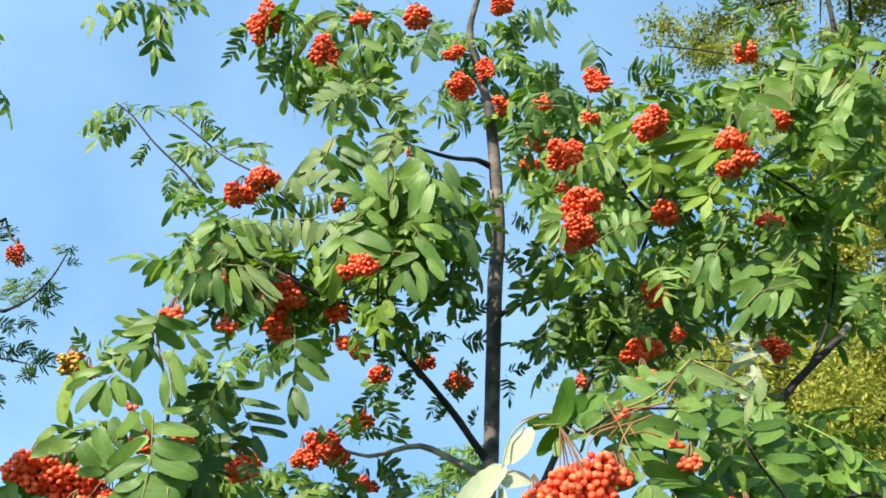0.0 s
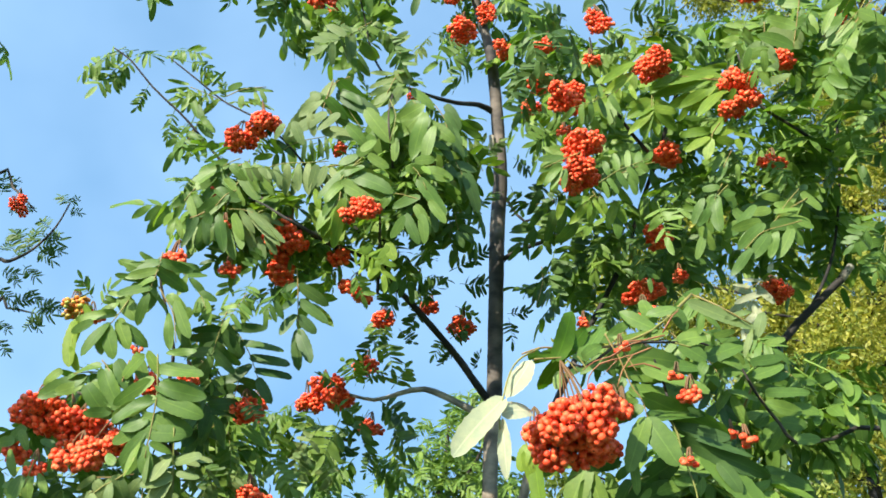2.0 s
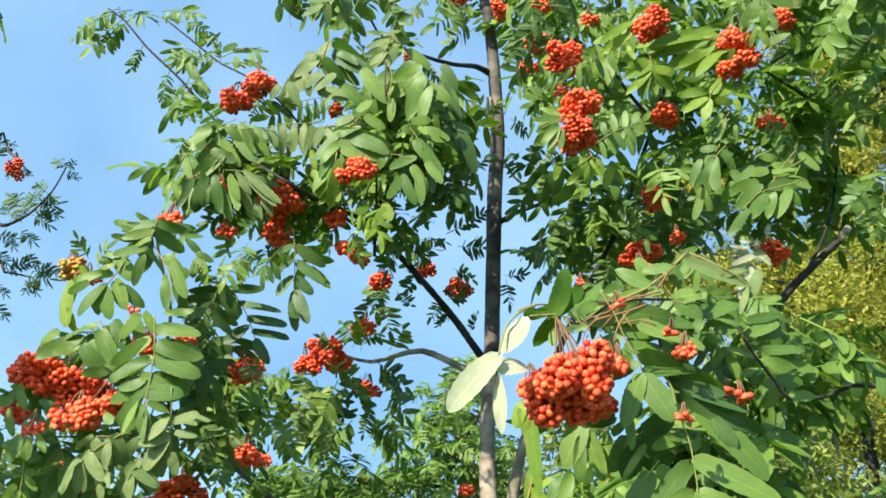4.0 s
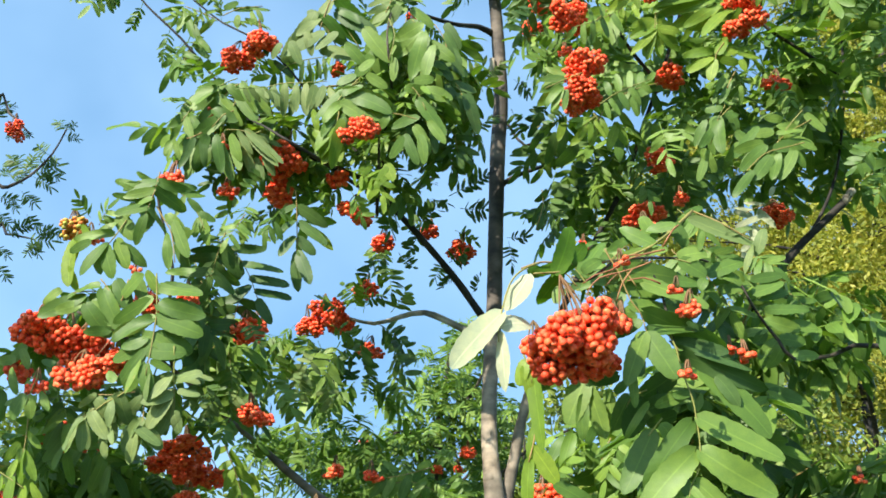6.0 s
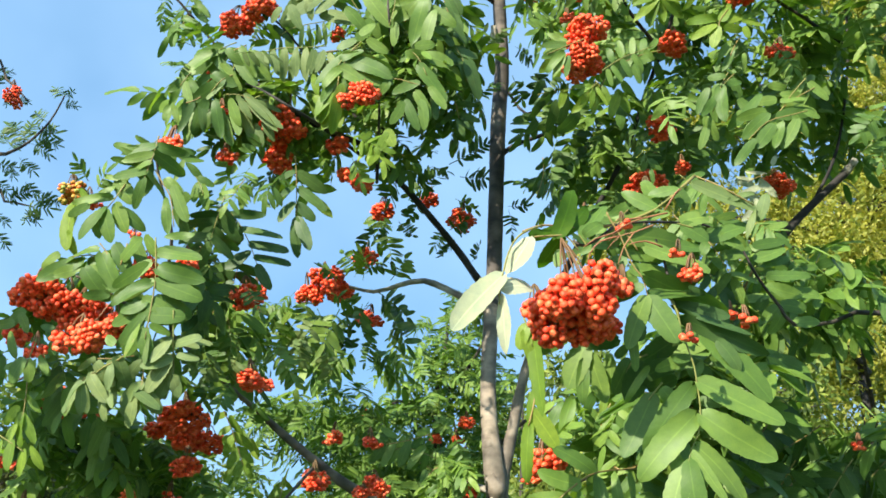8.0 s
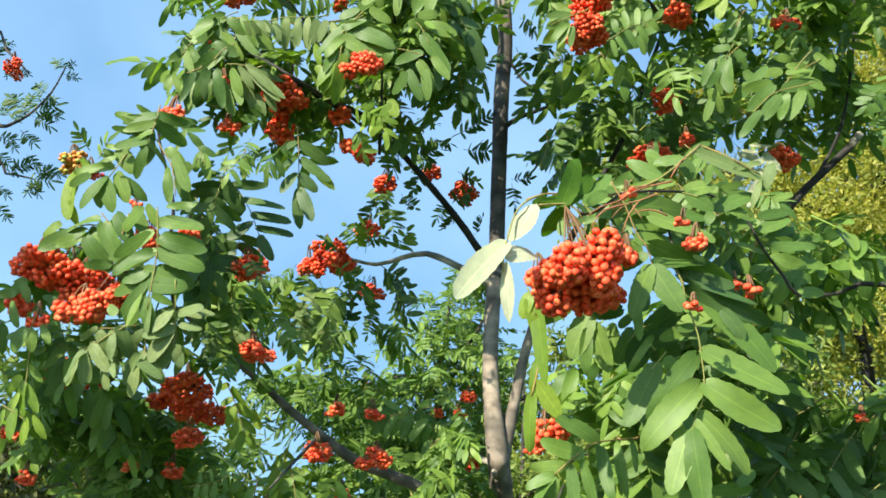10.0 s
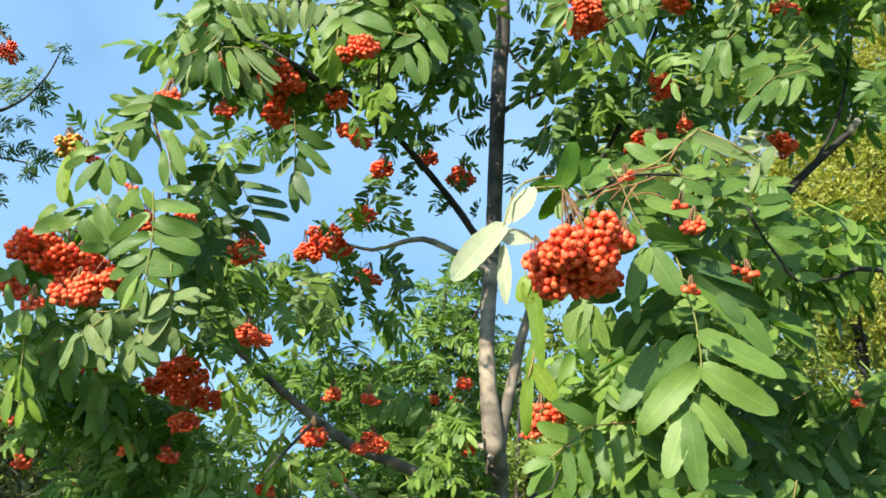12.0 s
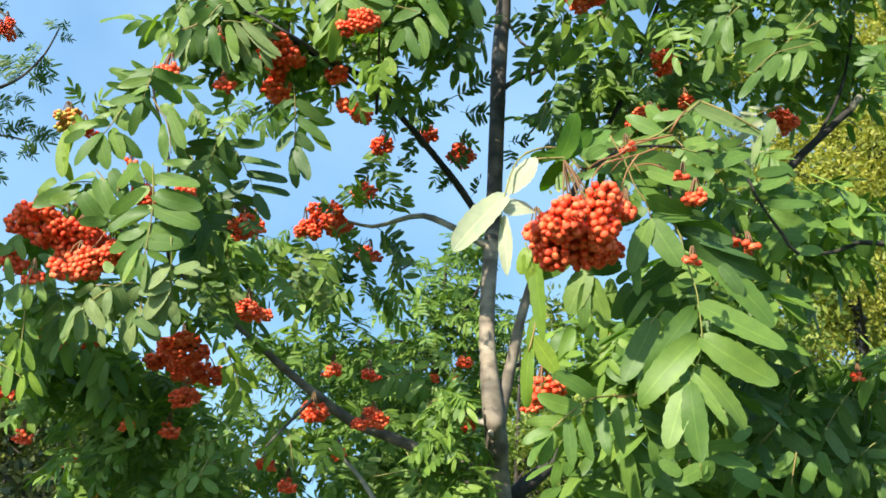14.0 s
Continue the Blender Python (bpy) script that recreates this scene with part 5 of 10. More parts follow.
leaf(rowan, (-0.383, 1.299, 2.430), (-0.392, 1.260, 2.331), (-0.22, -0.88, 0.41), "green", "fine")
leaf(rowan, (-0.345, 1.246, 2.367), (-0.377, 1.272, 2.319), (0.81, -0.57, -0.12), "green", "fine")
leaf(rowan, (-0.292, 1.265, 2.408), (-0.243, 1.264, 2.376), (0.75, -0.65, -0.07), "dark", "fine")
leaf(rowan, (-0.273, 1.339, 2.424), (-0.309, 1.374, 2.385), (-0.49, -0.71, -0.51), "green", "fine")
leaf(rowan, (-0.413, 1.292, 2.436), (-0.419, 1.277, 2.368), (0.05, -0.94, -0.34), "green", "fine")
leaf(rowan, (-0.407, 1.340, 2.443), (-0.430, 1.335, 2.396), (0.13, -0.92, 0.37), "green", "fine")
leaf(rowan, (-0.395, 1.372, 2.394), (-0.441, 1.369, 2.421), (0.45, -0.89, 0.01), "green", "fine")
leaf(rowan, (-0.281, 1.185, 2.266), (-0.213, 1.188, 2.285), (-0.04, -0.92, 0.40), "pale")

placed_leaf(rowan, [(-0.160, 1.250, 2.692), (-0.178, 1.250, 2.694), (-0.205, 1.250, 2.683)], [
    (-0.176, 1.250, 2.697, -0.221, 1.250, 2.680, 0.0188),
    (-0.203, 1.250, 2.687, -0.238, 1.250, 2.624, 0.0185),
    (-0.169, 1.250, 2.690, -0.190, 1.250, 2.663, 0.0144),
], (-0.12, -0.90, -0.50), "green")
placed_leaf(rowan, [(-0.122, 1.250, 2.657), (-0.130, 1.250, 2.643), (-0.134, 1.250, 2.622)], [
    (-0.130, 1.250, 2.645, -0.095, 1.250, 2.620, 0.0161),
    (-0.139, 1.250, 2.634, -0.162, 1.250, 2.597, 0.0166),
    (-0.121, 1.250, 2.628, -0.109, 1.250, 2.586, 0.0153),
    (-0.148, 1.250, 2.639, -0.175, 1.250, 2.628, 0.0106),
], (0.20, -0.90, -0.55), "green")
placed_leaf(rowan, [(-0.110, 1.250, 2.566), (-0.127, 1.250, 2.555), (-0.152, 1.250, 2.536)], [
    (-0.125, 1.250, 2.555, -0.180, 1.250, 2.521, 0.0131),
    (-0.160, 1.250, 2.540, -0.200, 1.250, 2.531, 0.0115),
    (-0.143, 1.250, 2.529, -0.155, 1.250, 2.480, 0.0117),
    (-0.138, 1.250, 2.525, -0.139, 1.250, 2.474, 0.0109),
    (-0.118, 1.250, 2.555, -0.072, 1.250, 2.531, 0.0121),
    (-0.157, 1.250, 2.555, -0.175, 1.250, 2.514, 0.0126),
    (-0.183, 1.250, 2.533, -0.190, 1.250, 2.501, 0.0095),
], (-0.12, -0.90, -0.50), "green")
placed_leaf(rowan, [(-0.083, 1.250, 2.544), (-0.073, 1.250, 2.523), (-0.062, 1.250, 2.496)], [
    (-0.082, 1.250, 2.540, -0.063, 1.250, 2.514, 0.0118),
    (-0.070, 1.250, 2.514, -0.053, 1.250, 2.472, 0.0148),
], (0.50, -0.80, -0.55), "dark")
placed_leaf(rowan, [(-0.470, 1.200, 2.677), (-0.478, 1.200, 2.669), (-0.486, 1.200, 2.662)], [
    (-0.480, 1.200, 2.667, -0.522, 1.200, 2.619, 0.0141),
    (-0.471, 1.200, 2.667, -0.461, 1.200, 2.617, 0.0058),
    (-0.464, 1.200, 2.677, -0.440, 1.200, 2.654, 0.0105),
], (0.10, -0.95, -0.20), "lit")
placed_leaf(rowan, [(-0.535, 1.200, 2.695), (-0.539, 1.200, 2.677), (-0.542, 1.200, 2.654)], [
    (-0.544, 1.200, 2.644, -0.546, 1.200, 2.610, 0.0128),
    (-0.543, 1.200, 2.674, -0.526, 1.200, 2.651, 0.0150),
    (-0.550, 1.200, 2.648, -0.565, 1.200, 2.631, 0.0087),
], (-0.20, -0.90, -0.45), "bright")
placed_leaf(rowan, [(-0.431, 1.200, 2.683), (-0.435, 1.200, 2.648), (-0.442, 1.200, 2.598)], [
    (-0.435, 1.200, 2.632, -0.420, 1.200, 2.588, 0.0108),
    (-0.444, 1.200, 2.592, -0.442, 1.200, 2.553, 0.0073),
    (-0.440, 1.200, 2.587, -0.430, 1.200, 2.566, 0.0068),
    (-0.429, 1.200, 2.671, -0.388, 1.200, 2.678, 0.0112),
    (-0.390, 1.200, 2.677, -0.368, 1.200, 2.655, 0.0087),
    (-0.444, 1.200, 2.651, -0.445, 1.200, 2.608, 0.0090),
    (-0.433, 1.200, 2.660, -0.419, 1.200, 2.635, 0.0075),
    (-0.425, 1.200, 2.637, -0.419, 1.200, 2.603, 0.0063),
], (-0.12, -0.90, -0.50), "green")
placed_leaf(rowan, [(0.239, 1.600, 3.044), (0.214, 1.600, 3.021), (0.189, 1.600, 3.005)], [
    (0.178, 1.600, 3.016, 0.188, 1.600, 2.950, 0.0140),
    (0.190, 1.600, 2.992, 0.194, 1.600, 2.941, 0.0119),
    (0.202, 1.600, 2.998, 0.207, 1.600, 2.935, 0.0130),
    (0.216, 1.600, 2.992, 0.228, 1.600, 2.926, 0.0109),
    (0.218, 1.600, 2.983, 0.242, 1.600, 2.950, 0.0073),
    (0.196, 1.600, 3.022, 0.203, 1.600, 3.001, 0.0151),
    (0.136, 1.600, 2.998, 0.147, 1.600, 2.962, 0.0128),
    (0.238, 1.600, 3.036, 0.219, 1.600, 2.998, 0.0142),
    (0.256, 1.600, 3.044, 0.268, 1.600, 3.007, 0.0154),
], (0.30, -0.85, -0.65), "dark")
placed_leaf(rowan, [(0.694, 1.280, 2.635), (0.663, 1.280, 2.595), (0.644, 1.280, 2.567)], [
    (0.661, 1.280, 2.601, 0.704, 1.280, 2.587, 0.0180),
    (0.648, 1.280, 2.578, 0.616, 1.280, 2.510, 0.0171),
    (0.659, 1.280, 2.567, 0.677, 1.280, 2.528, 0.0207),
    (0.692, 1.280, 2.673, 0.724, 1.280, 2.649, 0.0159),
    (0.641, 1.280, 2.601, 0.604, 1.280, 2.567, 0.0140),
    (0.640, 1.280, 2.523, 0.654, 1.280, 2.480, 0.0170),
], (-0.10, -0.95, -0.25), "green")

# leaves low in the middle, round the grey branch
placed_leaf(rowan, [(-0.303, 1.379, 1.823), (-0.288, 1.379, 1.792), (-0.272, 1.379, 1.749)], [
    (-0.295, 1.379, 1.816, -0.277, 1.379, 1.789, 0.0144),
    (-0.291, 1.379, 1.802, -0.309, 1.379, 1.792, 0.0114),
    (-0.288, 1.379, 1.792, -0.262, 1.379, 1.772, 0.0133),
    (-0.289, 1.379, 1.789, -0.301, 1.379, 1.763, 0.0128),
    (-0.282, 1.379, 1.774, -0.259, 1.379, 1.756, 0.0117),
    (-0.283, 1.379, 1.768, -0.295, 1.379, 1.746, 0.0126),
    (-0.276, 1.379, 1.756, -0.283, 1.379, 1.730, 0.0119),
    (-0.299, 1.379, 1.820, -0.315, 1.379, 1.814, 0.0097),
], (-0.15, -0.93, -0.20), "bright")
placed_leaf(rowan, [(-0.014, 1.499, 1.775), (-0.056, 1.499, 1.791), (-0.104, 1.499, 1.781)], [
    (-0.081, 1.499, 1.790, -0.103, 1.499, 1.770, 0.0126),
    (-0.068, 1.499, 1.791, -0.085, 1.499, 1.768, 0.0125),
    (-0.054, 1.499, 1.791, -0.067, 1.499, 1.765, 0.0134),
    (-0.041, 1.499, 1.786, -0.049, 1.499, 1.760, 0.0124),
    (-0.029, 1.499, 1.783, -0.032, 1.499, 1.757, 0.0115),
    (-0.072, 1.499, 1.791, -0.059, 1.499, 1.808, 0.0108),
    (-0.049, 1.499, 1.790, -0.038, 1.499, 1.808, 0.0108),
    (-0.089, 1.499, 1.788, -0.099, 1.499, 1.803, 0.0097),
], (0.10, -0.92, -0.40), "green")
placed_leaf(rowan, [(-0.043, 1.509, 1.773), (-0.010, 1.509, 1.755), (0.011, 1.509, 1.737)], [
    (-0.031, 1.509, 1.766, -0.040, 1.509, 1.747, 0.0090),
    (-0.019, 1.509, 1.760, -0.027, 1.509, 1.740, 0.0090),
    (-0.007, 1.509, 1.753, -0.014, 1.509, 1.732, 0.0089),
    (-0.022, 1.509, 1.762, -0.001, 1.509, 1.770, 0.0094),
    (-0.009, 1.509, 1.755, 0.016, 1.509, 1.757, 0.0092),
    (0.004, 1.509, 1.742, 0.003, 1.509, 1.722, 0.0086),
], (0.30, -0.85, -0.65), "dark")
placed_leaf(rowan, [(-0.230, 1.459, 1.745), (-0.242, 1.459, 1.709), (-0.250, 1.459, 1.666)], [
    (-0.233, 1.459, 1.737, -0.249, 1.459, 1.715, 0.0078),
    (-0.236, 1.459, 1.729, -0.223, 1.459, 1.708, 0.0080),
    (-0.238, 1.459, 1.721, -0.256, 1.459, 1.696, 0.0078),
    (-0.240, 1.459, 1.713, -0.227, 1.459, 1.687, 0.0089),
    (-0.244, 1.459, 1.701, -0.260, 1.459, 1.679, 0.0078),
    (-0.245, 1.459, 1.695, -0.232, 1.459, 1.669, 0.0080),
    (-0.231, 1.459, 1.741, -0.216, 1.459, 1.725, 0.0070),
    (-0.247, 1.459, 1.681, -0.252, 1.459, 1.656, 0.0080),
], (-0.10, -0.92, -0.15), "bright")
placed_leaf(rowan, [(-0.231, 1.479, 1.703), (-0.220, 1.479, 1.683), (-0.222, 1.479, 1.664)], [
    (-0.229, 1.479, 1.702, -0.211, 1.479, 1.683, 0.0097),
    (-0.224, 1.479, 1.691, -0.232, 1.479, 1.667, 0.0095),
    (-0.220, 1.479, 1.683, -0.208, 1.479, 1.662, 0.0096),
    (-0.226, 1.479, 1.697, -0.243, 1.479, 1.684, 0.0087),
], (0.10, -0.92, -0.25), "green")
placed_leaf(rowan, [(-0.357, 1.439, 1.689), (-0.326, 1.439, 1.694), (-0.296, 1.439, 1.707)], [
    (-0.345, 1.439, 1.692, -0.349, 1.439, 1.674, 0.0080),
    (-0.334, 1.439, 1.694, -0.337, 1.439, 1.671, 0.0080),
    (-0.322, 1.439, 1.696, -0.323, 1.439, 1.674, 0.0080),
    (-0.309, 1.439, 1.701, -0.308, 1.439, 1.682, 0.0080),
    (-0.342, 1.439, 1.694, -0.348, 1.439, 1.708, 0.0081),
    (-0.326, 1.439, 1.696, -0.331, 1.439, 1.713, 0.0080),
    (-0.312, 1.439, 1.700, -0.312, 1.439, 1.717, 0.0080),
    (-0.300, 1.439, 1.705, -0.284, 1.439, 1.699, 0.0077),
], (-0.10, -0.95, -0.15), "green")
placed_leaf(rowan, [(-0.098, 1.439, 1.648), (-0.051, 1.439, 1.656), (0.003, 1.439, 1.653)], [
    (-0.075, 1.439, 1.656, -0.054, 1.439, 1.650, 0.0086),
    (-0.063, 1.439, 1.657, -0.082, 1.439, 1.643, 0.0104),
    (-0.050, 1.439, 1.659, -0.030, 1.439, 1.648, 0.0094),
    (-0.037, 1.439, 1.657, -0.046, 1.439, 1.639, 0.0094),
    (-0.040, 1.439, 1.680, -0.034, 1.439, 1.660, 0.0126),
    (-0.013, 1.439, 1.665, -0.006, 1.439, 1.682, 0.0103),
    (-0.023, 1.439, 1.656, -0.011, 1.439, 1.642, 0.0093),
], (0.10, -0.93, -0.30), "green")

# sunlit leaves round the tall clusters
placed_leaf(rowan, [(0.198, 1.251, 2.328), (0.173, 1.251, 2.317), (0.144, 1.251, 2.303)], [
    (0.173, 1.251, 2.324, 0.143, 1.251, 2.336, 0.0095),
    (0.172, 1.251, 2.319, 0.136, 1.251, 2.319, 0.0113),
    (0.170, 1.251, 2.313, 0.136, 1.251, 2.298, 0.0122),
    (0.168, 1.251, 2.307, 0.140, 1.251, 2.278, 0.0127),
    (0.169, 1.251, 2.302, 0.153, 1.251, 2.270, 0.0109),
    (0.174, 1.251, 2.300, 0.169, 1.251, 2.269, 0.0091),
], (-0.20, -0.93, -0.15), "green")
placed_leaf(rowan, [(0.224, 1.271, 2.288), (0.254, 1.271, 2.309), (0.300, 1.271, 2.328)], [
    (0.239, 1.271, 2.301, 0.234, 1.271, 2.328, 0.0112),
    (0.252, 1.271, 2.309, 0.251, 1.271, 2.339, 0.0119),
    (0.268, 1.271, 2.314, 0.270, 1.271, 2.345, 0.0110),
    (0.283, 1.271, 2.320, 0.287, 1.271, 2.343, 0.0102),
    (0.293, 1.271, 2.324, 0.308, 1.271, 2.339, 0.0092),
    (0.238, 1.271, 2.296, 0.251, 1.271, 2.271, 0.0106),
    (0.252, 1.271, 2.305, 0.268, 1.271, 2.281, 0.0115),
    (0.268, 1.271, 2.313, 0.285, 1.271, 2.292, 0.0116),
    (0.285, 1.271, 2.320, 0.300, 1.271, 2.309, 0.0099),
    (0.231, 1.271, 2.290, 0.236, 1.271, 2.264, 0.0096),
], (0.05, -0.93, -0.20), "green")
placed_leaf(rowan, [(0.219, 1.281, 2.275), (0.206, 1.281, 2.264), (0.197, 1.281, 2.249)], [
    (0.211, 1.281, 2.270, 0.187, 1.281, 2.257, 0.0080),
    (0.209, 1.281, 2.264, 0.191, 1.281, 2.237, 0.0094),
    (0.211, 1.281, 2.262, 0.207, 1.281, 2.233, 0.0085),
    (0.216, 1.281, 2.266, 0.230, 1.281, 2.238, 0.0087),
    (0.206, 1.281, 2.270, 0.180, 1.281, 2.268, 0.0073),
], (-0.10, -0.93, -0.15), "bright")
placed_leaf(rowan, [(0.189, 1.271, 2.417), (0.216, 1.271, 2.425), (0.255, 1.271, 2.442)], [
    (0.207, 1.271, 2.423, 0.205, 1.271, 2.391, 0.0100),
    (0.221, 1.271, 2.427, 0.224, 1.271, 2.395, 0.0102),
    (0.235, 1.271, 2.433, 0.243, 1.271, 2.401, 0.0103),
    (0.251, 1.271, 2.441, 0.264, 1.271, 2.410, 0.0105),
    (0.221, 1.271, 2.429, 0.218, 1.271, 2.454, 0.0094),
    (0.237, 1.271, 2.437, 0.237, 1.271, 2.462, 0.0093),
    (0.196, 1.271, 2.417, 0.180, 1.271, 2.395, 0.0093),
], (0.00, -0.93, -0.20), "green")

# the clusters in the crown
cluster(rowan, (-0.287, 1.259, 2.691), "tall", 1.14, 83, True)
cluster(rowan, (-0.192, 1.267, 2.634), "tall", 1.06, 246, True)
cluster(rowan, (-0.223, 1.270, 2.215), "medium", 1.14, 297, True)
cluster(rowan, (-0.111, 1.195, 2.213), "wide", 0.90, 321, True)
cluster(rowan, (0.190, 1.297, 2.456), "medium", 1.02, 26, True)
cluster(rowan, (0.332, 1.297, 2.518), "large", 0.91, 284, True)
cluster(rowan, (0.453, 1.289, 2.480), "wide", 0.96, 12, True)
cluster(rowan, (0.453, 1.298, 2.441), "wide", 1.07, 302, True)
cluster(rowan, (0.203, 1.280, 2.359), "wide", 1.04, 250, True)
cluster(rowan, (0.199, 1.286, 2.316), "large", 0.97, 266, True)
cluster(rowan, (-0.247, 1.726, 2.108), "medium", 0.96, 144, True)
cluster(rowan, (-0.210, 1.698, 2.116), "medium", 1.10, 29, True)
cluster(rowan, (-0.186, 1.723, 2.104), "small", 1.21, 68, True)
cluster(rowan, (-0.131, 1.235, 2.679), "tiny", 1.22, 150)
cluster(rowan, (-0.038, 1.227, 2.672), "small", 1.11, 65)
cluster(rowan, (-0.268, 1.264, 2.400), "medium", 0.96, 99, True)
cluster(rowan, (-0.312, 1.314, 2.398), "medium", 1.02, 16, True)
cluster(rowan, (-0.153, 1.262, 2.347), "tiny", 0.91, 81)
cluster(rowan, (-0.151, 1.209, 2.213), "speck", 1.26, 213)
cluster(rowan, (-0.151, 1.305, 2.192), "tiny", 1.21, 215)
cluster(rowan, (-0.238, 1.310, 2.172), "small", 1.12, 302)
cluster(rowan, (-0.298, 1.262, 2.155), "tiny", 1.03, 174)
cluster(rowan, (-0.361, 1.212, 2.149), "tiny", 1.20, 268)
cluster(rowan, (-0.130, 1.334, 2.151), "small", 1.13, 352)
cluster(rowan, (0.126, 1.640, 3.067), "medium", 1.00, 7)
cluster(rowan, (0.025, 1.632, 2.931), "small", 1.07, 253)
cluster(rowan, (0.091, 1.674, 2.923), "long", 0.96, 275)
cluster(rowan, (0.038, 1.618, 2.837), "medium", 1.13, 238)
cluster(rowan, (0.115, 1.627, 2.794), "small", 1.03, 22)
cluster(rowan, (-0.049, 1.344, 2.491), "tiny", 0.81, 1)
cluster(rowan, (-0.320, 1.230, 2.259), "speck", 1.25, 61)
cluster(rowan, (-0.305, 1.240, 2.211), "speck", 1.18, 86)
cluster(rowan, (0.180, 1.403, 2.636), "small", 1.17, 259)
cluster(rowan, (0.162, 1.365, 2.533), "small", 1.06, 204)
cluster(rowan, (0.143, 1.404, 2.508), "small", 0.85, 197)
cluster(rowan, (0.260, 1.355, 2.647), "long", 0.96, 117)
cluster(rowan, (0.246, 1.386, 2.590), "tiny", 1.19, 5)
cluster(rowan, (0.194, 1.380, 2.449), "tiny", 0.86, 120)
cluster(rowan, (0.362, 1.416, 2.423), "small", 1.22, 257)
cluster(rowan, (0.528, 1.404, 2.400), "small", 0.94, 298)
cluster(rowan, (0.512, 1.337, 2.693), "small", 1.06, 48)
cluster(rowan, (0.656, 1.352, 2.645), "tiny", 1.26, 305)
cluster(rowan, (0.564, 1.380, 2.583), "small", 1.08, 227)
cluster(rowan, (0.340, 1.460, 2.296), "small", 1.16, 31)
cluster(rowan, (0.316, 1.487, 2.209), "wide", 1.01, 271)
cluster(rowan, (0.582, 1.626, 2.269), "wide", 0.93, 75)
cluster(rowan, (0.222, 1.515, 2.167), "tiny", 0.94, 237)
cluster(rowan, (0.363, 1.416, 2.206), "tiny", 0.89, 97)
cluster(rowan, (-0.108, 1.644, 2.228), "small", 1.03, 234)
cluster(rowan, (-0.028, 1.699, 2.271), "small", 0.91, 240)
cluster(rowan, (0.029, 1.674, 2.231), "medium", 0.92, 267)
cluster(rowan, (-0.141, 1.658, 2.147), "small", 1.03, 357)
cluster(rowan, (-0.138, 1.734, 2.057), "small", 1.02, 319)
cluster(rowan, (-0.302, 1.540, 2.048), "tiny", 1.26, 316)

# the spreading right side
leaf(rowan, (0.210, 1.391, 2.467), (0.133, 1.397, 2.492), (0.29, -0.82, -0.48))
leaf(rowan, (0.184, 1.322, 2.304), (0.138, 1.328, 2.277), (0.75, -0.66, 0.02), "dark")
leaf(rowan, (0.311, 1.336, 2.563), (0.259, 1.324, 2.543), (0.17, -0.96, -0.21))
leaf(rowan, (0.288, 1.394, 2.629), (0.227, 1.356, 2.552), (-0.12, -0.98, 0.14))
leaf(rowan, (0.181, 1.390, 2.455), (0.137, 1.350, 2.398), (0.16, -0.98, -0.15))
leaf(rowan, (0.273, 1.369, 2.486), (0.224, 1.331, 2.417), (-0.01, -0.95, 0.30))
leaf(rowan, (0.438, 1.326, 2.416), (0.395, 1.327, 2.450), (-0.25, -0.91, 0.34))
leaf(rowan, (0.470, 1.403, 2.442), (0.414, 1.407, 2.465), (-0.45, -0.74, -0.51))
leaf(rowan, (0.463, 1.388, 2.422), (0.403, 1.368, 2.364), (-0.68, -0.73, 0.09))
leaf(rowan, (0.461, 1.406, 2.444), (0.494, 1.411, 2.376), (0.15, -0.99, 0.02))
leaf(rowan, (0.431, 1.491, 2.330), (0.410, 1.516, 2.220), (-0.35, -0.91, -0.23))
leaf(rowan, (0.381, 1.456, 2.292), (0.391, 1.507, 2.188), (-0.41, -0.89, 0.22))
leaf(rowan, (0.566, 1.465, 2.389), (0.509, 1.446, 2.277), (-0.46, -0.79, -0.41), "green", "big")
leaf(rowan, (0.547, 1.378, 2.362), (0.588, 1.411, 2.280), (0.11, -0.96, -0.26), "green", "big")
leaf(rowan, (0.491, 1.469, 2.404), (0.420, 1.447, 2.358), (-0.09, -0.99, 0.05))
leaf(rowan, (0.512, 1.380, 2.396), (0.545, 1.366, 2.334), (-0.09, -0.88, 0.47))
leaf(rowan, (0.627, 1.491, 2.495), (0.579, 1.509, 2.421), (0.05, -1.00, 0.05))
leaf(rowan, (0.390, 1.416, 2.375), (0.366, 1.435, 2.297), (-0.77, -0.64, -0.04))
leaf(rowan, (0.519, 1.521, 2.302), (0.483, 1.566, 2.256), (0.18, -0.86, 0.47))
leaf(rowan, (0.270, 1.451, 2.827), (0.313, 1.428, 2.711), (0.46, -0.76, -0.47), "dark")
leaf(rowan, (0.303, 1.346, 2.664), (0.362, 1.313, 2.614), (-0.30, -0.55, -0.78), "dark")
leaf(rowan, (0.349, 1.344, 2.651), (0.396, 1.360, 2.588), (-0.09, -0.69, -0.72), "dark")
leaf(rowan, (0.273, 1.354, 2.635), (0.320, 1.309, 2.576), (0.27, -0.88, -0.39))
leaf(rowan, (0.387, 1.392, 2.651), (0.467, 1.397, 2.617), (-0.37, -0.82, 0.43))
leaf(rowan, (0.207, 1.355, 2.647), (0.154, 1.325, 2.662), (0.64, -0.76, -0.13), "dark")
leaf(rowan, (0.301, 1.316, 2.594), (0.249, 1.314, 2.556), (-0.27, -0.54, -0.80), "dark")
leaf(rowan, (0.420, 1.352, 2.586), (0.494, 1.382, 2.633), (0.08, -1.00, -0.05))
leaf(rowan, (0.205, 1.350, 2.620), (0.139, 1.305, 2.574), (-0.91, -0.03, -0.41), "dark")
leaf(rowan, (0.369, 1.450, 2.760), (0.462, 1.476, 2.752), (0.12, -0.92, -0.37))
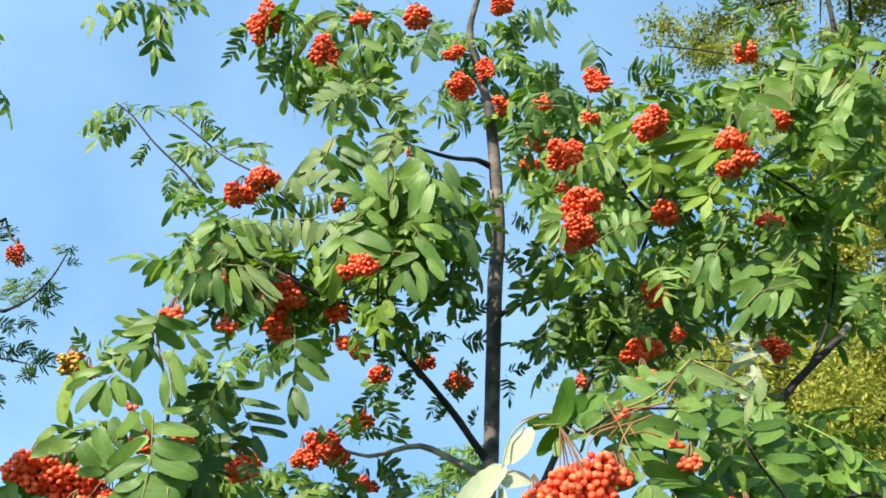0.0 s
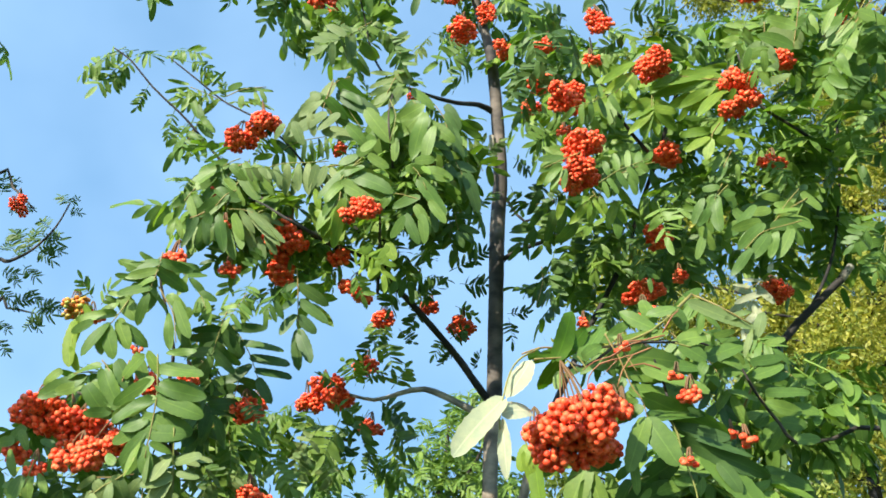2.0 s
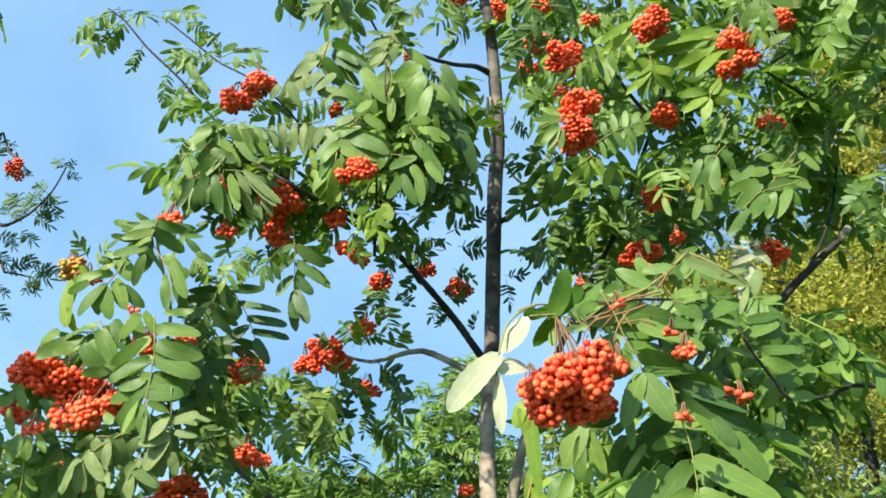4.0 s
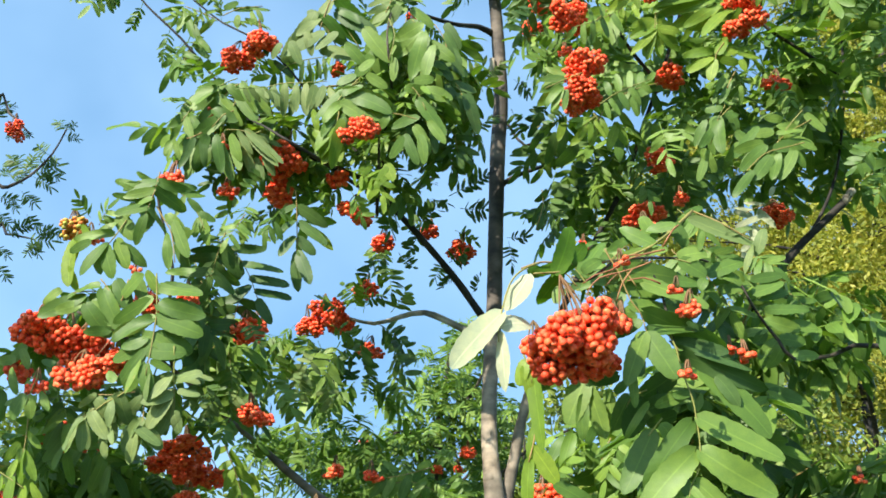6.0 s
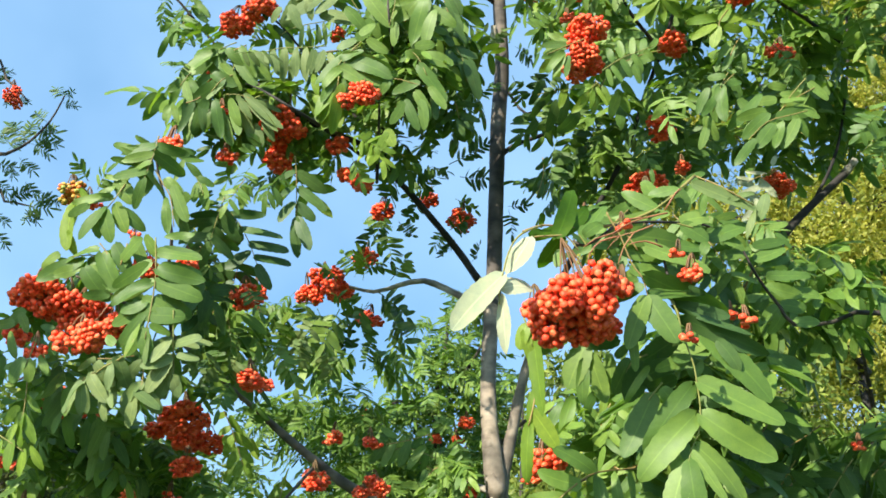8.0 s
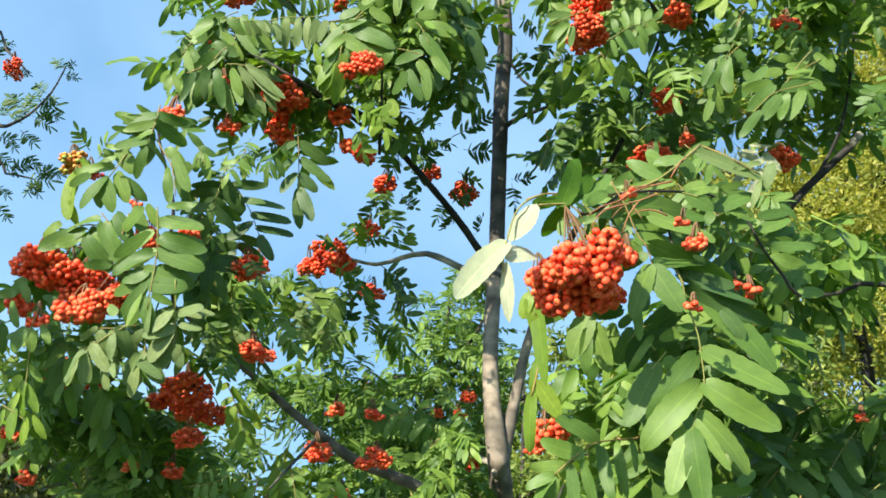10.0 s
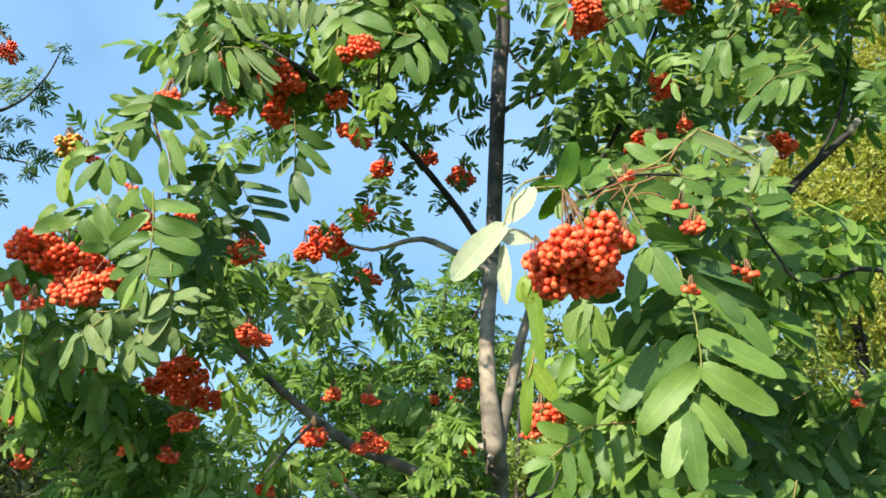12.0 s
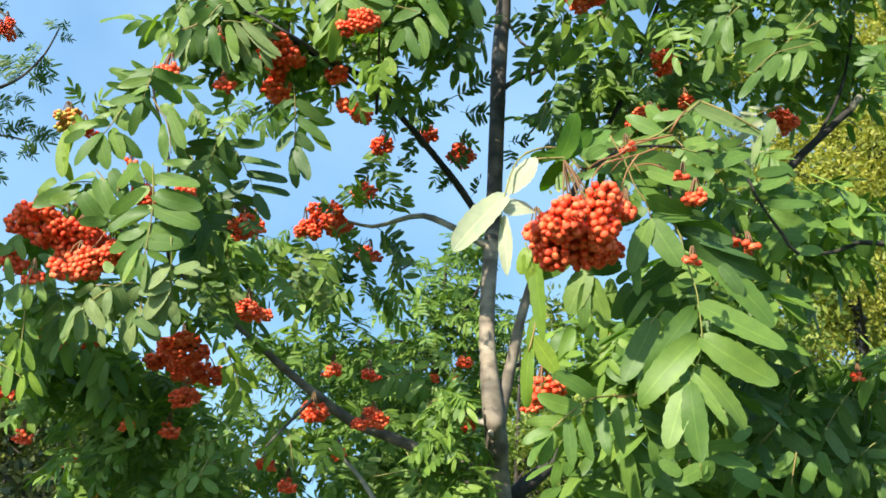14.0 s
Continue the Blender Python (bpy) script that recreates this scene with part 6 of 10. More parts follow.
placed_leaf(rowan, [(0.521, 1.159, 2.591), (0.524, 1.167, 2.554), (0.515, 1.179, 2.501), (0.506, 1.187, 2.461)], [
    (0.471, 1.168, 2.549, 0.517, 1.167, 2.568, 0.0114),
    (0.525, 1.173, 2.527, 0.489, 1.179, 2.543, 0.0168),
    (0.513, 1.180, 2.494, 0.473, 1.182, 2.514, 0.0192),
    (0.506, 1.186, 2.463, 0.459, 1.170, 2.479, 0.0207),
    (0.505, 1.167, 2.553, 0.533, 1.164, 2.547, 0.0123),
    (0.444, 1.187, 2.462, 0.438, 1.204, 2.438, 0.0126),
    (0.463, 1.188, 2.458, 0.466, 1.195, 2.430, 0.0118),
], (-0.48, -0.87, -0.08), "green")
leaf(rowan, (0.555, 1.585, 2.160), (0.511, 1.624, 2.098), (-0.06, -0.74, 0.67))
leaf(rowan, (0.508, 1.536, 2.121), (0.543, 1.530, 2.047), (-0.20, -0.96, -0.19))
leaf(rowan, (0.534, 1.475, 2.135), (0.484, 1.474, 2.071), (-0.33, -0.59, -0.74), "dark")
leaf(rowan, (0.479, 1.498, 2.126), (0.471, 1.548, 2.063), (-0.35, -0.75, 0.56))
leaf(rowan, (0.574, 1.544, 2.115), (0.524, 1.532, 2.040), (0.05, -0.88, -0.48), "dark")
leaf(rowan, (0.487, 1.280, 2.600), (0.457, 1.314, 2.529), (-0.41, -0.81, -0.41))
leaf(rowan, (0.459, 1.250, 2.522), (0.460, 1.232, 2.427), (-0.66, -0.72, -0.22))
leaf(rowan, (0.635, 1.184, 2.526), (0.647, 1.209, 2.440), (-0.31, -0.92, 0.23))
leaf(rowan, (0.598, 1.192, 2.490), (0.527, 1.243, 2.402), (-0.75, -0.63, 0.20))
leaf(rowan, (0.657, 1.266, 2.567), (0.590, 1.282, 2.437), (0.06, -0.96, 0.29))
leaf(rowan, (0.634, 1.158, 2.547), (0.557, 1.125, 2.503), (-0.47, -0.75, -0.47))
leaf(rowan, (0.650, 1.248, 2.655), (0.581, 1.227, 2.635), (-0.47, -0.81, 0.35))
leaf(rowan, (0.475, 1.172, 2.658), (0.447, 1.184, 2.583), (-0.25, -0.88, -0.40))
leaf(rowan, (0.509, 1.171, 2.645), (0.545, 1.171, 2.584), (-0.25, -0.78, -0.57))
leaf(rowan, (0.613, 1.199, 2.648), (0.665, 1.207, 2.592), (-0.55, -0.78, 0.29))
leaf(rowan, (0.585, 1.222, 2.198), (0.542, 1.222, 2.149), (-0.47, -0.88, -0.05))
leaf(rowan, (0.606, 1.250, 2.177), (0.575, 1.242, 2.120), (0.05, -1.00, 0.03))
leaf(rowan, (0.587, 1.252, 2.601), (0.544, 1.267, 2.542), (-0.67, -0.72, -0.19))
leaf(rowan, (0.688, 1.320, 2.443), (0.622, 1.312, 2.405), (-0.65, -0.76, 0.05))
leaf(rowan, (0.619, 1.196, 2.423), (0.573, 1.214, 2.372), (0.26, -0.81, -0.53), "dark")
leaf(rowan, (0.583, 1.244, 2.699), (0.544, 1.284, 2.683), (-0.19, -0.98, -0.05))
leaf(rowan, (0.466, 1.231, 2.675), (0.444, 1.194, 2.717), (-0.08, -1.00, 0.06))
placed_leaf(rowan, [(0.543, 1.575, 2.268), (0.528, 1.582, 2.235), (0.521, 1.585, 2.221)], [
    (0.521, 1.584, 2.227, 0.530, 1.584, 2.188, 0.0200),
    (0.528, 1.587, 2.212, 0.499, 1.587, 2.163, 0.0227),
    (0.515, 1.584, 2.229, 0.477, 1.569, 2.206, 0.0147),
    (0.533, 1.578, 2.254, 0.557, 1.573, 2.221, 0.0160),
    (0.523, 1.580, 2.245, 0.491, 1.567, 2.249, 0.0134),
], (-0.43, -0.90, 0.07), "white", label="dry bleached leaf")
placed_leaf(rowan, [(0.231, 1.378, 2.333), (0.240, 1.380, 2.320)], [
    (0.241, 1.380, 2.324, 0.250, 1.375, 2.290, 0.0134),
    (0.235, 1.380, 2.323, 0.226, 1.391, 2.291, 0.0119),
], (-0.35, -0.94, 0.02), "bright")
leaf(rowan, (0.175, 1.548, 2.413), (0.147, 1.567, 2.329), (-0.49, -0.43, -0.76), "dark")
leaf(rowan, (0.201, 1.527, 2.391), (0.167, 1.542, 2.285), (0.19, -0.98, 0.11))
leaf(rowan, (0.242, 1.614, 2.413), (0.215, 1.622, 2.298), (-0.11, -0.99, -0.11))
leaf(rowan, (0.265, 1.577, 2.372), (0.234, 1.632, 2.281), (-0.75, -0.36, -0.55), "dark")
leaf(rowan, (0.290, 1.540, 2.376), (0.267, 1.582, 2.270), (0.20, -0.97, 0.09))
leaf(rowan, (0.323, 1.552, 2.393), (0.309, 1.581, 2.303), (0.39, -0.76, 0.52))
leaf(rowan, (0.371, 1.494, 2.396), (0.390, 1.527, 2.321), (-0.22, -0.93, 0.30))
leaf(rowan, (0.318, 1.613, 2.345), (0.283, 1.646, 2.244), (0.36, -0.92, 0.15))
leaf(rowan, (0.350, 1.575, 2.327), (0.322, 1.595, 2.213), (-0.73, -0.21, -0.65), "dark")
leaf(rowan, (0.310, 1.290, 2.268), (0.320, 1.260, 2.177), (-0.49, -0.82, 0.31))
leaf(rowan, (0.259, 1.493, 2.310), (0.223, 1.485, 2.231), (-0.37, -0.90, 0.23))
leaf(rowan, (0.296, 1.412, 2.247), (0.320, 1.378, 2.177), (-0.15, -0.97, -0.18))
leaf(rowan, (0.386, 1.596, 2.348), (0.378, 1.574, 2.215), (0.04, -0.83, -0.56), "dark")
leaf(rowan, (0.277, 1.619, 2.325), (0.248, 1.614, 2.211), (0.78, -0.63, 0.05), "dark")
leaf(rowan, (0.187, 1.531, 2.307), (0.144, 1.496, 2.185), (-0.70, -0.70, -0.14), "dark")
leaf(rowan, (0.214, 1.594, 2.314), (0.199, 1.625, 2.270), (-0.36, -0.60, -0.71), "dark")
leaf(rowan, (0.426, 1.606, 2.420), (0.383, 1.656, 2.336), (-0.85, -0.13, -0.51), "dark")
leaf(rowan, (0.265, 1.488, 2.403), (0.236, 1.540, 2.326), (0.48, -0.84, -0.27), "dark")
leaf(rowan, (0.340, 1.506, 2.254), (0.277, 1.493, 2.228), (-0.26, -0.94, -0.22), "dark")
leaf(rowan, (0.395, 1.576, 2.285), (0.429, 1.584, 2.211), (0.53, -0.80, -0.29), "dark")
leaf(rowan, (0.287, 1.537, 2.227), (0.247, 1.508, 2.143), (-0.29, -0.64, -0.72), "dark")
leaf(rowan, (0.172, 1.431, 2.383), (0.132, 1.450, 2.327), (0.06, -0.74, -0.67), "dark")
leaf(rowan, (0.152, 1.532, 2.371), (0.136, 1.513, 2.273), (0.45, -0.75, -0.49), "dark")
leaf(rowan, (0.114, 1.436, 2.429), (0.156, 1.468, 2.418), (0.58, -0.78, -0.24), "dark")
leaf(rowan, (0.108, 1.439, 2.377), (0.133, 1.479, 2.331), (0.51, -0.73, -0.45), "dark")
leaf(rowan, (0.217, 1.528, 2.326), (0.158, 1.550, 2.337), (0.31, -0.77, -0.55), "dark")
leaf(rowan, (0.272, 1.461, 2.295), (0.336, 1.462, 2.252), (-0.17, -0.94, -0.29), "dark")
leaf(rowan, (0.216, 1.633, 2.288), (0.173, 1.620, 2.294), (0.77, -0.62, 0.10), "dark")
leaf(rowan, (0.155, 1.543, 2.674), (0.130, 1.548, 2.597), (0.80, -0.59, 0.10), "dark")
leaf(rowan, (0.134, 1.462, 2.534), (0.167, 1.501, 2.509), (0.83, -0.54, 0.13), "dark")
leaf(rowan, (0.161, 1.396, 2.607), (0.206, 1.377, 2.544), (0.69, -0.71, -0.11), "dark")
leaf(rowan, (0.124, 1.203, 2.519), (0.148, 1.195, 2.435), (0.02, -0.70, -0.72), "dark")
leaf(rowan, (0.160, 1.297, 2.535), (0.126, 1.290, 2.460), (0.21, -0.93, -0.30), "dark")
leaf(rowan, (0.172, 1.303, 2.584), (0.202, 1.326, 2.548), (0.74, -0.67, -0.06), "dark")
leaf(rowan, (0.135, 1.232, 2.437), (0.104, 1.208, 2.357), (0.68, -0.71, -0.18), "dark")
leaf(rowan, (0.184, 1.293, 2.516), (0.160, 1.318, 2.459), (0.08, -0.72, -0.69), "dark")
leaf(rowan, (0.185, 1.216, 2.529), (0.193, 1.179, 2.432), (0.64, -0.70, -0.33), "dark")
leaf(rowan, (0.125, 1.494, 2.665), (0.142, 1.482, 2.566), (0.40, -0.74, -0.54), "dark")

# single leaves that stand out of the crown
placed_leaf(rowan, [(0.496, 1.331, 2.508), (0.456, 1.331, 2.513), (0.400, 1.331, 2.503), (0.362, 1.331, 2.485)], [
    (0.454, 1.331, 2.535, 0.386, 1.331, 2.519, 0.0138),
    (0.431, 1.331, 2.515, 0.338, 1.331, 2.498, 0.0146),
    (0.463, 1.331, 2.508, 0.407, 1.331, 2.515, 0.0174),
    (0.455, 1.331, 2.491, 0.401, 1.331, 2.480, 0.0188),
    (0.440, 1.331, 2.476, 0.389, 1.331, 2.453, 0.0168),
    (0.411, 1.331, 2.502, 0.342, 1.331, 2.481, 0.0154),
    (0.400, 1.331, 2.487, 0.348, 1.331, 2.453, 0.0150),
    (0.393, 1.331, 2.469, 0.369, 1.331, 2.436, 0.0121),
    (0.472, 1.331, 2.497, 0.445, 1.331, 2.460, 0.0145),
], (-0.15, -0.93, -0.20), "bright")
placed_leaf(rowan, [(0.336, 1.331, 2.492), (0.332, 1.331, 2.474), (0.330, 1.331, 2.457)], [
    (0.329, 1.331, 2.471, 0.293, 1.331, 2.438, 0.0166),
    (0.328, 1.331, 2.460, 0.305, 1.331, 2.409, 0.0153),
    (0.332, 1.331, 2.455, 0.333, 1.331, 2.409, 0.0137),
    (0.333, 1.331, 2.460, 0.358, 1.331, 2.425, 0.0158),
    (0.334, 1.331, 2.468, 0.368, 1.331, 2.453, 0.0154),
    (0.325, 1.331, 2.471, 0.291, 1.331, 2.460, 0.0128),
], (-0.15, -0.93, -0.20), "bright")
placed_leaf(rowan, [(0.319, 1.331, 2.553), (0.284, 1.331, 2.520), (0.254, 1.331, 2.488), (0.230, 1.331, 2.461)], [
    (0.301, 1.331, 2.549, 0.272, 1.331, 2.503, 0.0156),
    (0.304, 1.331, 2.537, 0.301, 1.331, 2.495, 0.0144),
    (0.277, 1.331, 2.520, 0.243, 1.331, 2.507, 0.0129),
    (0.271, 1.331, 2.509, 0.276, 1.331, 2.468, 0.0161),
    (0.257, 1.331, 2.493, 0.220, 1.331, 2.480, 0.0129),
    (0.250, 1.331, 2.482, 0.255, 1.331, 2.431, 0.0185),
    (0.235, 1.331, 2.472, 0.213, 1.331, 2.438, 0.0140),
    (0.272, 1.331, 2.488, 0.304, 1.331, 2.463, 0.0143),
    (0.294, 1.331, 2.531, 0.267, 1.331, 2.533, 0.0122),
], (-0.15, -0.93, -0.20), "bright")
placed_leaf(rowan, [(0.193, 1.331, 2.373), (0.180, 1.331, 2.363), (0.170, 1.331, 2.348)], [
    (0.181, 1.331, 2.369, 0.145, 1.331, 2.353, 0.0194),
    (0.171, 1.331, 2.353, 0.141, 1.331, 2.321, 0.0174),
    (0.175, 1.331, 2.348, 0.163, 1.331, 2.306, 0.0153),
    (0.181, 1.331, 2.348, 0.182, 1.331, 2.310, 0.0104),
    (0.185, 1.331, 2.383, 0.159, 1.331, 2.382, 0.0110),
], (-0.15, -0.93, -0.20), "bright")
placed_leaf(rowan, [(0.323, 1.331, 2.357), (0.296, 1.331, 2.350), (0.269, 1.331, 2.338)], [
    (0.308, 1.331, 2.362, 0.256, 1.331, 2.368, 0.0219),
    (0.310, 1.331, 2.346, 0.262, 1.331, 2.337, 0.0201),
    (0.288, 1.331, 2.353, 0.244, 1.331, 2.326, 0.0157),
    (0.278, 1.331, 2.343, 0.252, 1.331, 2.305, 0.0154),
    (0.282, 1.331, 2.333, 0.294, 1.331, 2.305, 0.0146),
    (0.256, 1.331, 2.343, 0.231, 1.331, 2.321, 0.0132),
    (0.301, 1.331, 2.385, 0.262, 1.331, 2.382, 0.0127),
], (-0.15, -0.93, -0.20), "green")
placed_leaf(rowan, [(0.237, 1.331, 2.308), (0.231, 1.331, 2.296), (0.222, 1.331, 2.280)], [
    (0.223, 1.331, 2.299, 0.193, 1.331, 2.253, 0.0154),
    (0.228, 1.331, 2.294, 0.215, 1.331, 2.253, 0.0137),
    (0.180, 1.331, 2.300, 0.168, 1.331, 2.262, 0.0137),
    (0.256, 1.331, 2.284, 0.239, 1.331, 2.248, 0.0153),
    (0.253, 1.331, 2.289, 0.273, 1.331, 2.257, 0.0154),
    (0.214, 1.331, 2.294, 0.204, 1.331, 2.270, 0.0097),
], (-0.15, -0.93, -0.20), "bright")
placed_leaf(rowan, [(0.425, 1.311, 2.415), (0.411, 1.311, 2.395), (0.409, 1.311, 2.380)], [
    (0.407, 1.311, 2.400, 0.362, 1.311, 2.398, 0.0159),
    (0.405, 1.311, 2.388, 0.366, 1.311, 2.370, 0.0139),
    (0.407, 1.311, 2.385, 0.396, 1.311, 2.352, 0.0166),
    (0.414, 1.311, 2.395, 0.428, 1.311, 2.428, 0.0174),
    (0.422, 1.311, 2.395, 0.449, 1.311, 2.412, 0.0162),
    (0.417, 1.311, 2.385, 0.444, 1.311, 2.378, 0.0134),
    (0.445, 1.311, 2.400, 0.480, 1.311, 2.412, 0.0140),
    (0.444, 1.311, 2.395, 0.478, 1.311, 2.387, 0.0076),
    (0.447, 1.311, 2.385, 0.451, 1.311, 2.366, 0.0130),
], (-0.15, -0.93, -0.20), "bright")
placed_leaf(rowan, [(0.447, 1.331, 2.382), (0.437, 1.331, 2.367), (0.427, 1.331, 2.347)], [
    (0.430, 1.331, 2.372, 0.408, 1.331, 2.344, 0.0105),
    (0.432, 1.331, 2.357, 0.417, 1.331, 2.324, 0.0120),
    (0.448, 1.331, 2.351, 0.449, 1.331, 2.322, 0.0089),
    (0.421, 1.331, 2.380, 0.394, 1.331, 2.372, 0.0117),
], (-0.15, -0.93, -0.20), "green")
placed_leaf(rowan, [(0.516, 1.301, 2.597), (0.513, 1.301, 2.574), (0.508, 1.301, 2.554)], [
    (0.538, 1.301, 2.603, 0.581, 1.301, 2.571, 0.0226),
    (0.523, 1.301, 2.581, 0.570, 1.301, 2.549, 0.0269),
    (0.505, 1.301, 2.559, 0.469, 1.301, 2.511, 0.0261),
    (0.509, 1.301, 2.557, 0.519, 1.301, 2.506, 0.0220),
    (0.541, 1.301, 2.497, 0.498, 1.301, 2.476, 0.0139),
    (0.497, 1.301, 2.508, 0.479, 1.301, 2.489, 0.0111),
], (-0.15, -0.93, -0.20), "pale")
placed_leaf(rowan, [(0.519, 1.301, 2.239), (0.494, 1.301, 2.232), (0.459, 1.301, 2.221), (0.431, 1.301, 2.194)], [
    (0.503, 1.301, 2.226, 0.481, 1.301, 2.182, 0.0181),
    (0.480, 1.301, 2.221, 0.465, 1.301, 2.182, 0.0165),
    (0.468, 1.301, 2.217, 0.440, 1.301, 2.183, 0.0196),
    (0.463, 1.301, 2.234, 0.422, 1.301, 2.201, 0.0181),
    (0.498, 1.301, 2.230, 0.520, 1.301, 2.204, 0.0139),
    (0.459, 1.301, 2.239, 0.418, 1.301, 2.229, 0.0168),
    (0.439, 1.301, 2.194, 0.408, 1.301, 2.156, 0.0133),
    (0.513, 1.301, 2.239, 0.536, 1.301, 2.228, 0.0123),
], (-0.15, -0.93, -0.20), "green")
placed_leaf(rowan, [(0.542, 1.321, 2.287), (0.509, 1.321, 2.268), (0.486, 1.321, 2.249)], [
    (0.491, 1.321, 2.276, 0.529, 1.321, 2.268, 0.0157),
    (0.492, 1.321, 2.259, 0.542, 1.321, 2.247, 0.0207),
    (0.500, 1.321, 2.287, 0.475, 1.321, 2.292, 0.0133),
    (0.535, 1.321, 2.296, 0.560, 1.321, 2.268, 0.0168),
    (0.484, 1.321, 2.268, 0.454, 1.321, 2.264, 0.0147),
], (-0.15, -0.93, -0.20), "green")
placed_leaf(rowan, [(0.433, 1.341, 2.322), (0.419, 1.341, 2.308), (0.405, 1.341, 2.288)], [
    (0.410, 1.341, 2.304, 0.397, 1.341, 2.247, 0.0291),
    (0.428, 1.341, 2.313, 0.445, 1.341, 2.283, 0.0167),
    (0.436, 1.341, 2.279, 0.461, 1.341, 2.245, 0.0184),
    (0.392, 1.341, 2.298, 0.370, 1.341, 2.260, 0.0145),
    (0.383, 1.341, 2.250, 0.396, 1.341, 2.219, 0.0181),
    (0.385, 1.341, 2.236, 0.375, 1.341, 2.200, 0.0137),
    (0.438, 1.341, 2.260, 0.422, 1.341, 2.231, 0.0145),
], (-0.15, -0.93, -0.20), "green")
placed_leaf(rowan, [(0.723, 1.321, 2.645), (0.689, 1.321, 2.611), (0.664, 1.321, 2.554)], [
    (0.707, 1.321, 2.648, 0.668, 1.321, 2.609, 0.0145),
    (0.688, 1.321, 2.599, 0.648, 1.321, 2.519, 0.0167),
    (0.655, 1.321, 2.579, 0.619, 1.321, 2.541, 0.0136),
    (0.718, 1.321, 2.611, 0.690, 1.321, 2.552, 0.0152),
    (0.667, 1.321, 2.543, 0.675, 1.321, 2.494, 0.0153),
    (0.654, 1.321, 2.623, 0.625, 1.321, 2.588, 0.0128),
    (0.698, 1.321, 2.543, 0.699, 1.321, 2.488, 0.0168),
], (-0.15, -0.93, -0.20), "green")
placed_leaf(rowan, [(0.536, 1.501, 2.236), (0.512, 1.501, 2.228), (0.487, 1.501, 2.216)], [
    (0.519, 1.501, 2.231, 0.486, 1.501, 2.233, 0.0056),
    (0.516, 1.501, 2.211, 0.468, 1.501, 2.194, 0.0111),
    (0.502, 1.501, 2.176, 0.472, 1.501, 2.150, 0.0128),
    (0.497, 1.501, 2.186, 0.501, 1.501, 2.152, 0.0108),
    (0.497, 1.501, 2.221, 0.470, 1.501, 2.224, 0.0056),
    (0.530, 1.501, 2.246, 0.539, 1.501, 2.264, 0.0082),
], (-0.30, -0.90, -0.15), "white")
placed_leaf(rowan, [(0.201, 1.421, 2.342), (0.179, 1.421, 2.342), (0.146, 1.421, 2.332)], [
    (0.156, 1.421, 2.358, 0.135, 1.421, 2.317, 0.0170),
    (0.169, 1.421, 2.342, 0.149, 1.421, 2.301, 0.0197),
    (0.155, 1.421, 2.322, 0.131, 1.421, 2.286, 0.0166),
    (0.177, 1.421, 2.321, 0.161, 1.421, 2.271, 0.0215),
    (0.192, 1.421, 2.332, 0.189, 1.421, 2.281, 0.0239),
    (0.144, 1.421, 2.286, 0.130, 1.421, 2.262, 0.0148),
    (0.208, 1.421, 2.301, 0.187, 1.421, 2.261, 0.0263),
], (0.60, -0.70, -0.65), "dark")
placed_leaf(rowan, [(0.150, 1.421, 2.223), (0.150, 1.421, 2.194), (0.138, 1.421, 2.156)], [
    (0.151, 1.421, 2.199, 0.132, 1.421, 2.166, 0.0141),
    (0.146, 1.421, 2.184, 0.147, 1.421, 2.156, 0.0132),
    (0.137, 1.421, 2.170, 0.129, 1.421, 2.147, 0.0096),
    (0.159, 1.421, 2.222, 0.144, 1.421, 2.199, 0.0140),
], (0.60, -0.70, -0.65), "dark")
placed_leaf(rowan, [(-0.118, 1.230, 2.357), (-0.135, 1.224, 2.382), (-0.152, 1.218, 2.410)], [
    (-0.154, 1.218, 2.412, -0.099, 1.208, 2.370, 0.0257),
    (-0.152, 1.217, 2.415, -0.117, 1.202, 2.392, 0.0146),
], (-0.22, -0.98, -0.02), "dark")
placed_leaf(rowan, [(-0.149, 1.221, 2.351), (-0.162, 1.215, 2.376), (-0.171, 1.211, 2.394)], [
    (-0.170, 1.212, 2.390, -0.139, 1.229, 2.360, 0.0195),
    (-0.182, 1.209, 2.404, -0.215, 1.218, 2.347, 0.0245),
    (-0.198, 1.215, 2.378, -0.232, 1.227, 2.340, 0.0225),
    (-0.174, 1.221, 2.351, -0.114, 1.215, 2.332, 0.0215),
    (-0.163, 1.213, 2.385, -0.194, 1.208, 2.409, 0.0160),
], (-0.20, -0.98, -0.02), "pale")
placed_leaf(rowan, [(-0.058, 1.242, 2.394), (-0.052, 1.237, 2.420), (-0.050, 1.233, 2.438)], [
    (-0.054, 1.235, 2.429, -0.109, 1.240, 2.410, 0.0235),
    (-0.057, 1.233, 2.438, -0.102, 1.233, 2.443, 0.0172),
    (-0.041, 1.238, 2.411, -0.069, 1.240, 2.361, 0.0221),
    (-0.047, 1.235, 2.427, -0.012, 1.235, 2.404, 0.0169),
], (-0.24, -0.97, -0.03), "green")
placed_leaf(rowan, [(-0.045, 1.220, 2.399), (-0.032, 1.224, 2.382), (-0.020, 1.231, 2.348)], [
    (-0.032, 1.224, 2.382, -0.067, 1.228, 2.340, 0.0221),
    (-0.024, 1.226, 2.374, -0.048, 1.229, 2.305, 0.0247),
    (-0.020, 1.231, 2.348, -0.032, 1.236, 2.306, 0.0176),
    (-0.069, 1.224, 2.382, -0.109, 1.213, 2.335, 0.0232),
    (-0.108, 1.228, 2.365, -0.074, 1.237, 2.310, 0.0262),
    (-0.020, 1.228, 2.365, 0.013, 1.220, 2.332, 0.0174),
], (-0.25, -0.97, -0.04), "green")
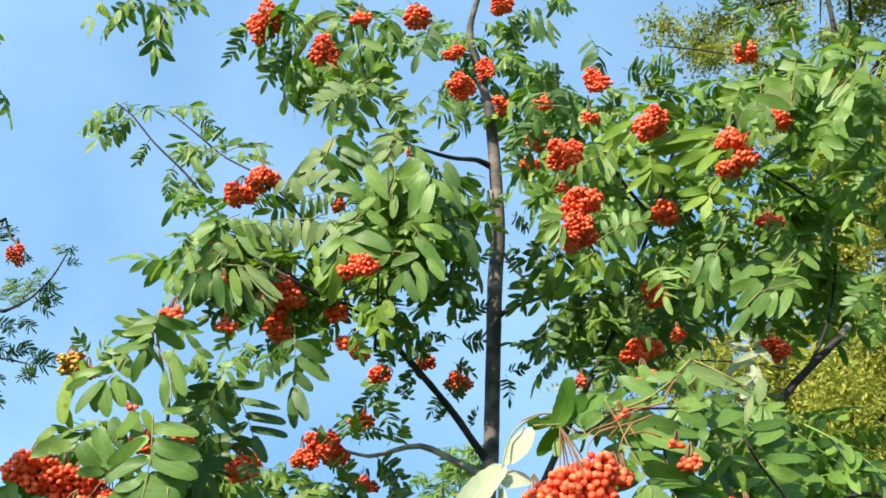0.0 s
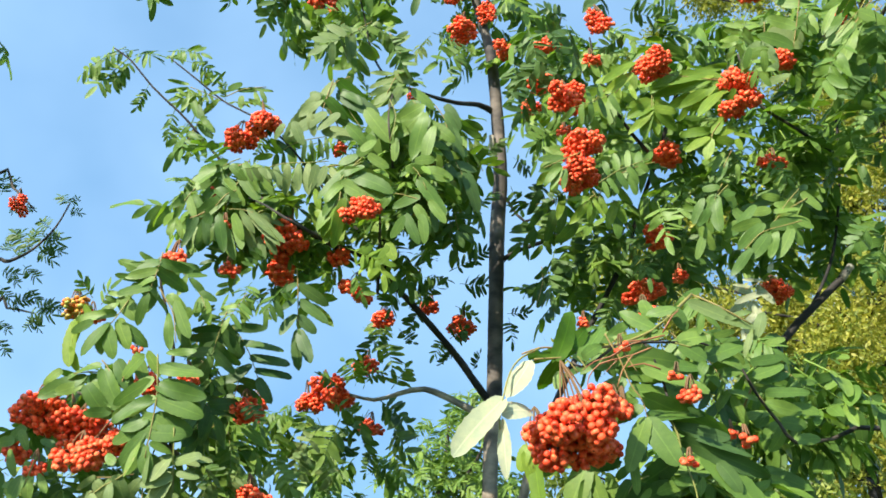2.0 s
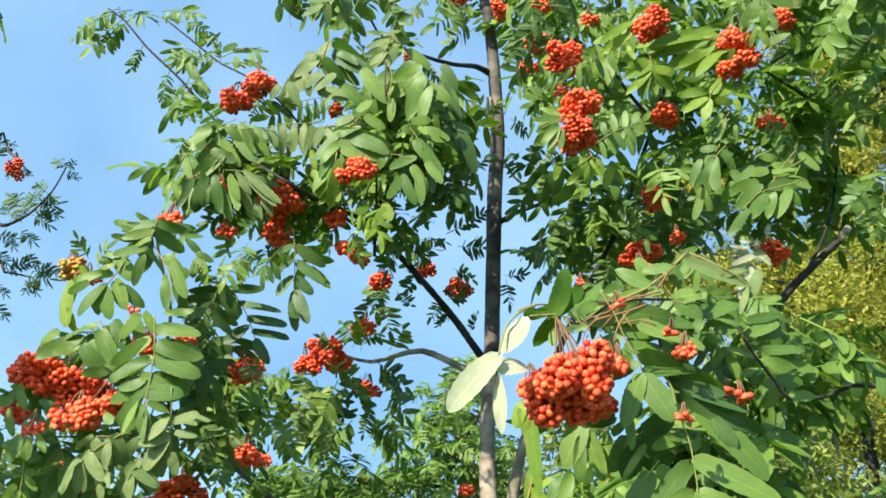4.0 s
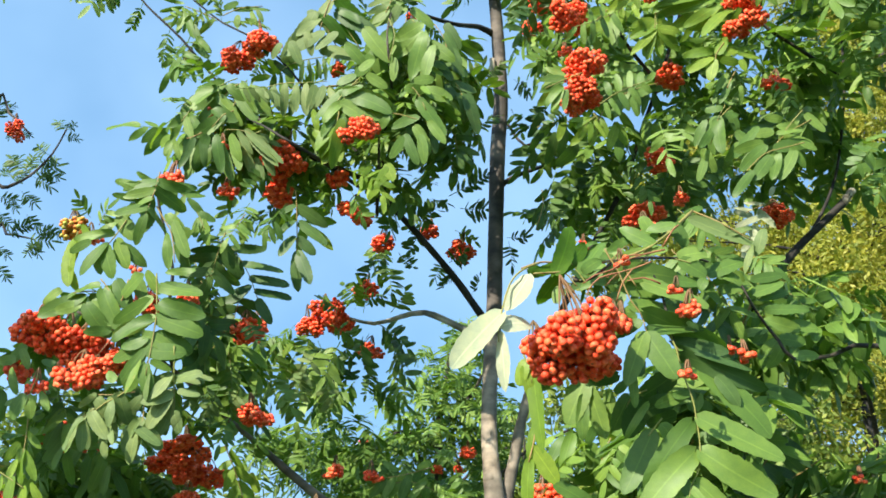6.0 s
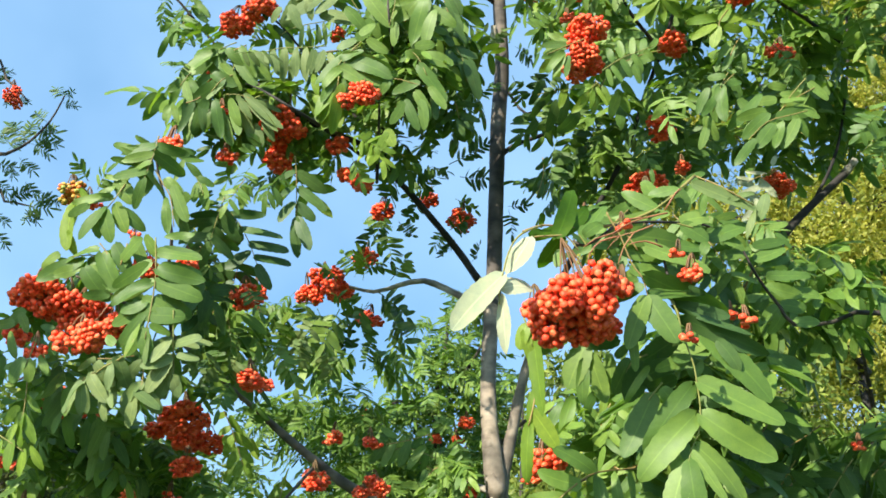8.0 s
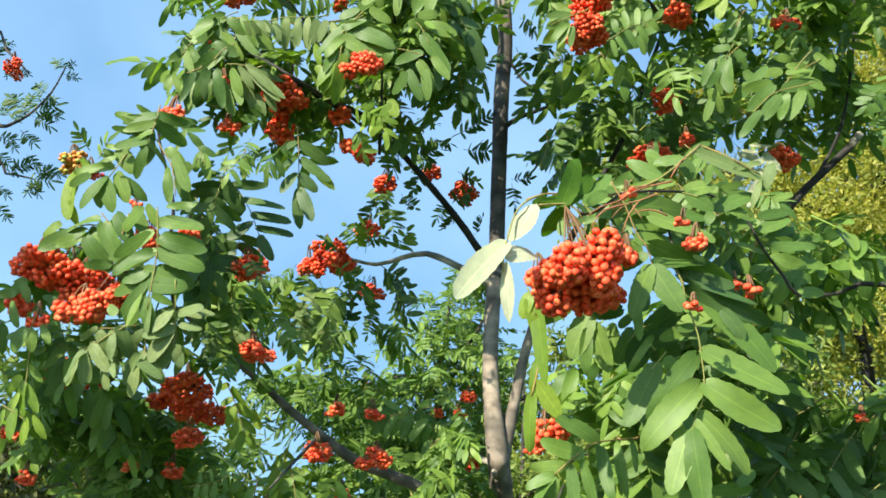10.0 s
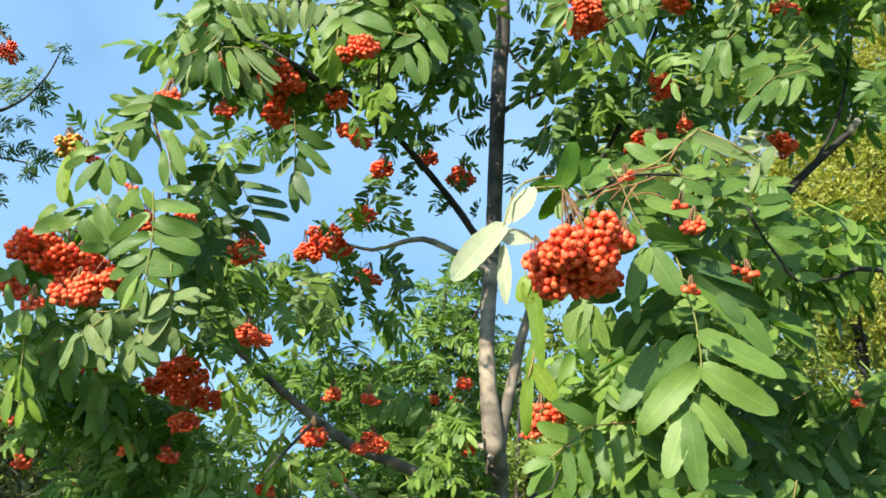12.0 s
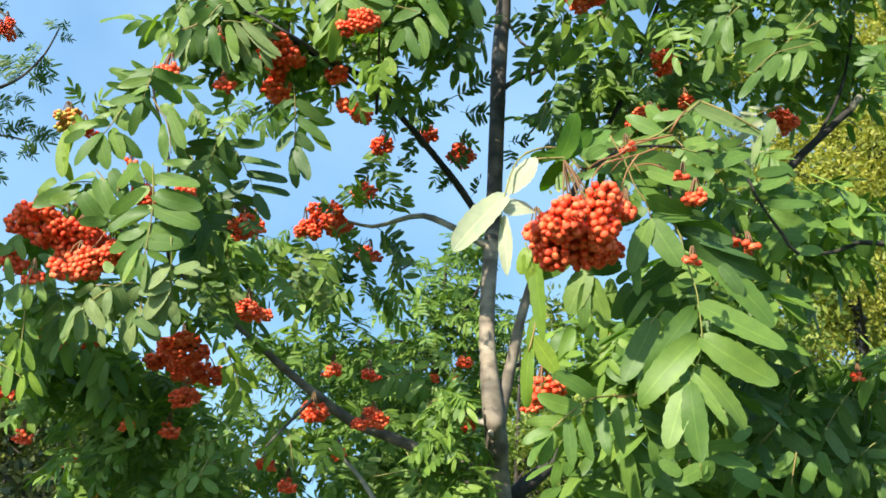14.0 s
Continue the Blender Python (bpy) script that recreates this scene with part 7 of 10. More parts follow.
placed_leaf(rowan, [(-0.112, 1.184, 2.283), (-0.131, 1.188, 2.263), (-0.137, 1.194, 2.236)], [
    (-0.127, 1.189, 2.258, -0.070, 1.174, 2.237, 0.0244),
    (-0.133, 1.191, 2.250, -0.070, 1.188, 2.222, 0.0284),
    (-0.140, 1.189, 2.259, -0.109, 1.179, 2.268, 0.0143),
    (-0.138, 1.191, 2.247, -0.164, 1.182, 2.219, 0.0152),
    (-0.145, 1.196, 2.228, -0.170, 1.193, 2.182, 0.0212),
    (-0.133, 1.196, 2.228, -0.124, 1.208, 2.198, 0.0145),
], (-0.21, -0.98, -0.01), "green")
placed_leaf(rowan, [(-0.140, 1.185, 2.231), (-0.143, 1.190, 2.208)], [
    (-0.136, 1.187, 2.219, -0.150, 1.198, 2.156, 0.0176),
    (-0.147, 1.190, 2.208, -0.166, 1.204, 2.172, 0.0147),
], (-0.20, -0.98, 0.01), "bright")
placed_leaf(rowan, [(-0.273, 1.212, 2.295), (-0.292, 1.214, 2.287), (-0.303, 1.216, 2.274)], [
    (-0.302, 1.214, 2.287, -0.366, 1.231, 2.258, 0.0272),
    (-0.288, 1.215, 2.283, -0.258, 1.213, 2.235, 0.0208),
    (-0.280, 1.215, 2.283, -0.237, 1.223, 2.249, 0.0211),
    (-0.306, 1.218, 2.266, -0.343, 1.226, 2.246, 0.0187),
    (-0.296, 1.214, 2.287, -0.251, 1.224, 2.290, 0.0196),
    (-0.300, 1.215, 2.283, -0.350, 1.225, 2.290, 0.0181),
], (-0.14, -0.99, 0.00), "green")
placed_leaf(rowan, [(-0.285, 1.209, 2.261), (-0.293, 1.212, 2.245), (-0.302, 1.217, 2.222)], [
    (-0.298, 1.212, 2.245, -0.328, 1.208, 2.215, 0.0184),
    (-0.291, 1.211, 2.252, -0.281, 1.218, 2.220, 0.0139),
    (-0.309, 1.221, 2.206, -0.338, 1.227, 2.165, 0.0180),
    (-0.303, 1.221, 2.202, -0.290, 1.221, 2.150, 0.0172),
    (-0.288, 1.221, 2.206, -0.270, 1.210, 2.165, 0.0150),
    (-0.334, 1.222, 2.198, -0.346, 1.220, 2.153, 0.0180),
    (-0.325, 1.219, 2.214, -0.367, 1.227, 2.200, 0.0165),
], (-0.14, -0.99, 0.01), "green")
placed_leaf(rowan, [(-0.244, 1.217, 2.222), (-0.263, 1.219, 2.215), (-0.274, 1.219, 2.212)], [
    (-0.267, 1.219, 2.214, -0.221, 1.207, 2.164, 0.0142),
    (-0.259, 1.218, 2.217, -0.220, 1.227, 2.205, 0.0120),
    (-0.274, 1.220, 2.209, -0.262, 1.222, 2.160, 0.0150),
], (-0.15, -0.99, 0.03), "pale")
placed_leaf(rowan, [(-0.342, 1.267, 2.275), (-0.357, 1.269, 2.267), (-0.373, 1.272, 2.254)], [
    (-0.353, 1.269, 2.267, -0.359, 1.265, 2.239, 0.0107),
    (-0.367, 1.272, 2.254, -0.349, 1.280, 2.225, 0.0148),
    (-0.374, 1.269, 2.267, -0.382, 1.258, 2.232, 0.0094),
    (-0.384, 1.274, 2.242, -0.392, 1.273, 2.207, 0.0094),
], (-0.12, -0.99, 0.02), "green")
placed_leaf(rowan, [(-0.150, 1.250, 2.310), (-0.183, 1.250, 2.306), (-0.231, 1.251, 2.305)], [
    (-0.211, 1.251, 2.303, -0.213, 1.247, 2.262, 0.0132),
    (-0.199, 1.251, 2.303, -0.199, 1.265, 2.272, 0.0132),
    (-0.188, 1.251, 2.303, -0.182, 1.243, 2.262, 0.0132),
    (-0.175, 1.251, 2.303, -0.168, 1.259, 2.278, 0.0115),
    (-0.225, 1.251, 2.303, -0.232, 1.249, 2.272, 0.0117),
    (-0.165, 1.251, 2.305, -0.150, 1.243, 2.277, 0.0107),
], (-0.20, -0.98, -0.00), "pale")
placed_leaf(rowan, [(0.450, 1.304, 2.486), (0.406, 1.303, 2.491), (0.336, 1.301, 2.500)], [
    (0.427, 1.301, 2.499, 0.352, 1.301, 2.505, 0.0124),
    (0.415, 1.304, 2.486, 0.342, 1.310, 2.473, 0.0158),
    (0.425, 1.305, 2.480, 0.366, 1.313, 2.448, 0.0174),
    (0.437, 1.307, 2.471, 0.386, 1.295, 2.429, 0.0191),
    (0.407, 1.302, 2.495, 0.329, 1.295, 2.478, 0.0141),
    (0.452, 1.304, 2.486, 0.410, 1.307, 2.454, 0.0203),
    (0.371, 1.301, 2.503, 0.324, 1.300, 2.471, 0.0133),
], (-0.44, -0.90, -0.03), "bright")
placed_leaf(rowan, [(0.327, 1.317, 2.473), (0.325, 1.323, 2.447)], [
    (0.325, 1.323, 2.445, 0.289, 1.321, 2.406, 0.0142),
    (0.325, 1.323, 2.445, 0.309, 1.335, 2.403, 0.0142),
    (0.327, 1.323, 2.445, 0.335, 1.341, 2.407, 0.0159),
    (0.330, 1.323, 2.445, 0.363, 1.338, 2.416, 0.0159),
    (0.326, 1.322, 2.449, 0.286, 1.318, 2.431, 0.0125),
    (0.331, 1.322, 2.449, 0.360, 1.316, 2.439, 0.0134),
], (-0.39, -0.92, -0.03), "bright")
placed_leaf(rowan, [(0.312, 1.304, 2.535), (0.283, 1.313, 2.492), (0.245, 1.323, 2.445)], [
    (0.303, 1.306, 2.525, 0.246, 1.292, 2.488, 0.0142),
    (0.297, 1.310, 2.506, 0.256, 1.307, 2.475, 0.0159),
    (0.292, 1.314, 2.487, 0.298, 1.304, 2.456, 0.0097),
    (0.264, 1.317, 2.473, 0.253, 1.308, 2.412, 0.0192),
    (0.245, 1.323, 2.445, 0.282, 1.323, 2.422, 0.0159),
    (0.229, 1.325, 2.438, 0.245, 1.329, 2.405, 0.0142),
    (0.255, 1.320, 2.459, 0.218, 1.320, 2.443, 0.0142),
], (-0.39, -0.92, -0.05), "bright")
placed_leaf(rowan, [(0.430, 1.329, 2.418), (0.413, 1.332, 2.404)], [
    (0.411, 1.331, 2.409, 0.367, 1.329, 2.413, 0.0142),
    (0.411, 1.333, 2.400, 0.368, 1.324, 2.377, 0.0159),
    (0.409, 1.334, 2.395, 0.405, 1.333, 2.364, 0.0113),
    (0.416, 1.332, 2.404, 0.451, 1.341, 2.398, 0.0149),
    (0.416, 1.331, 2.409, 0.427, 1.307, 2.422, 0.0120),
], (-0.42, -0.91, -0.01), "bright")
placed_leaf(rowan, [(0.226, 1.350, 2.369), (0.243, 1.349, 2.370)], [
    (0.244, 1.349, 2.372, 0.297, 1.347, 2.355, 0.0210),
    (0.247, 1.350, 2.365, 0.283, 1.344, 2.331, 0.0185),
    (0.248, 1.347, 2.381, 0.289, 1.339, 2.389, 0.0143),
], (-0.35, -0.94, -0.00), "bright")
placed_leaf(rowan, [(0.525, 1.304, 2.294), (0.502, 1.310, 2.269), (0.478, 1.317, 2.235)], [
    (0.480, 1.316, 2.237, 0.533, 1.306, 2.248, 0.0202),
    (0.486, 1.311, 2.260, 0.521, 1.303, 2.262, 0.0137),
    (0.488, 1.316, 2.239, 0.532, 1.327, 2.224, 0.0202),
    (0.479, 1.318, 2.231, 0.514, 1.330, 2.211, 0.0180),
    (0.474, 1.318, 2.227, 0.472, 1.313, 2.188, 0.0147),
    (0.469, 1.318, 2.231, 0.455, 1.324, 2.200, 0.0147),
    (0.467, 1.316, 2.239, 0.431, 1.328, 2.219, 0.0186),
    (0.458, 1.310, 2.269, 0.417, 1.304, 2.222, 0.0153),
], (-0.46, -0.89, 0.03), "green")
placed_leaf(rowan, [(0.418, 1.321, 2.313), (0.406, 1.325, 2.291), (0.393, 1.333, 2.253)], [
    (0.406, 1.325, 2.291, 0.399, 1.323, 2.236, 0.0213),
    (0.400, 1.328, 2.278, 0.374, 1.321, 2.244, 0.0148),
    (0.385, 1.335, 2.246, 0.395, 1.341, 2.212, 0.0159),
    (0.413, 1.324, 2.295, 0.441, 1.330, 2.303, 0.0112),
    (0.388, 1.322, 2.304, 0.410, 1.309, 2.302, 0.0112),
], (-0.42, -0.91, 0.02), "green")
placed_leaf(rowan, [(0.654, 1.220, 2.592), (0.633, 1.227, 2.559), (0.594, 1.235, 2.522)], [
    (0.622, 1.231, 2.541, 0.574, 1.244, 2.505, 0.0167),
    (0.625, 1.234, 2.527, 0.591, 1.236, 2.467, 0.0230),
    (0.633, 1.227, 2.559, 0.671, 1.221, 2.532, 0.0199),
    (0.639, 1.231, 2.541, 0.675, 1.239, 2.518, 0.0182),
    (0.633, 1.235, 2.522, 0.657, 1.254, 2.491, 0.0180),
    (0.600, 1.225, 2.569, 0.569, 1.227, 2.524, 0.0135),
    (0.647, 1.218, 2.605, 0.685, 1.204, 2.596, 0.0183),
    (0.646, 1.223, 2.582, 0.678, 1.214, 2.583, 0.0149),
], (-0.51, -0.86, -0.06), "green")
placed_leaf(rowan, [(0.636, 1.256, 2.233), (0.620, 1.263, 2.200), (0.613, 1.269, 2.169)], [
    (0.625, 1.258, 2.223, 0.579, 1.237, 2.216, 0.0131),
    (0.618, 1.260, 2.212, 0.580, 1.265, 2.210, 0.0147),
    (0.615, 1.265, 2.188, 0.562, 1.255, 2.174, 0.0147),
    (0.612, 1.269, 2.172, 0.576, 1.269, 2.158, 0.0139),
    (0.619, 1.268, 2.177, 0.603, 1.269, 2.132, 0.0187),
], (-0.50, -0.87, 0.05), "green")

foliage(rowan, [
    ((-0.230, 1.793, 1.914), (0.10, 0.10, 0.05), 30),
    ((-0.297, 1.843, 1.890), (0.06, 0.10, 0.03), 8),
    ((-0.173, 1.843, 1.872), (0.10, 0.10, 0.06), 40),
    ((-0.089, 1.843, 1.821), (0.10, 0.10, 0.06), 40),
    ((-0.184, 1.793, 1.754), (0.14, 0.10, 0.06), 50),
    ((-0.027, 1.843, 1.730), (0.10, 0.10, 0.07), 40),
    ((-0.180, 1.743, 1.668), (0.12, 0.10, 0.05), 40),
    ((-0.063, 1.743, 1.664), (0.14, 0.10, 0.06), 44),
    ((-0.406, 1.843, 1.670), (0.10, 0.10, 0.06), 30),
], "fine leaves low behind the branch", 41, (0.05, 0.09), ("feather",))

# low leaves on the side towards the path
placed_leaf(rowan, [(-0.023, 1.493, 1.810), (-0.056, 1.493, 1.801), (-0.089, 1.493, 1.795)], [
    (-0.090, 1.493, 1.795, -0.109, 1.493, 1.766, 0.0147),
    (-0.076, 1.493, 1.797, -0.095, 1.493, 1.765, 0.0146),
    (-0.054, 1.493, 1.800, -0.070, 1.493, 1.763, 0.0154),
    (-0.032, 1.493, 1.792, -0.059, 1.493, 1.762, 0.0138),
    (-0.072, 1.493, 1.806, -0.098, 1.493, 1.818, 0.0108),
    (-0.043, 1.493, 1.808, -0.023, 1.493, 1.818, 0.0112),
], (-0.10, -0.90, 0.15), "green")
placed_leaf(rowan, [(0.002, 1.493, 1.768), (-0.018, 1.493, 1.759), (-0.030, 1.493, 1.744)], [
    (-0.029, 1.493, 1.758, -0.037, 1.493, 1.736, 0.0114),
    (-0.016, 1.493, 1.763, 0.003, 1.493, 1.740, 0.0115),
    (-0.032, 1.493, 1.737, -0.067, 1.493, 1.734, 0.0119),
    (-0.022, 1.493, 1.719, -0.050, 1.493, 1.707, 0.0109),
], (0.00, -0.90, 0.15), "green")
placed_leaf(rowan, [(-0.240, 1.443, 1.682), (-0.233, 1.443, 1.705), (-0.227, 1.443, 1.732)], [
    (-0.232, 1.443, 1.705, -0.251, 1.443, 1.681, 0.0142),
    (-0.230, 1.443, 1.713, -0.243, 1.443, 1.732, 0.0093),
    (-0.228, 1.443, 1.719, -0.203, 1.443, 1.732, 0.0118),
    (-0.227, 1.443, 1.728, -0.224, 1.443, 1.756, 0.0118),
    (-0.233, 1.443, 1.693, -0.213, 1.443, 1.689, 0.0113),
    (-0.236, 1.443, 1.685, -0.247, 1.443, 1.662, 0.0142),
    (-0.226, 1.443, 1.713, -0.202, 1.443, 1.701, 0.0086),
], (-0.50, -0.60, 0.35), "bright")
placed_leaf(rowan, [(-0.053, 1.463, 1.684), (-0.041, 1.463, 1.661), (-0.032, 1.463, 1.638)], [
    (-0.042, 1.463, 1.680, -0.038, 1.463, 1.659, 0.0155),
    (-0.037, 1.463, 1.656, -0.068, 1.463, 1.655, 0.0122),
    (-0.030, 1.463, 1.646, -0.003, 1.463, 1.627, 0.0171),
    (-0.040, 1.463, 1.642, -0.071, 1.463, 1.619, 0.0158),
    (-0.076, 1.463, 1.649, -0.100, 1.463, 1.655, 0.0104),
    (-0.013, 1.463, 1.681, -0.017, 1.463, 1.653, 0.0121),
], (-0.10, -0.90, 0.10), "green")
placed_leaf(rowan, [(-0.218, 1.443, 1.713), (-0.213, 1.443, 1.689), (-0.208, 1.443, 1.659)], [
    (-0.216, 1.443, 1.701, -0.232, 1.443, 1.682, 0.0124),
    (-0.212, 1.443, 1.686, -0.204, 1.443, 1.657, 0.0138),
    (-0.209, 1.443, 1.682, -0.188, 1.443, 1.665, 0.0101),
    (-0.219, 1.443, 1.705, -0.198, 1.443, 1.701, 0.0102),
], (-0.10, -0.90, 0.05), "green")
placed_leaf(rowan, [(-0.274, 1.423, 1.788), (-0.280, 1.423, 1.765), (-0.291, 1.423, 1.741)], [
    (-0.281, 1.423, 1.800, -0.302, 1.423, 1.788, 0.0172),
    (-0.274, 1.423, 1.792, -0.263, 1.423, 1.765, 0.0154),
    (-0.285, 1.423, 1.772, -0.305, 1.423, 1.757, 0.0138),
    (-0.280, 1.423, 1.765, -0.271, 1.423, 1.737, 0.0120),
    (-0.294, 1.423, 1.757, -0.306, 1.423, 1.733, 0.0123),
    (-0.310, 1.423, 1.796, -0.295, 1.423, 1.772, 0.0153),
], (-0.10, -0.95, -0.05), "bright")
placed_leaf(rowan, [(-0.342, 1.443, 1.635), (-0.336, 1.443, 1.650), (-0.326, 1.443, 1.673)], [
    (-0.336, 1.443, 1.654, -0.313, 1.443, 1.662, 0.0145),
    (-0.339, 1.443, 1.647, -0.353, 1.443, 1.628, 0.0154),
    (-0.331, 1.443, 1.643, -0.310, 1.443, 1.626, 0.0153),
    (-0.325, 1.443, 1.672, -0.306, 1.443, 1.677, 0.0090),
    (-0.324, 1.443, 1.675, -0.334, 1.443, 1.689, 0.0086),
    (-0.346, 1.443, 1.681, -0.326, 1.443, 1.685, 0.0090),
], (-0.20, -0.90, 0.15), "green")
placed_leaf(rowan, [(-0.389, 1.463, 1.621), (-0.375, 1.463, 1.636), (-0.360, 1.463, 1.648)], [
    (-0.375, 1.463, 1.636, -0.395, 1.463, 1.644, 0.0120),
    (-0.369, 1.463, 1.640, -0.364, 1.463, 1.617, 0.0131),
    (-0.360, 1.463, 1.648, -0.343, 1.463, 1.653, 0.0110),
    (-0.382, 1.463, 1.630, -0.401, 1.463, 1.621, 0.0131),
], (-0.20, -0.90, 0.15), "green")
placed_leaf(rowan, [(-0.425, 1.443, 1.696), (-0.438, 1.443, 1.700), (-0.448, 1.443, 1.684)], [
    (-0.426, 1.443, 1.699, -0.443, 1.443, 1.688, 0.0091),
    (-0.414, 1.443, 1.713, -0.418, 1.443, 1.700, 0.0108),
    (-0.456, 1.443, 1.747, -0.447, 1.443, 1.729, 0.0102),
    (-0.467, 1.443, 1.739, -0.471, 1.443, 1.719, 0.0063),
], (0.00, -0.90, 0.15), "green")
placed_leaf(rowan, [(-0.266, 1.453, 1.698), (-0.269, 1.453, 1.682), (-0.272, 1.453, 1.659)], [
    (-0.272, 1.453, 1.690, -0.284, 1.453, 1.663, 0.0124),
    (-0.264, 1.453, 1.694, -0.251, 1.453, 1.702, 0.0104),
    (-0.258, 1.453, 1.714, -0.272, 1.453, 1.728, 0.0103),
    (-0.275, 1.453, 1.671, -0.260, 1.453, 1.652, 0.0122),
    (-0.290, 1.453, 1.698, -0.305, 1.453, 1.682, 0.0123),
], (-0.10, -0.95, -0.05), "green")
placed_leaf(rowan, [(-0.347, 1.113, 2.063), (-0.336, 1.113, 2.045), (-0.325, 1.113, 2.026), (-0.318, 1.113, 1.990)], [
    (-0.351, 1.113, 2.057, -0.359, 1.113, 2.027, 0.0160),
    (-0.324, 1.113, 2.043, -0.306, 1.113, 1.997, 0.0174),
    (-0.331, 1.113, 2.026, -0.326, 1.113, 1.982, 0.0132),
    (-0.333, 1.113, 2.052, -0.315, 1.113, 2.030, 0.0143),
    (-0.326, 1.133, 2.021, -0.305, 1.133, 1.989, 0.0134),
    (-0.312, 1.143, 2.044, -0.331, 1.143, 2.029, 0.0145),
], (-0.10, -0.90, -0.15), "green")
placed_leaf(rowan, [(-0.313, 1.163, 2.080), (-0.305, 1.163, 2.065), (-0.300, 1.163, 2.053)], [
    (-0.303, 1.163, 2.065, -0.293, 1.163, 2.033, 0.0188),
    (-0.305, 1.163, 2.068, -0.316, 1.163, 2.046, 0.0142),
    (-0.309, 1.163, 2.076, -0.289, 1.163, 2.065, 0.0108),
], (-0.20, -0.90, -0.15), "green")
placed_leaf(rowan, [(-0.284, 1.233, 2.057), (-0.294, 1.233, 2.048), (-0.304, 1.233, 2.030)], [
    (-0.297, 1.233, 2.049, -0.323, 1.233, 2.028, 0.0218),
    (-0.287, 1.233, 2.043, -0.307, 1.233, 2.016, 0.0206),
    (-0.280, 1.233, 2.024, -0.295, 1.233, 1.999, 0.0192),
    (-0.307, 1.233, 2.057, -0.327, 1.233, 2.047, 0.0138),
    (-0.285, 1.233, 2.048, -0.267, 1.233, 2.018, 0.0181),
], (0.60, -0.70, -0.55), "dark")
placed_leaf(rowan, [(-0.381, 1.113, 2.045), (-0.389, 1.113, 2.030), (-0.398, 1.113, 2.016), (-0.408, 1.113, 2.004)], [
    (-0.394, 1.113, 2.028, -0.444, 1.113, 2.025, 0.0128),
    (-0.401, 1.113, 2.015, -0.435, 1.113, 1.981, 0.0171),
    (-0.403, 1.113, 2.012, -0.393, 1.113, 1.972, 0.0192),
    (-0.390, 1.113, 2.020, -0.376, 1.113, 1.984, 0.0187),
    (-0.384, 1.113, 2.013, -0.354, 1.113, 1.990, 0.0155),
    (-0.392, 1.113, 2.051, -0.370, 1.113, 2.021, 0.0194),
    (-0.393, 1.113, 2.041, -0.416, 1.113, 2.028, 0.0116),
    (-0.417, 1.123, 2.010, -0.411, 1.123, 1.981, 0.0126),
    (-0.421, 1.113, 2.018, -0.445, 1.113, 2.005, 0.0123),
], (-0.10, -0.95, 0.00), "green")
placed_leaf(rowan, [(-0.445, 1.133, 2.039), (-0.448, 1.133, 2.028), (-0.449, 1.133, 1.999)], [
    (-0.449, 1.133, 2.027, -0.454, 1.133, 1.969, 0.0184),
    (-0.446, 1.133, 2.031, -0.448, 1.133, 1.996, 0.0165),
    (-0.451, 1.133, 1.992, -0.439, 1.133, 1.965, 0.0113),
    (-0.442, 1.133, 2.047, -0.429, 1.133, 2.028, 0.0101),
], (-0.40, -0.80, 0.05), "bright")
placed_leaf(rowan, [(-0.398, 1.113, 1.953), (-0.414, 1.113, 1.955), (-0.433, 1.113, 1.953)], [
    (-0.403, 1.113, 1.962, -0.443, 1.113, 1.953, 0.0150),
    (-0.419, 1.113, 1.949, -0.474, 1.113, 1.927, 0.0216),
    (-0.448, 1.113, 1.957, -0.470, 1.113, 1.943, 0.0126),
    (-0.422, 1.113, 1.939, -0.454, 1.113, 1.931, 0.0158),
    (-0.417, 1.123, 1.953, -0.393, 1.123, 1.939, 0.0135),
], (-0.20, -0.85, 0.25), "green")
placed_leaf(rowan, [(-0.399, 1.103, 1.966), (-0.392, 1.103, 1.958), (-0.384, 1.103, 1.946)], [
    (-0.395, 1.103, 1.954, -0.374, 1.103, 1.902, 0.0219),
    (-0.381, 1.103, 1.965, -0.362, 1.103, 1.929, 0.0215),
    (-0.413, 1.103, 1.936, -0.388, 1.103, 1.896, 0.0230),
    (-0.361, 1.103, 1.973, -0.346, 1.103, 1.939, 0.0175),
    (-0.347, 1.103, 1.975, -0.331, 1.103, 1.947, 0.0133),
], (-0.10, -0.97, -0.20), "green")
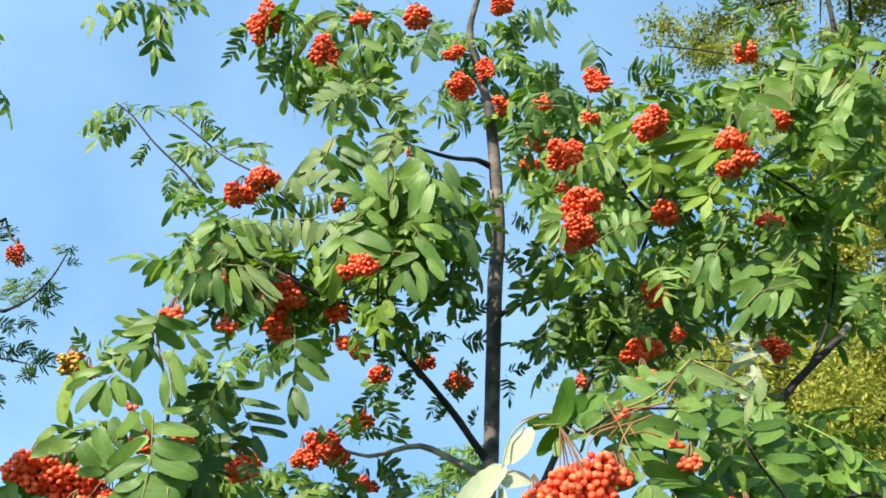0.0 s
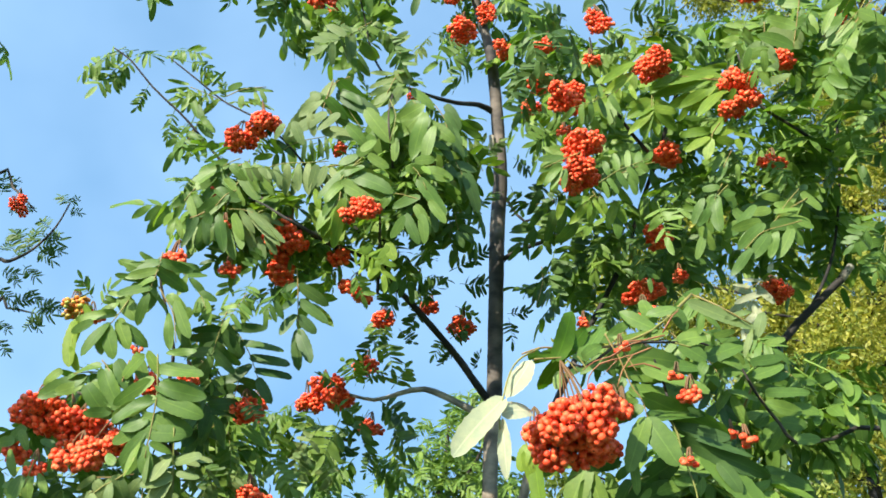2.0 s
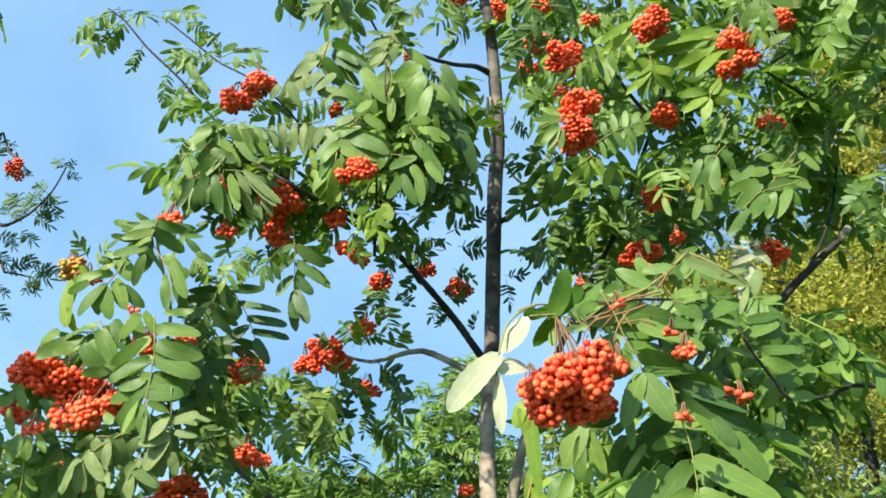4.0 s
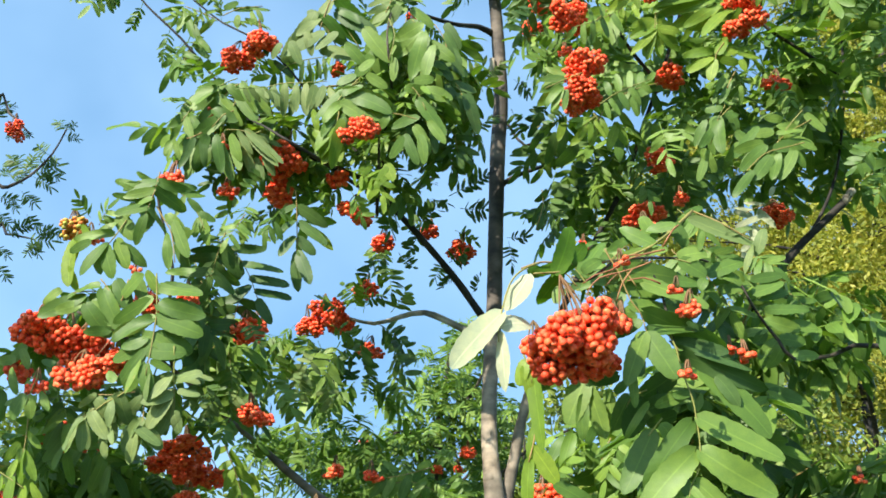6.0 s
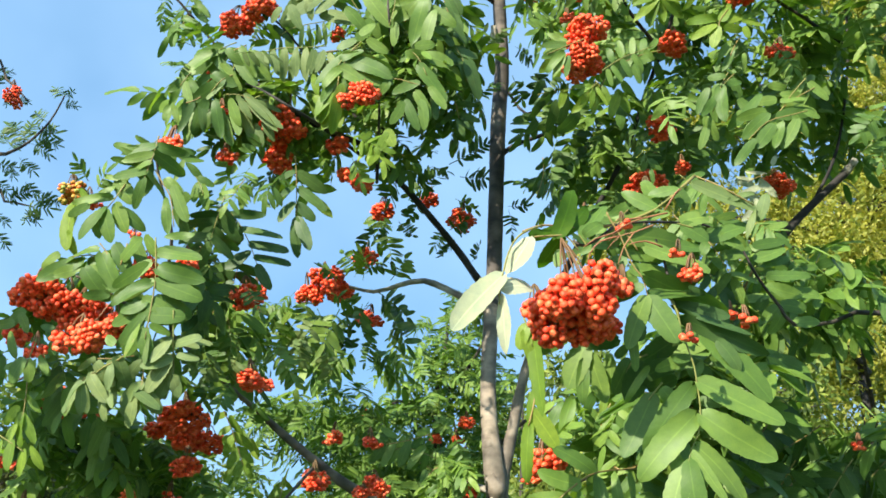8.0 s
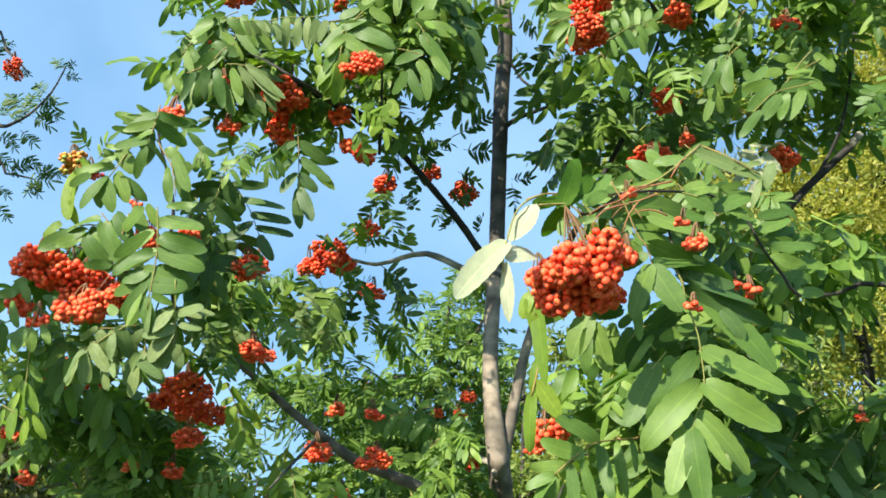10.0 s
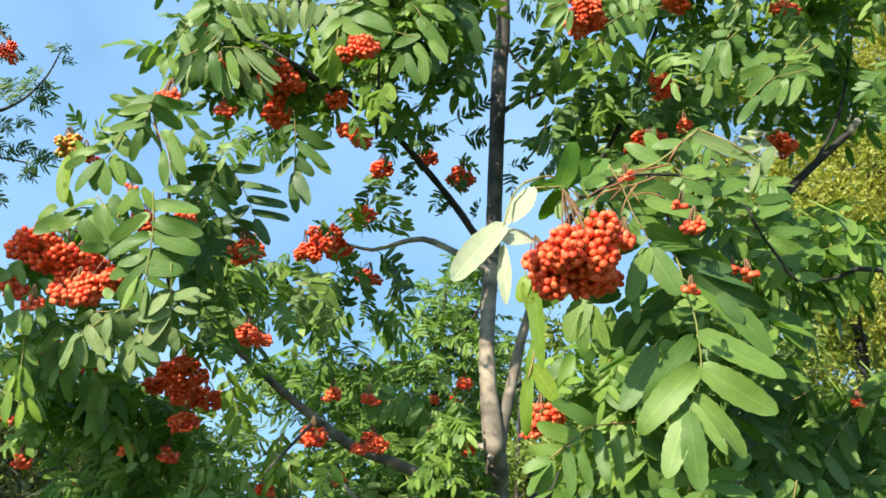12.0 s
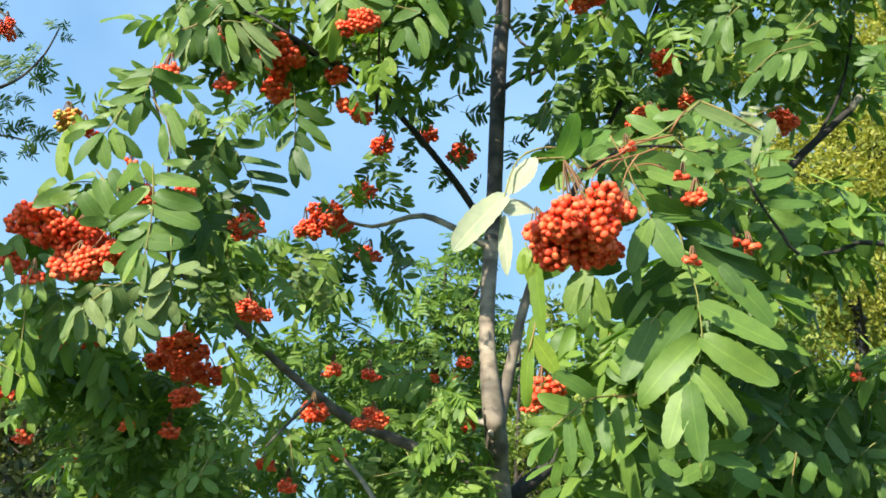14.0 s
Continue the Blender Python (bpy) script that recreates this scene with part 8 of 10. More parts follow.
placed_leaf(rowan, [(-0.331, 1.093, 1.962), (-0.329, 1.093, 1.942), (-0.327, 1.093, 1.915), (-0.329, 1.093, 1.882), (-0.332, 1.093, 1.849)], [
    (-0.322, 1.093, 1.954, -0.279, 1.093, 1.945, 0.0179),
    (-0.327, 1.093, 1.931, -0.274, 1.093, 1.913, 0.0196),
    (-0.327, 1.093, 1.916, -0.274, 1.093, 1.897, 0.0203),
    (-0.337, 1.093, 1.937, -0.376, 1.093, 1.910, 0.0169),
    (-0.332, 1.093, 1.915, -0.378, 1.093, 1.895, 0.0165),
    (-0.291, 1.103, 1.976, -0.327, 1.103, 1.973, 0.0099),
    (-0.336, 1.093, 1.878, -0.364, 1.093, 1.840, 0.0129),
    (-0.335, 1.093, 1.877, -0.291, 1.093, 1.876, 0.0191),
    (-0.328, 1.093, 1.865, -0.304, 1.093, 1.855, 0.0107),
    (-0.340, 1.093, 1.866, -0.353, 1.093, 1.828, 0.0116),
    (-0.335, 1.093, 1.861, -0.329, 1.093, 1.825, 0.0174),
    (-0.364, 1.093, 1.844, -0.378, 1.093, 1.849, 0.0126),
    (-0.339, 1.093, 1.895, -0.306, 1.093, 1.885, 0.0177),
    (-0.334, 1.093, 1.892, -0.364, 1.093, 1.879, 0.0171),
], (-0.05, -0.97, -0.15), "green")
placed_leaf(rowan, [(-0.309, 1.113, 1.870), (-0.304, 1.113, 1.836), (-0.302, 1.113, 1.809)], [
    (-0.308, 1.113, 1.855, -0.336, 1.113, 1.838, 0.0135),
    (-0.303, 1.113, 1.853, -0.276, 1.113, 1.845, 0.0104),
    (-0.305, 1.113, 1.834, -0.342, 1.113, 1.825, 0.0126),
    (-0.306, 1.113, 1.828, -0.333, 1.113, 1.796, 0.0162),
    (-0.305, 1.113, 1.816, -0.316, 1.113, 1.785, 0.0134),
    (-0.301, 1.113, 1.813, -0.297, 1.113, 1.788, 0.0131),
    (-0.300, 1.113, 1.836, -0.276, 1.113, 1.831, 0.0085),
    (-0.304, 1.133, 1.861, -0.267, 1.133, 1.854, 0.0100),
], (0.05, -0.95, -0.05), "pale")
placed_leaf(rowan, [(-0.348, 1.113, 1.835), (-0.369, 1.113, 1.832), (-0.389, 1.113, 1.832)], [
    (-0.369, 1.113, 1.833, -0.356, 1.113, 1.802, 0.0156),
    (-0.340, 1.113, 1.830, -0.363, 1.113, 1.798, 0.0157),
    (-0.389, 1.113, 1.829, -0.371, 1.113, 1.804, 0.0120),
    (-0.392, 1.113, 1.833, -0.410, 1.113, 1.818, 0.0088),
    (-0.376, 1.113, 1.829, -0.374, 1.113, 1.797, 0.0125),
], (-0.05, -0.97, -0.15), "pale")
placed_leaf(rowan, [(-0.378, 1.123, 1.822), (-0.393, 1.123, 1.820), (-0.407, 1.123, 1.809)], [
    (-0.405, 1.123, 1.812, -0.427, 1.123, 1.775, 0.0111),
    (-0.408, 1.123, 1.807, -0.398, 1.123, 1.773, 0.0137),
    (-0.399, 1.123, 1.818, -0.380, 1.123, 1.786, 0.0127),
    (-0.376, 1.123, 1.808, -0.370, 1.123, 1.780, 0.0157),
    (-0.384, 1.123, 1.789, -0.378, 1.123, 1.763, 0.0109),
], (0.00, -0.97, -0.10), "pale")
placed_leaf(rowan, [(-0.337, 1.113, 1.836), (-0.336, 1.113, 1.810), (-0.337, 1.113, 1.794)], [
    (-0.336, 1.113, 1.805, -0.358, 1.113, 1.770, 0.0139),
    (-0.342, 1.113, 1.792, -0.346, 1.113, 1.755, 0.0169),
    (-0.335, 1.113, 1.793, -0.312, 1.113, 1.775, 0.0177),
    (-0.352, 1.113, 1.797, -0.356, 1.113, 1.778, 0.0099),
], (-0.10, -0.97, -0.15), "pale")
placed_leaf(rowan, [(-0.473, 1.143, 1.863), (-0.478, 1.143, 1.843), (-0.482, 1.143, 1.830)], [
    (-0.485, 1.143, 1.840, -0.501, 1.143, 1.814, 0.0185),
    (-0.480, 1.143, 1.839, -0.473, 1.143, 1.814, 0.0132),
    (-0.467, 1.143, 1.843, -0.456, 1.143, 1.821, 0.0107),
    (-0.505, 1.143, 1.871, -0.499, 1.143, 1.840, 0.0113),
    (-0.493, 1.143, 1.899, -0.509, 1.143, 1.875, 0.0141),
    (-0.497, 1.143, 1.894, -0.484, 1.143, 1.873, 0.0112),
    (-0.502, 1.143, 1.883, -0.524, 1.143, 1.877, 0.0129),
], (-0.10, -0.95, -0.05), "green")
placed_leaf(rowan, [(-0.490, 1.173, 1.820), (-0.489, 1.173, 1.793), (-0.490, 1.173, 1.767)], [
    (-0.491, 1.173, 1.783, -0.493, 1.173, 1.743, 0.0129),
    (-0.488, 1.173, 1.780, -0.472, 1.173, 1.747, 0.0116),
    (-0.496, 1.173, 1.790, -0.512, 1.173, 1.770, 0.0120),
    (-0.489, 1.173, 1.803, -0.471, 1.173, 1.783, 0.0090),
    (-0.496, 1.173, 1.770, -0.509, 1.173, 1.744, 0.0126),
], (-0.30, -0.90, -0.05), "bright")
placed_leaf(rowan, [(-0.509, 1.163, 1.755), (-0.492, 1.163, 1.745), (-0.478, 1.163, 1.736)], [
    (-0.492, 1.163, 1.749, -0.498, 1.163, 1.716, 0.0128),
    (-0.478, 1.163, 1.739, -0.481, 1.163, 1.709, 0.0127),
    (-0.471, 1.163, 1.742, -0.456, 1.163, 1.717, 0.0097),
    (-0.505, 1.163, 1.749, -0.515, 1.163, 1.723, 0.0146),
], (-0.30, -0.90, -0.05), "bright")
leaf(rowan, (-0.346, 1.110, 2.107), (-0.352, 1.093, 2.010), (0.32, -0.77, 0.55), "green", "big", True)
leaf(rowan, (-0.356, 1.153, 2.118), (-0.301, 1.152, 2.074), (0.49, -0.87, 0.08), "green", "big", True)
leaf(rowan, (-0.347, 1.114, 2.105), (-0.393, 1.101, 2.046), (0.60, -0.80, 0.10), "green", "big", True)
leaf(rowan, (-0.420, 1.101, 2.043), (-0.426, 1.058, 2.052), (0.36, -0.91, -0.22), "green", "mid", True)
leaf(rowan, (-0.421, 1.133, 2.047), (-0.396, 1.095, 2.064), (0.25, -0.94, 0.22), "green", "short", True)
leaf(rowan, (-0.315, 1.226, 2.007), (-0.288, 1.221, 1.965), (-0.10, -0.60, 0.79), "green", "mid", True)
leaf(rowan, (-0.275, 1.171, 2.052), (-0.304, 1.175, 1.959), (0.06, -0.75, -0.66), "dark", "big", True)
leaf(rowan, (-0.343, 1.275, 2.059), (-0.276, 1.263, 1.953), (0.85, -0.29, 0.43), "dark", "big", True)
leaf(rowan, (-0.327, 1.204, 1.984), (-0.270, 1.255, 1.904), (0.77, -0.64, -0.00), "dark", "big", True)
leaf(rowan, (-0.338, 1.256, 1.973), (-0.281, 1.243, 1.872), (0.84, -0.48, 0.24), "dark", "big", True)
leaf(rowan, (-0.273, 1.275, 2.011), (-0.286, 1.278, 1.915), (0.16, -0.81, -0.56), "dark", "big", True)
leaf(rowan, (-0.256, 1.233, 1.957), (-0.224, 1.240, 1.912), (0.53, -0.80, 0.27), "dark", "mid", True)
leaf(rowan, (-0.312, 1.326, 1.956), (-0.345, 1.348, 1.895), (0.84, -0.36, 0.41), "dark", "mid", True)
leaf(rowan, (-0.291, 1.304, 1.934), (-0.270, 1.304, 1.868), (0.27, -0.82, 0.50), "green", "mid", True)
leaf(rowan, (-0.371, 1.307, 2.080), (-0.338, 1.355, 2.046), (0.65, -0.70, -0.28), "dark", "mid", True)
leaf(rowan, (-0.255, 1.186, 2.083), (-0.273, 1.150, 2.027), (-0.27, -0.95, -0.15), "green", "mid", True)
leaf(rowan, (-0.315, 1.176, 2.071), (-0.292, 1.187, 2.027), (-0.23, -0.86, 0.46), "green", "mid", True)
leaf(rowan, (-0.600, 1.401, 1.815), (-0.564, 1.414, 1.750), (0.81, -0.57, 0.15), "dark")
leaf(rowan, (-0.287, 1.368, 1.920), (-0.303, 1.386, 1.857), (0.01, -0.93, 0.38))
leaf(rowan, (-0.240, 1.323, 1.908), (-0.194, 1.306, 1.847), (0.12, -0.90, 0.41))
leaf(rowan, (-0.319, 1.384, 1.876), (-0.329, 1.372, 1.823), (0.81, -0.56, 0.18), "dark")
leaf(rowan, (-0.333, 1.282, 1.873), (-0.291, 1.280, 1.834), (0.54, -0.76, -0.36), "dark")
leaf(rowan, (-0.523, 1.286, 1.807), (-0.497, 1.313, 1.765), (0.85, -0.49, 0.19), "dark")
leaf(rowan, (-0.081, 1.657, 1.849), (-0.120, 1.655, 1.784), (0.22, -0.98, 0.00))
leaf(rowan, (-0.047, 1.839, 1.862), (0.001, 1.885, 1.801), (0.13, -0.90, 0.42))
leaf(rowan, (-0.026, 1.845, 1.832), (0.018, 1.880, 1.755), (0.21, -0.86, 0.47))
leaf(rowan, (-0.046, 1.842, 1.780), (-0.112, 1.837, 1.756), (-0.28, -0.78, 0.56))
leaf(rowan, (-0.056, 1.819, 1.670), (-0.099, 1.862, 1.631), (-0.24, -0.85, 0.47))
leaf(rowan, (-0.141, 1.728, 1.813), (-0.181, 1.704, 1.860), (-0.20, -0.72, 0.66))
leaf(rowan, (-0.196, 1.790, 1.822), (-0.142, 1.767, 1.850), (0.09, -0.93, 0.35))
leaf(rowan, (-0.214, 1.721, 1.745), (-0.272, 1.714, 1.715), (0.64, -0.76, 0.11), "bright")
leaf(rowan, (-0.351, 1.482, 1.685), (-0.403, 1.527, 1.646), (0.29, -0.79, 0.53))
leaf(rowan, (-0.165, 1.809, 1.736), (-0.215, 1.805, 1.684), (0.24, -0.92, 0.32))
leaf(rowan, (-0.092, 1.746, 1.711), (-0.127, 1.702, 1.649), (0.76, -0.64, -0.09), "dark")
leaf(rowan, (-0.006, 1.703, 1.707), (-0.046, 1.731, 1.661), (0.78, -0.39, 0.49), "dark")
leaf(rowan, (0.012, 1.662, 1.840), (-0.028, 1.678, 1.873), (-0.23, -0.86, 0.45))
leaf(rowan, (-0.249, 1.799, 1.874), (-0.299, 1.761, 1.909), (0.01, -0.97, 0.25))
leaf(rowan, (-0.374, 1.874, 1.702), (-0.408, 1.849, 1.648), (-0.14, -0.98, 0.17))
leaf(rowan, (-0.473, 1.853, 1.729), (-0.513, 1.865, 1.657), (0.50, -0.77, 0.39))
leaf(rowan, (-0.027, 1.873, 1.664), (0.037, 1.819, 1.691), (-0.29, -0.73, 0.62))
leaf(rowan, (-0.225, 1.835, 1.670), (-0.187, 1.881, 1.642), (0.34, -0.72, 0.61))
cluster(rowan, (-0.478, 1.160, 1.925), "wide", 1.10, 112, True)
cluster(rowan, (-0.441, 1.193, 1.910), "large", 1.08, 275, True)
cluster(rowan, (-0.470, 1.192, 1.927), "medium", 0.91, 269, True)
cluster(rowan, (-0.391, 1.142, 1.878), "medium", 0.98, 328, True)
cluster(rowan, (-0.428, 1.145, 1.864), "small", 1.15, 304, True)
cluster(rowan, (-0.364, 1.161, 1.957), "small", 0.92, 251, True)
cluster(rowan, (-0.317, 1.173, 1.969), "tiny", 1.00, 29, True)
cluster(rowan, (-0.508, 1.179, 1.877), "tiny", 1.04, 314, True)
cluster(rowan, (-0.476, 1.154, 1.855), "tiny", 0.92, 156, True)
cluster(rowan, (-0.384, 1.174, 2.002), "speck", 0.96, 24, True)
cluster(rowan, (-0.264, 1.274, 1.957), "small", 1.06, 45)
cluster(rowan, (-0.246, 1.277, 1.846), "wide", 0.92, 101)
cluster(rowan, (-0.374, 1.458, 1.837), "wide", 1.06, 136)
cluster(rowan, (-0.404, 1.516, 1.821), "flat", 1.05, 80)
cluster(rowan, (-0.354, 1.527, 1.806), "small", 1.01, 118)
cluster(rowan, (-0.456, 1.482, 1.724), "tiny", 0.83, 169)
cluster(rowan, (-0.409, 1.534, 1.724), "tiny", 1.17, 207)
cluster(rowan, (-0.193, 1.500, 1.746), "small", 1.07, 179)
cluster(rowan, (-0.103, 1.478, 1.736), "wide", 0.80, 330)
cluster(rowan, (-0.255, 1.491, 1.672), "tiny", 1.02, 322)
cluster(rowan, (-0.227, 1.512, 1.644), "tiny", 1.03, 306)
cluster(rowan, (-0.612, 1.502, 1.710), "tiny", 1.06, 213)
cluster(rowan, (-0.583, 1.492, 1.858), "long", 1.07, 321)
cluster(rowan, (-0.530, 1.503, 1.852), "tiny", 1.21, 288)
cluster(rowan, (-0.110, 1.493, 1.801), "tiny", 0.96, 1)
cluster(rowan, (0.031, 1.502, 1.730), "tiny", 1.05, 127)
cluster(rowan, (-0.466, 1.228, 2.074), "tiny", 0.86, 37)
cluster(rowan, (-0.482, 1.207, 2.077), "small", 0.97, 72, unripe=True)
cluster(rowan, (-0.655, 1.533, 1.780), "tiny", 1.18, 349)
cluster(rowan, (-0.655, 1.818, 1.704), "tiny", 1.23, 109)
cluster(rowan, (-0.618, 1.830, 1.647), "tiny", 1.23, 68)
cluster(rowan, (-0.589, 1.487, 1.870), "small", 1.17, 218)
cluster(rowan, (-0.372, 1.475, 1.764), "small", 1.02, 222)
cluster(rowan, (-0.512, 1.167, 1.880), "tiny", 1.21, 237)
cluster(rowan, (-0.594, 1.451, 1.853), "small", 0.92, 230)
cluster(rowan, (-0.165, 1.501, 1.809), "tiny", 1.00, 175)
cluster(rowan, (-0.149, 1.475, 1.685), "tiny", 0.86, 143)
foliage(rowan, [
    ((-0.470, 1.640, 1.800), (0.07, 0.10, 0.07), 46),
    ((-0.430, 1.620, 1.690), (0.08, 0.10, 0.06), 46),
    ((-0.560, 1.640, 1.690), (0.06, 0.10, 0.07), 30),
], "dim leaves low in the shade of the crown", 47, (0.07, 0.11), ("mid", "feather"))
foliage(rowan, [
    ((0.599, 1.637, 2.795), (0.13, 0.20, 0.07), 45),
    ((0.769, 1.640, 2.782), (0.11, 0.20, 0.16), 40),
    ((0.583, 1.735, 2.575), (0.16, 0.25, 0.11), 60),
    ((0.322, 1.620, 2.635), (0.12, 0.20, 0.14), 50),
    ((0.310, 1.676, 2.374), (0.11, 0.20, 0.10), 34),
    ((0.726, 1.806, 2.484), (0.10, 0.15, 0.07), 24),
    ((-0.082, 1.469, 2.481), (0.09, 0.12, 0.07), 24),
    ((-0.300, 1.404, 2.307), (0.06, 0.12, 0.05), 9),
    ((-0.185, 1.389, 2.761), (0.09, 0.12, 0.05), 22),
    ((0.097, 1.791, 3.032), (0.07, 0.10, 0.09), 22),
    ((0.217, 1.684, 2.814), (0.06, 0.12, 0.08), 26),
    ((-0.427, 1.370, 1.986), (0.10, 0.10, 0.10), 26),
    ((-0.345, 1.758, 2.083), (0.09, 0.12, 0.06), 8),
    ((-0.277, 1.806, 2.001), (0.08, 0.08, 0.05), 3),
    ((-0.174, 1.797, 2.041), (0.05, 0.08, 0.04), 5),
    ((-0.570, 1.660, 1.840), (0.09, 0.13, 0.09), 40),
    ((-0.596, 1.484, 1.831), (0.07, 0.10, 0.07), 12),
    ((-0.090, 1.907, 1.767), (0.12, 0.15, 0.06), 12),
    # next three rows: unseen clumps added off to the left to shade low leaves
    ((-1.000, 0.820, 2.310), (0.10, 0.13, 0.12), 70),
    ((-0.730, 0.980, 2.140), (0.06, 0.06, 0.07), 36),
    ((-0.780, 1.010, 2.270), (0.04, 0.05, 0.05), 24),
    ((-0.497, 1.269, 1.884), (0.03, 0.06, 0.03), 7),
    ((0.560, 1.588, 2.112), (0.06, 0.06, 0.06), 16),
    ((0.698, 1.465, 2.501), (0.06, 0.06, 0.07), 14),
], "leaves deep in the crown, with unseen clumps added for shade", 31, (0.11, 0.17))

# ---- the rowan whose branch hangs close by ----
near_rowan = tree_at(0.9, 0.9, "rowan_tree", "rowan tree with a large berry cluster on a low hanging branch", group="rowan trees")
branch(near_rowan, [(1.050, 1.000, -0.020), (1.020, 1.000, 0.600), (1.000, 0.980, 1.300), (1.000, 0.980, 2.000), (1.020, 0.980, 2.800)], [0.0400, 0.0340, 0.0300, 0.0240, 0.0120], BARK, name="trunk", sides=12, lump=0.05)
branch(near_rowan, [(1.000, 0.980, 1.550), (0.651, 1.043, 1.809), (0.464, 1.043, 1.862), (0.398, 1.013, 1.844), (0.344, 0.973, 1.830), (0.328, 0.963, 1.846), (0.315, 0.958, 1.862), (0.301, 0.948, 1.879), (0.290, 0.943, 1.901), (0.265, 0.923, 1.909), (0.238, 0.903, 1.911), (0.212, 0.873, 1.899), (0.180, 0.853, 1.892), (0.153, 0.843, 1.886)], [0.0120, 0.0060, 0.0028, 0.0022, 0.0019, 0.0016, 0.0014, 0.0013, 0.0012, 0.0012, 0.0012, 0.0012, 0.0011, 0.0010], TWIG)
branch(near_rowan, [(0.241, 0.903, 1.959), (0.222, 0.883, 1.938), (0.206, 0.873, 1.922), (0.190, 0.863, 1.907), (0.170, 0.853, 1.895), (0.152, 0.843, 1.886)], [0.0016, 0.0015, 0.0014, 0.0013, 0.0012, 0.0011], STALK)
branch(near_rowan, [(0.152, 0.843, 1.886), (0.122, 0.833, 1.878), (0.094, 0.818, 1.875), (0.081, 0.813, 1.873), (0.066, 0.808, 1.866)], [0.0012, 0.0010, 0.0009, 0.0008, 0.0007], STALK)
branch(near_rowan, [(0.182, 0.863, 1.896), (0.195, 0.863, 1.863), (0.198, 0.853, 1.821), (0.199, 0.843, 1.803)], [0.0014, 0.0013, 0.0012, 0.0010], TWIG)
branch(near_rowan, [(0.152, 0.843, 1.886), (0.133, 0.843, 1.871), (0.120, 0.843, 1.866), (0.113, 0.843, 1.871)], [0.0013, 0.0014, 0.0012, 0.0010], TWIG)
branch(near_rowan, [(0.301, 0.948, 1.879), (0.277, 1.043, 1.807), (0.242, 1.063, 1.740), (0.189, 1.043, 1.701), (0.170, 1.043, 1.702)], [0.0012, 0.0011, 0.0010, 0.0009, 0.0008], STALK)
branch(near_rowan, [(0.186, 0.795, 1.877), (0.167, 0.796, 1.873), (0.149, 0.797, 1.866), (0.137, 0.800, 1.854)], [0.0008, 0.0007, 0.0005, 0.0003], RED_STALK, name="stalk", sides=6)
branch(near_rowan, [(0.174, 0.797, 1.867), (0.158, 0.798, 1.861), (0.146, 0.799, 1.858), (0.135, 0.801, 1.847)], [0.0008, 0.0007, 0.0005, 0.0003], RED_STALK, name="stalk", sides=6)
branch(near_rowan, [(0.167, 0.796, 1.873), (0.154, 0.796, 1.872), (0.144, 0.797, 1.866)], [0.0008, 0.0007, 0.0005], RED_STALK, name="stalk", sides=6)
branch(near_rowan, [(0.149, 0.797, 1.866), (0.140, 0.798, 1.860), (0.126, 0.799, 1.856), (0.116, 0.801, 1.849)], [0.0008, 0.0007, 0.0005, 0.0003], RED_STALK, name="stalk", sides=6)
branch(near_rowan, [(0.146, 0.799, 1.858), (0.130, 0.800, 1.854), (0.121, 0.802, 1.844), (0.119, 0.804, 1.835)], [0.0008, 0.0007, 0.0005, 0.0003], RED_STALK, name="stalk", sides=6)
branch(near_rowan, [(0.158, 0.798, 1.861), (0.149, 0.801, 1.849), (0.144, 0.804, 1.835)], [0.0008, 0.0007, 0.0005], RED_STALK, name="stalk", sides=6)
branch(near_rowan, [(0.184, 0.794, 1.879), (0.193, 0.791, 1.893), (0.198, 0.790, 1.897)], [0.0008, 0.0007, 0.0005], RED_STALK, name="stalk", sides=6)
branch(near_rowan, [(0.181, 0.801, 1.849), (0.167, 0.800, 1.854), (0.153, 0.800, 1.851)], [0.0008, 0.0007, 0.0005], RED_STALK, name="stalk", sides=6)
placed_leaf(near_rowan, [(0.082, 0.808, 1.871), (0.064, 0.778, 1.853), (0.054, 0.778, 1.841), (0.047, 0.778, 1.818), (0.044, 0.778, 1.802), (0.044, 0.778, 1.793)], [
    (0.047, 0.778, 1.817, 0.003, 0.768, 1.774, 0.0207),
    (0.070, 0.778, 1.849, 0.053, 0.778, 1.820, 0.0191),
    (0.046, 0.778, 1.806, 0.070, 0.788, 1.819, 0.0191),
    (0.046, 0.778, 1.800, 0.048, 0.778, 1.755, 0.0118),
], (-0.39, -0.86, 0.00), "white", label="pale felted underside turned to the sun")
placed_leaf(near_rowan, [(0.076, 0.813, 1.863), (0.093, 0.813, 1.864), (0.104, 0.813, 1.863), (0.113, 0.813, 1.851)], [
    (0.095, 0.813, 1.862, 0.120, 0.833, 1.916, 0.0188),
    (0.076, 0.813, 1.862, 0.107, 0.823, 1.877, 0.0114),
    (0.102, 0.823, 1.869, 0.083, 0.833, 1.841, 0.0161),
    (0.104, 0.823, 1.870, 0.128, 0.833, 1.899, 0.0151),
    (0.072, 0.813, 1.864, 0.085, 0.823, 1.874, 0.0067),
], (0.10, -0.95, -0.10), "lit")
placed_leaf(near_rowan, [(0.122, 0.823, 1.858), (0.118, 0.823, 1.865), (0.115, 0.823, 1.869)], [
    (0.118, 0.823, 1.867, 0.145, 0.843, 1.905, 0.0157),
    (0.115, 0.833, 1.889, 0.137, 0.843, 1.909, 0.0070),
    (0.119, 0.818, 1.866, 0.135, 0.818, 1.881, 0.0110),
    (0.097, 0.823, 1.840, 0.094, 0.823, 1.855, 0.0095),
], (-0.30, -0.90, -0.05), "green")
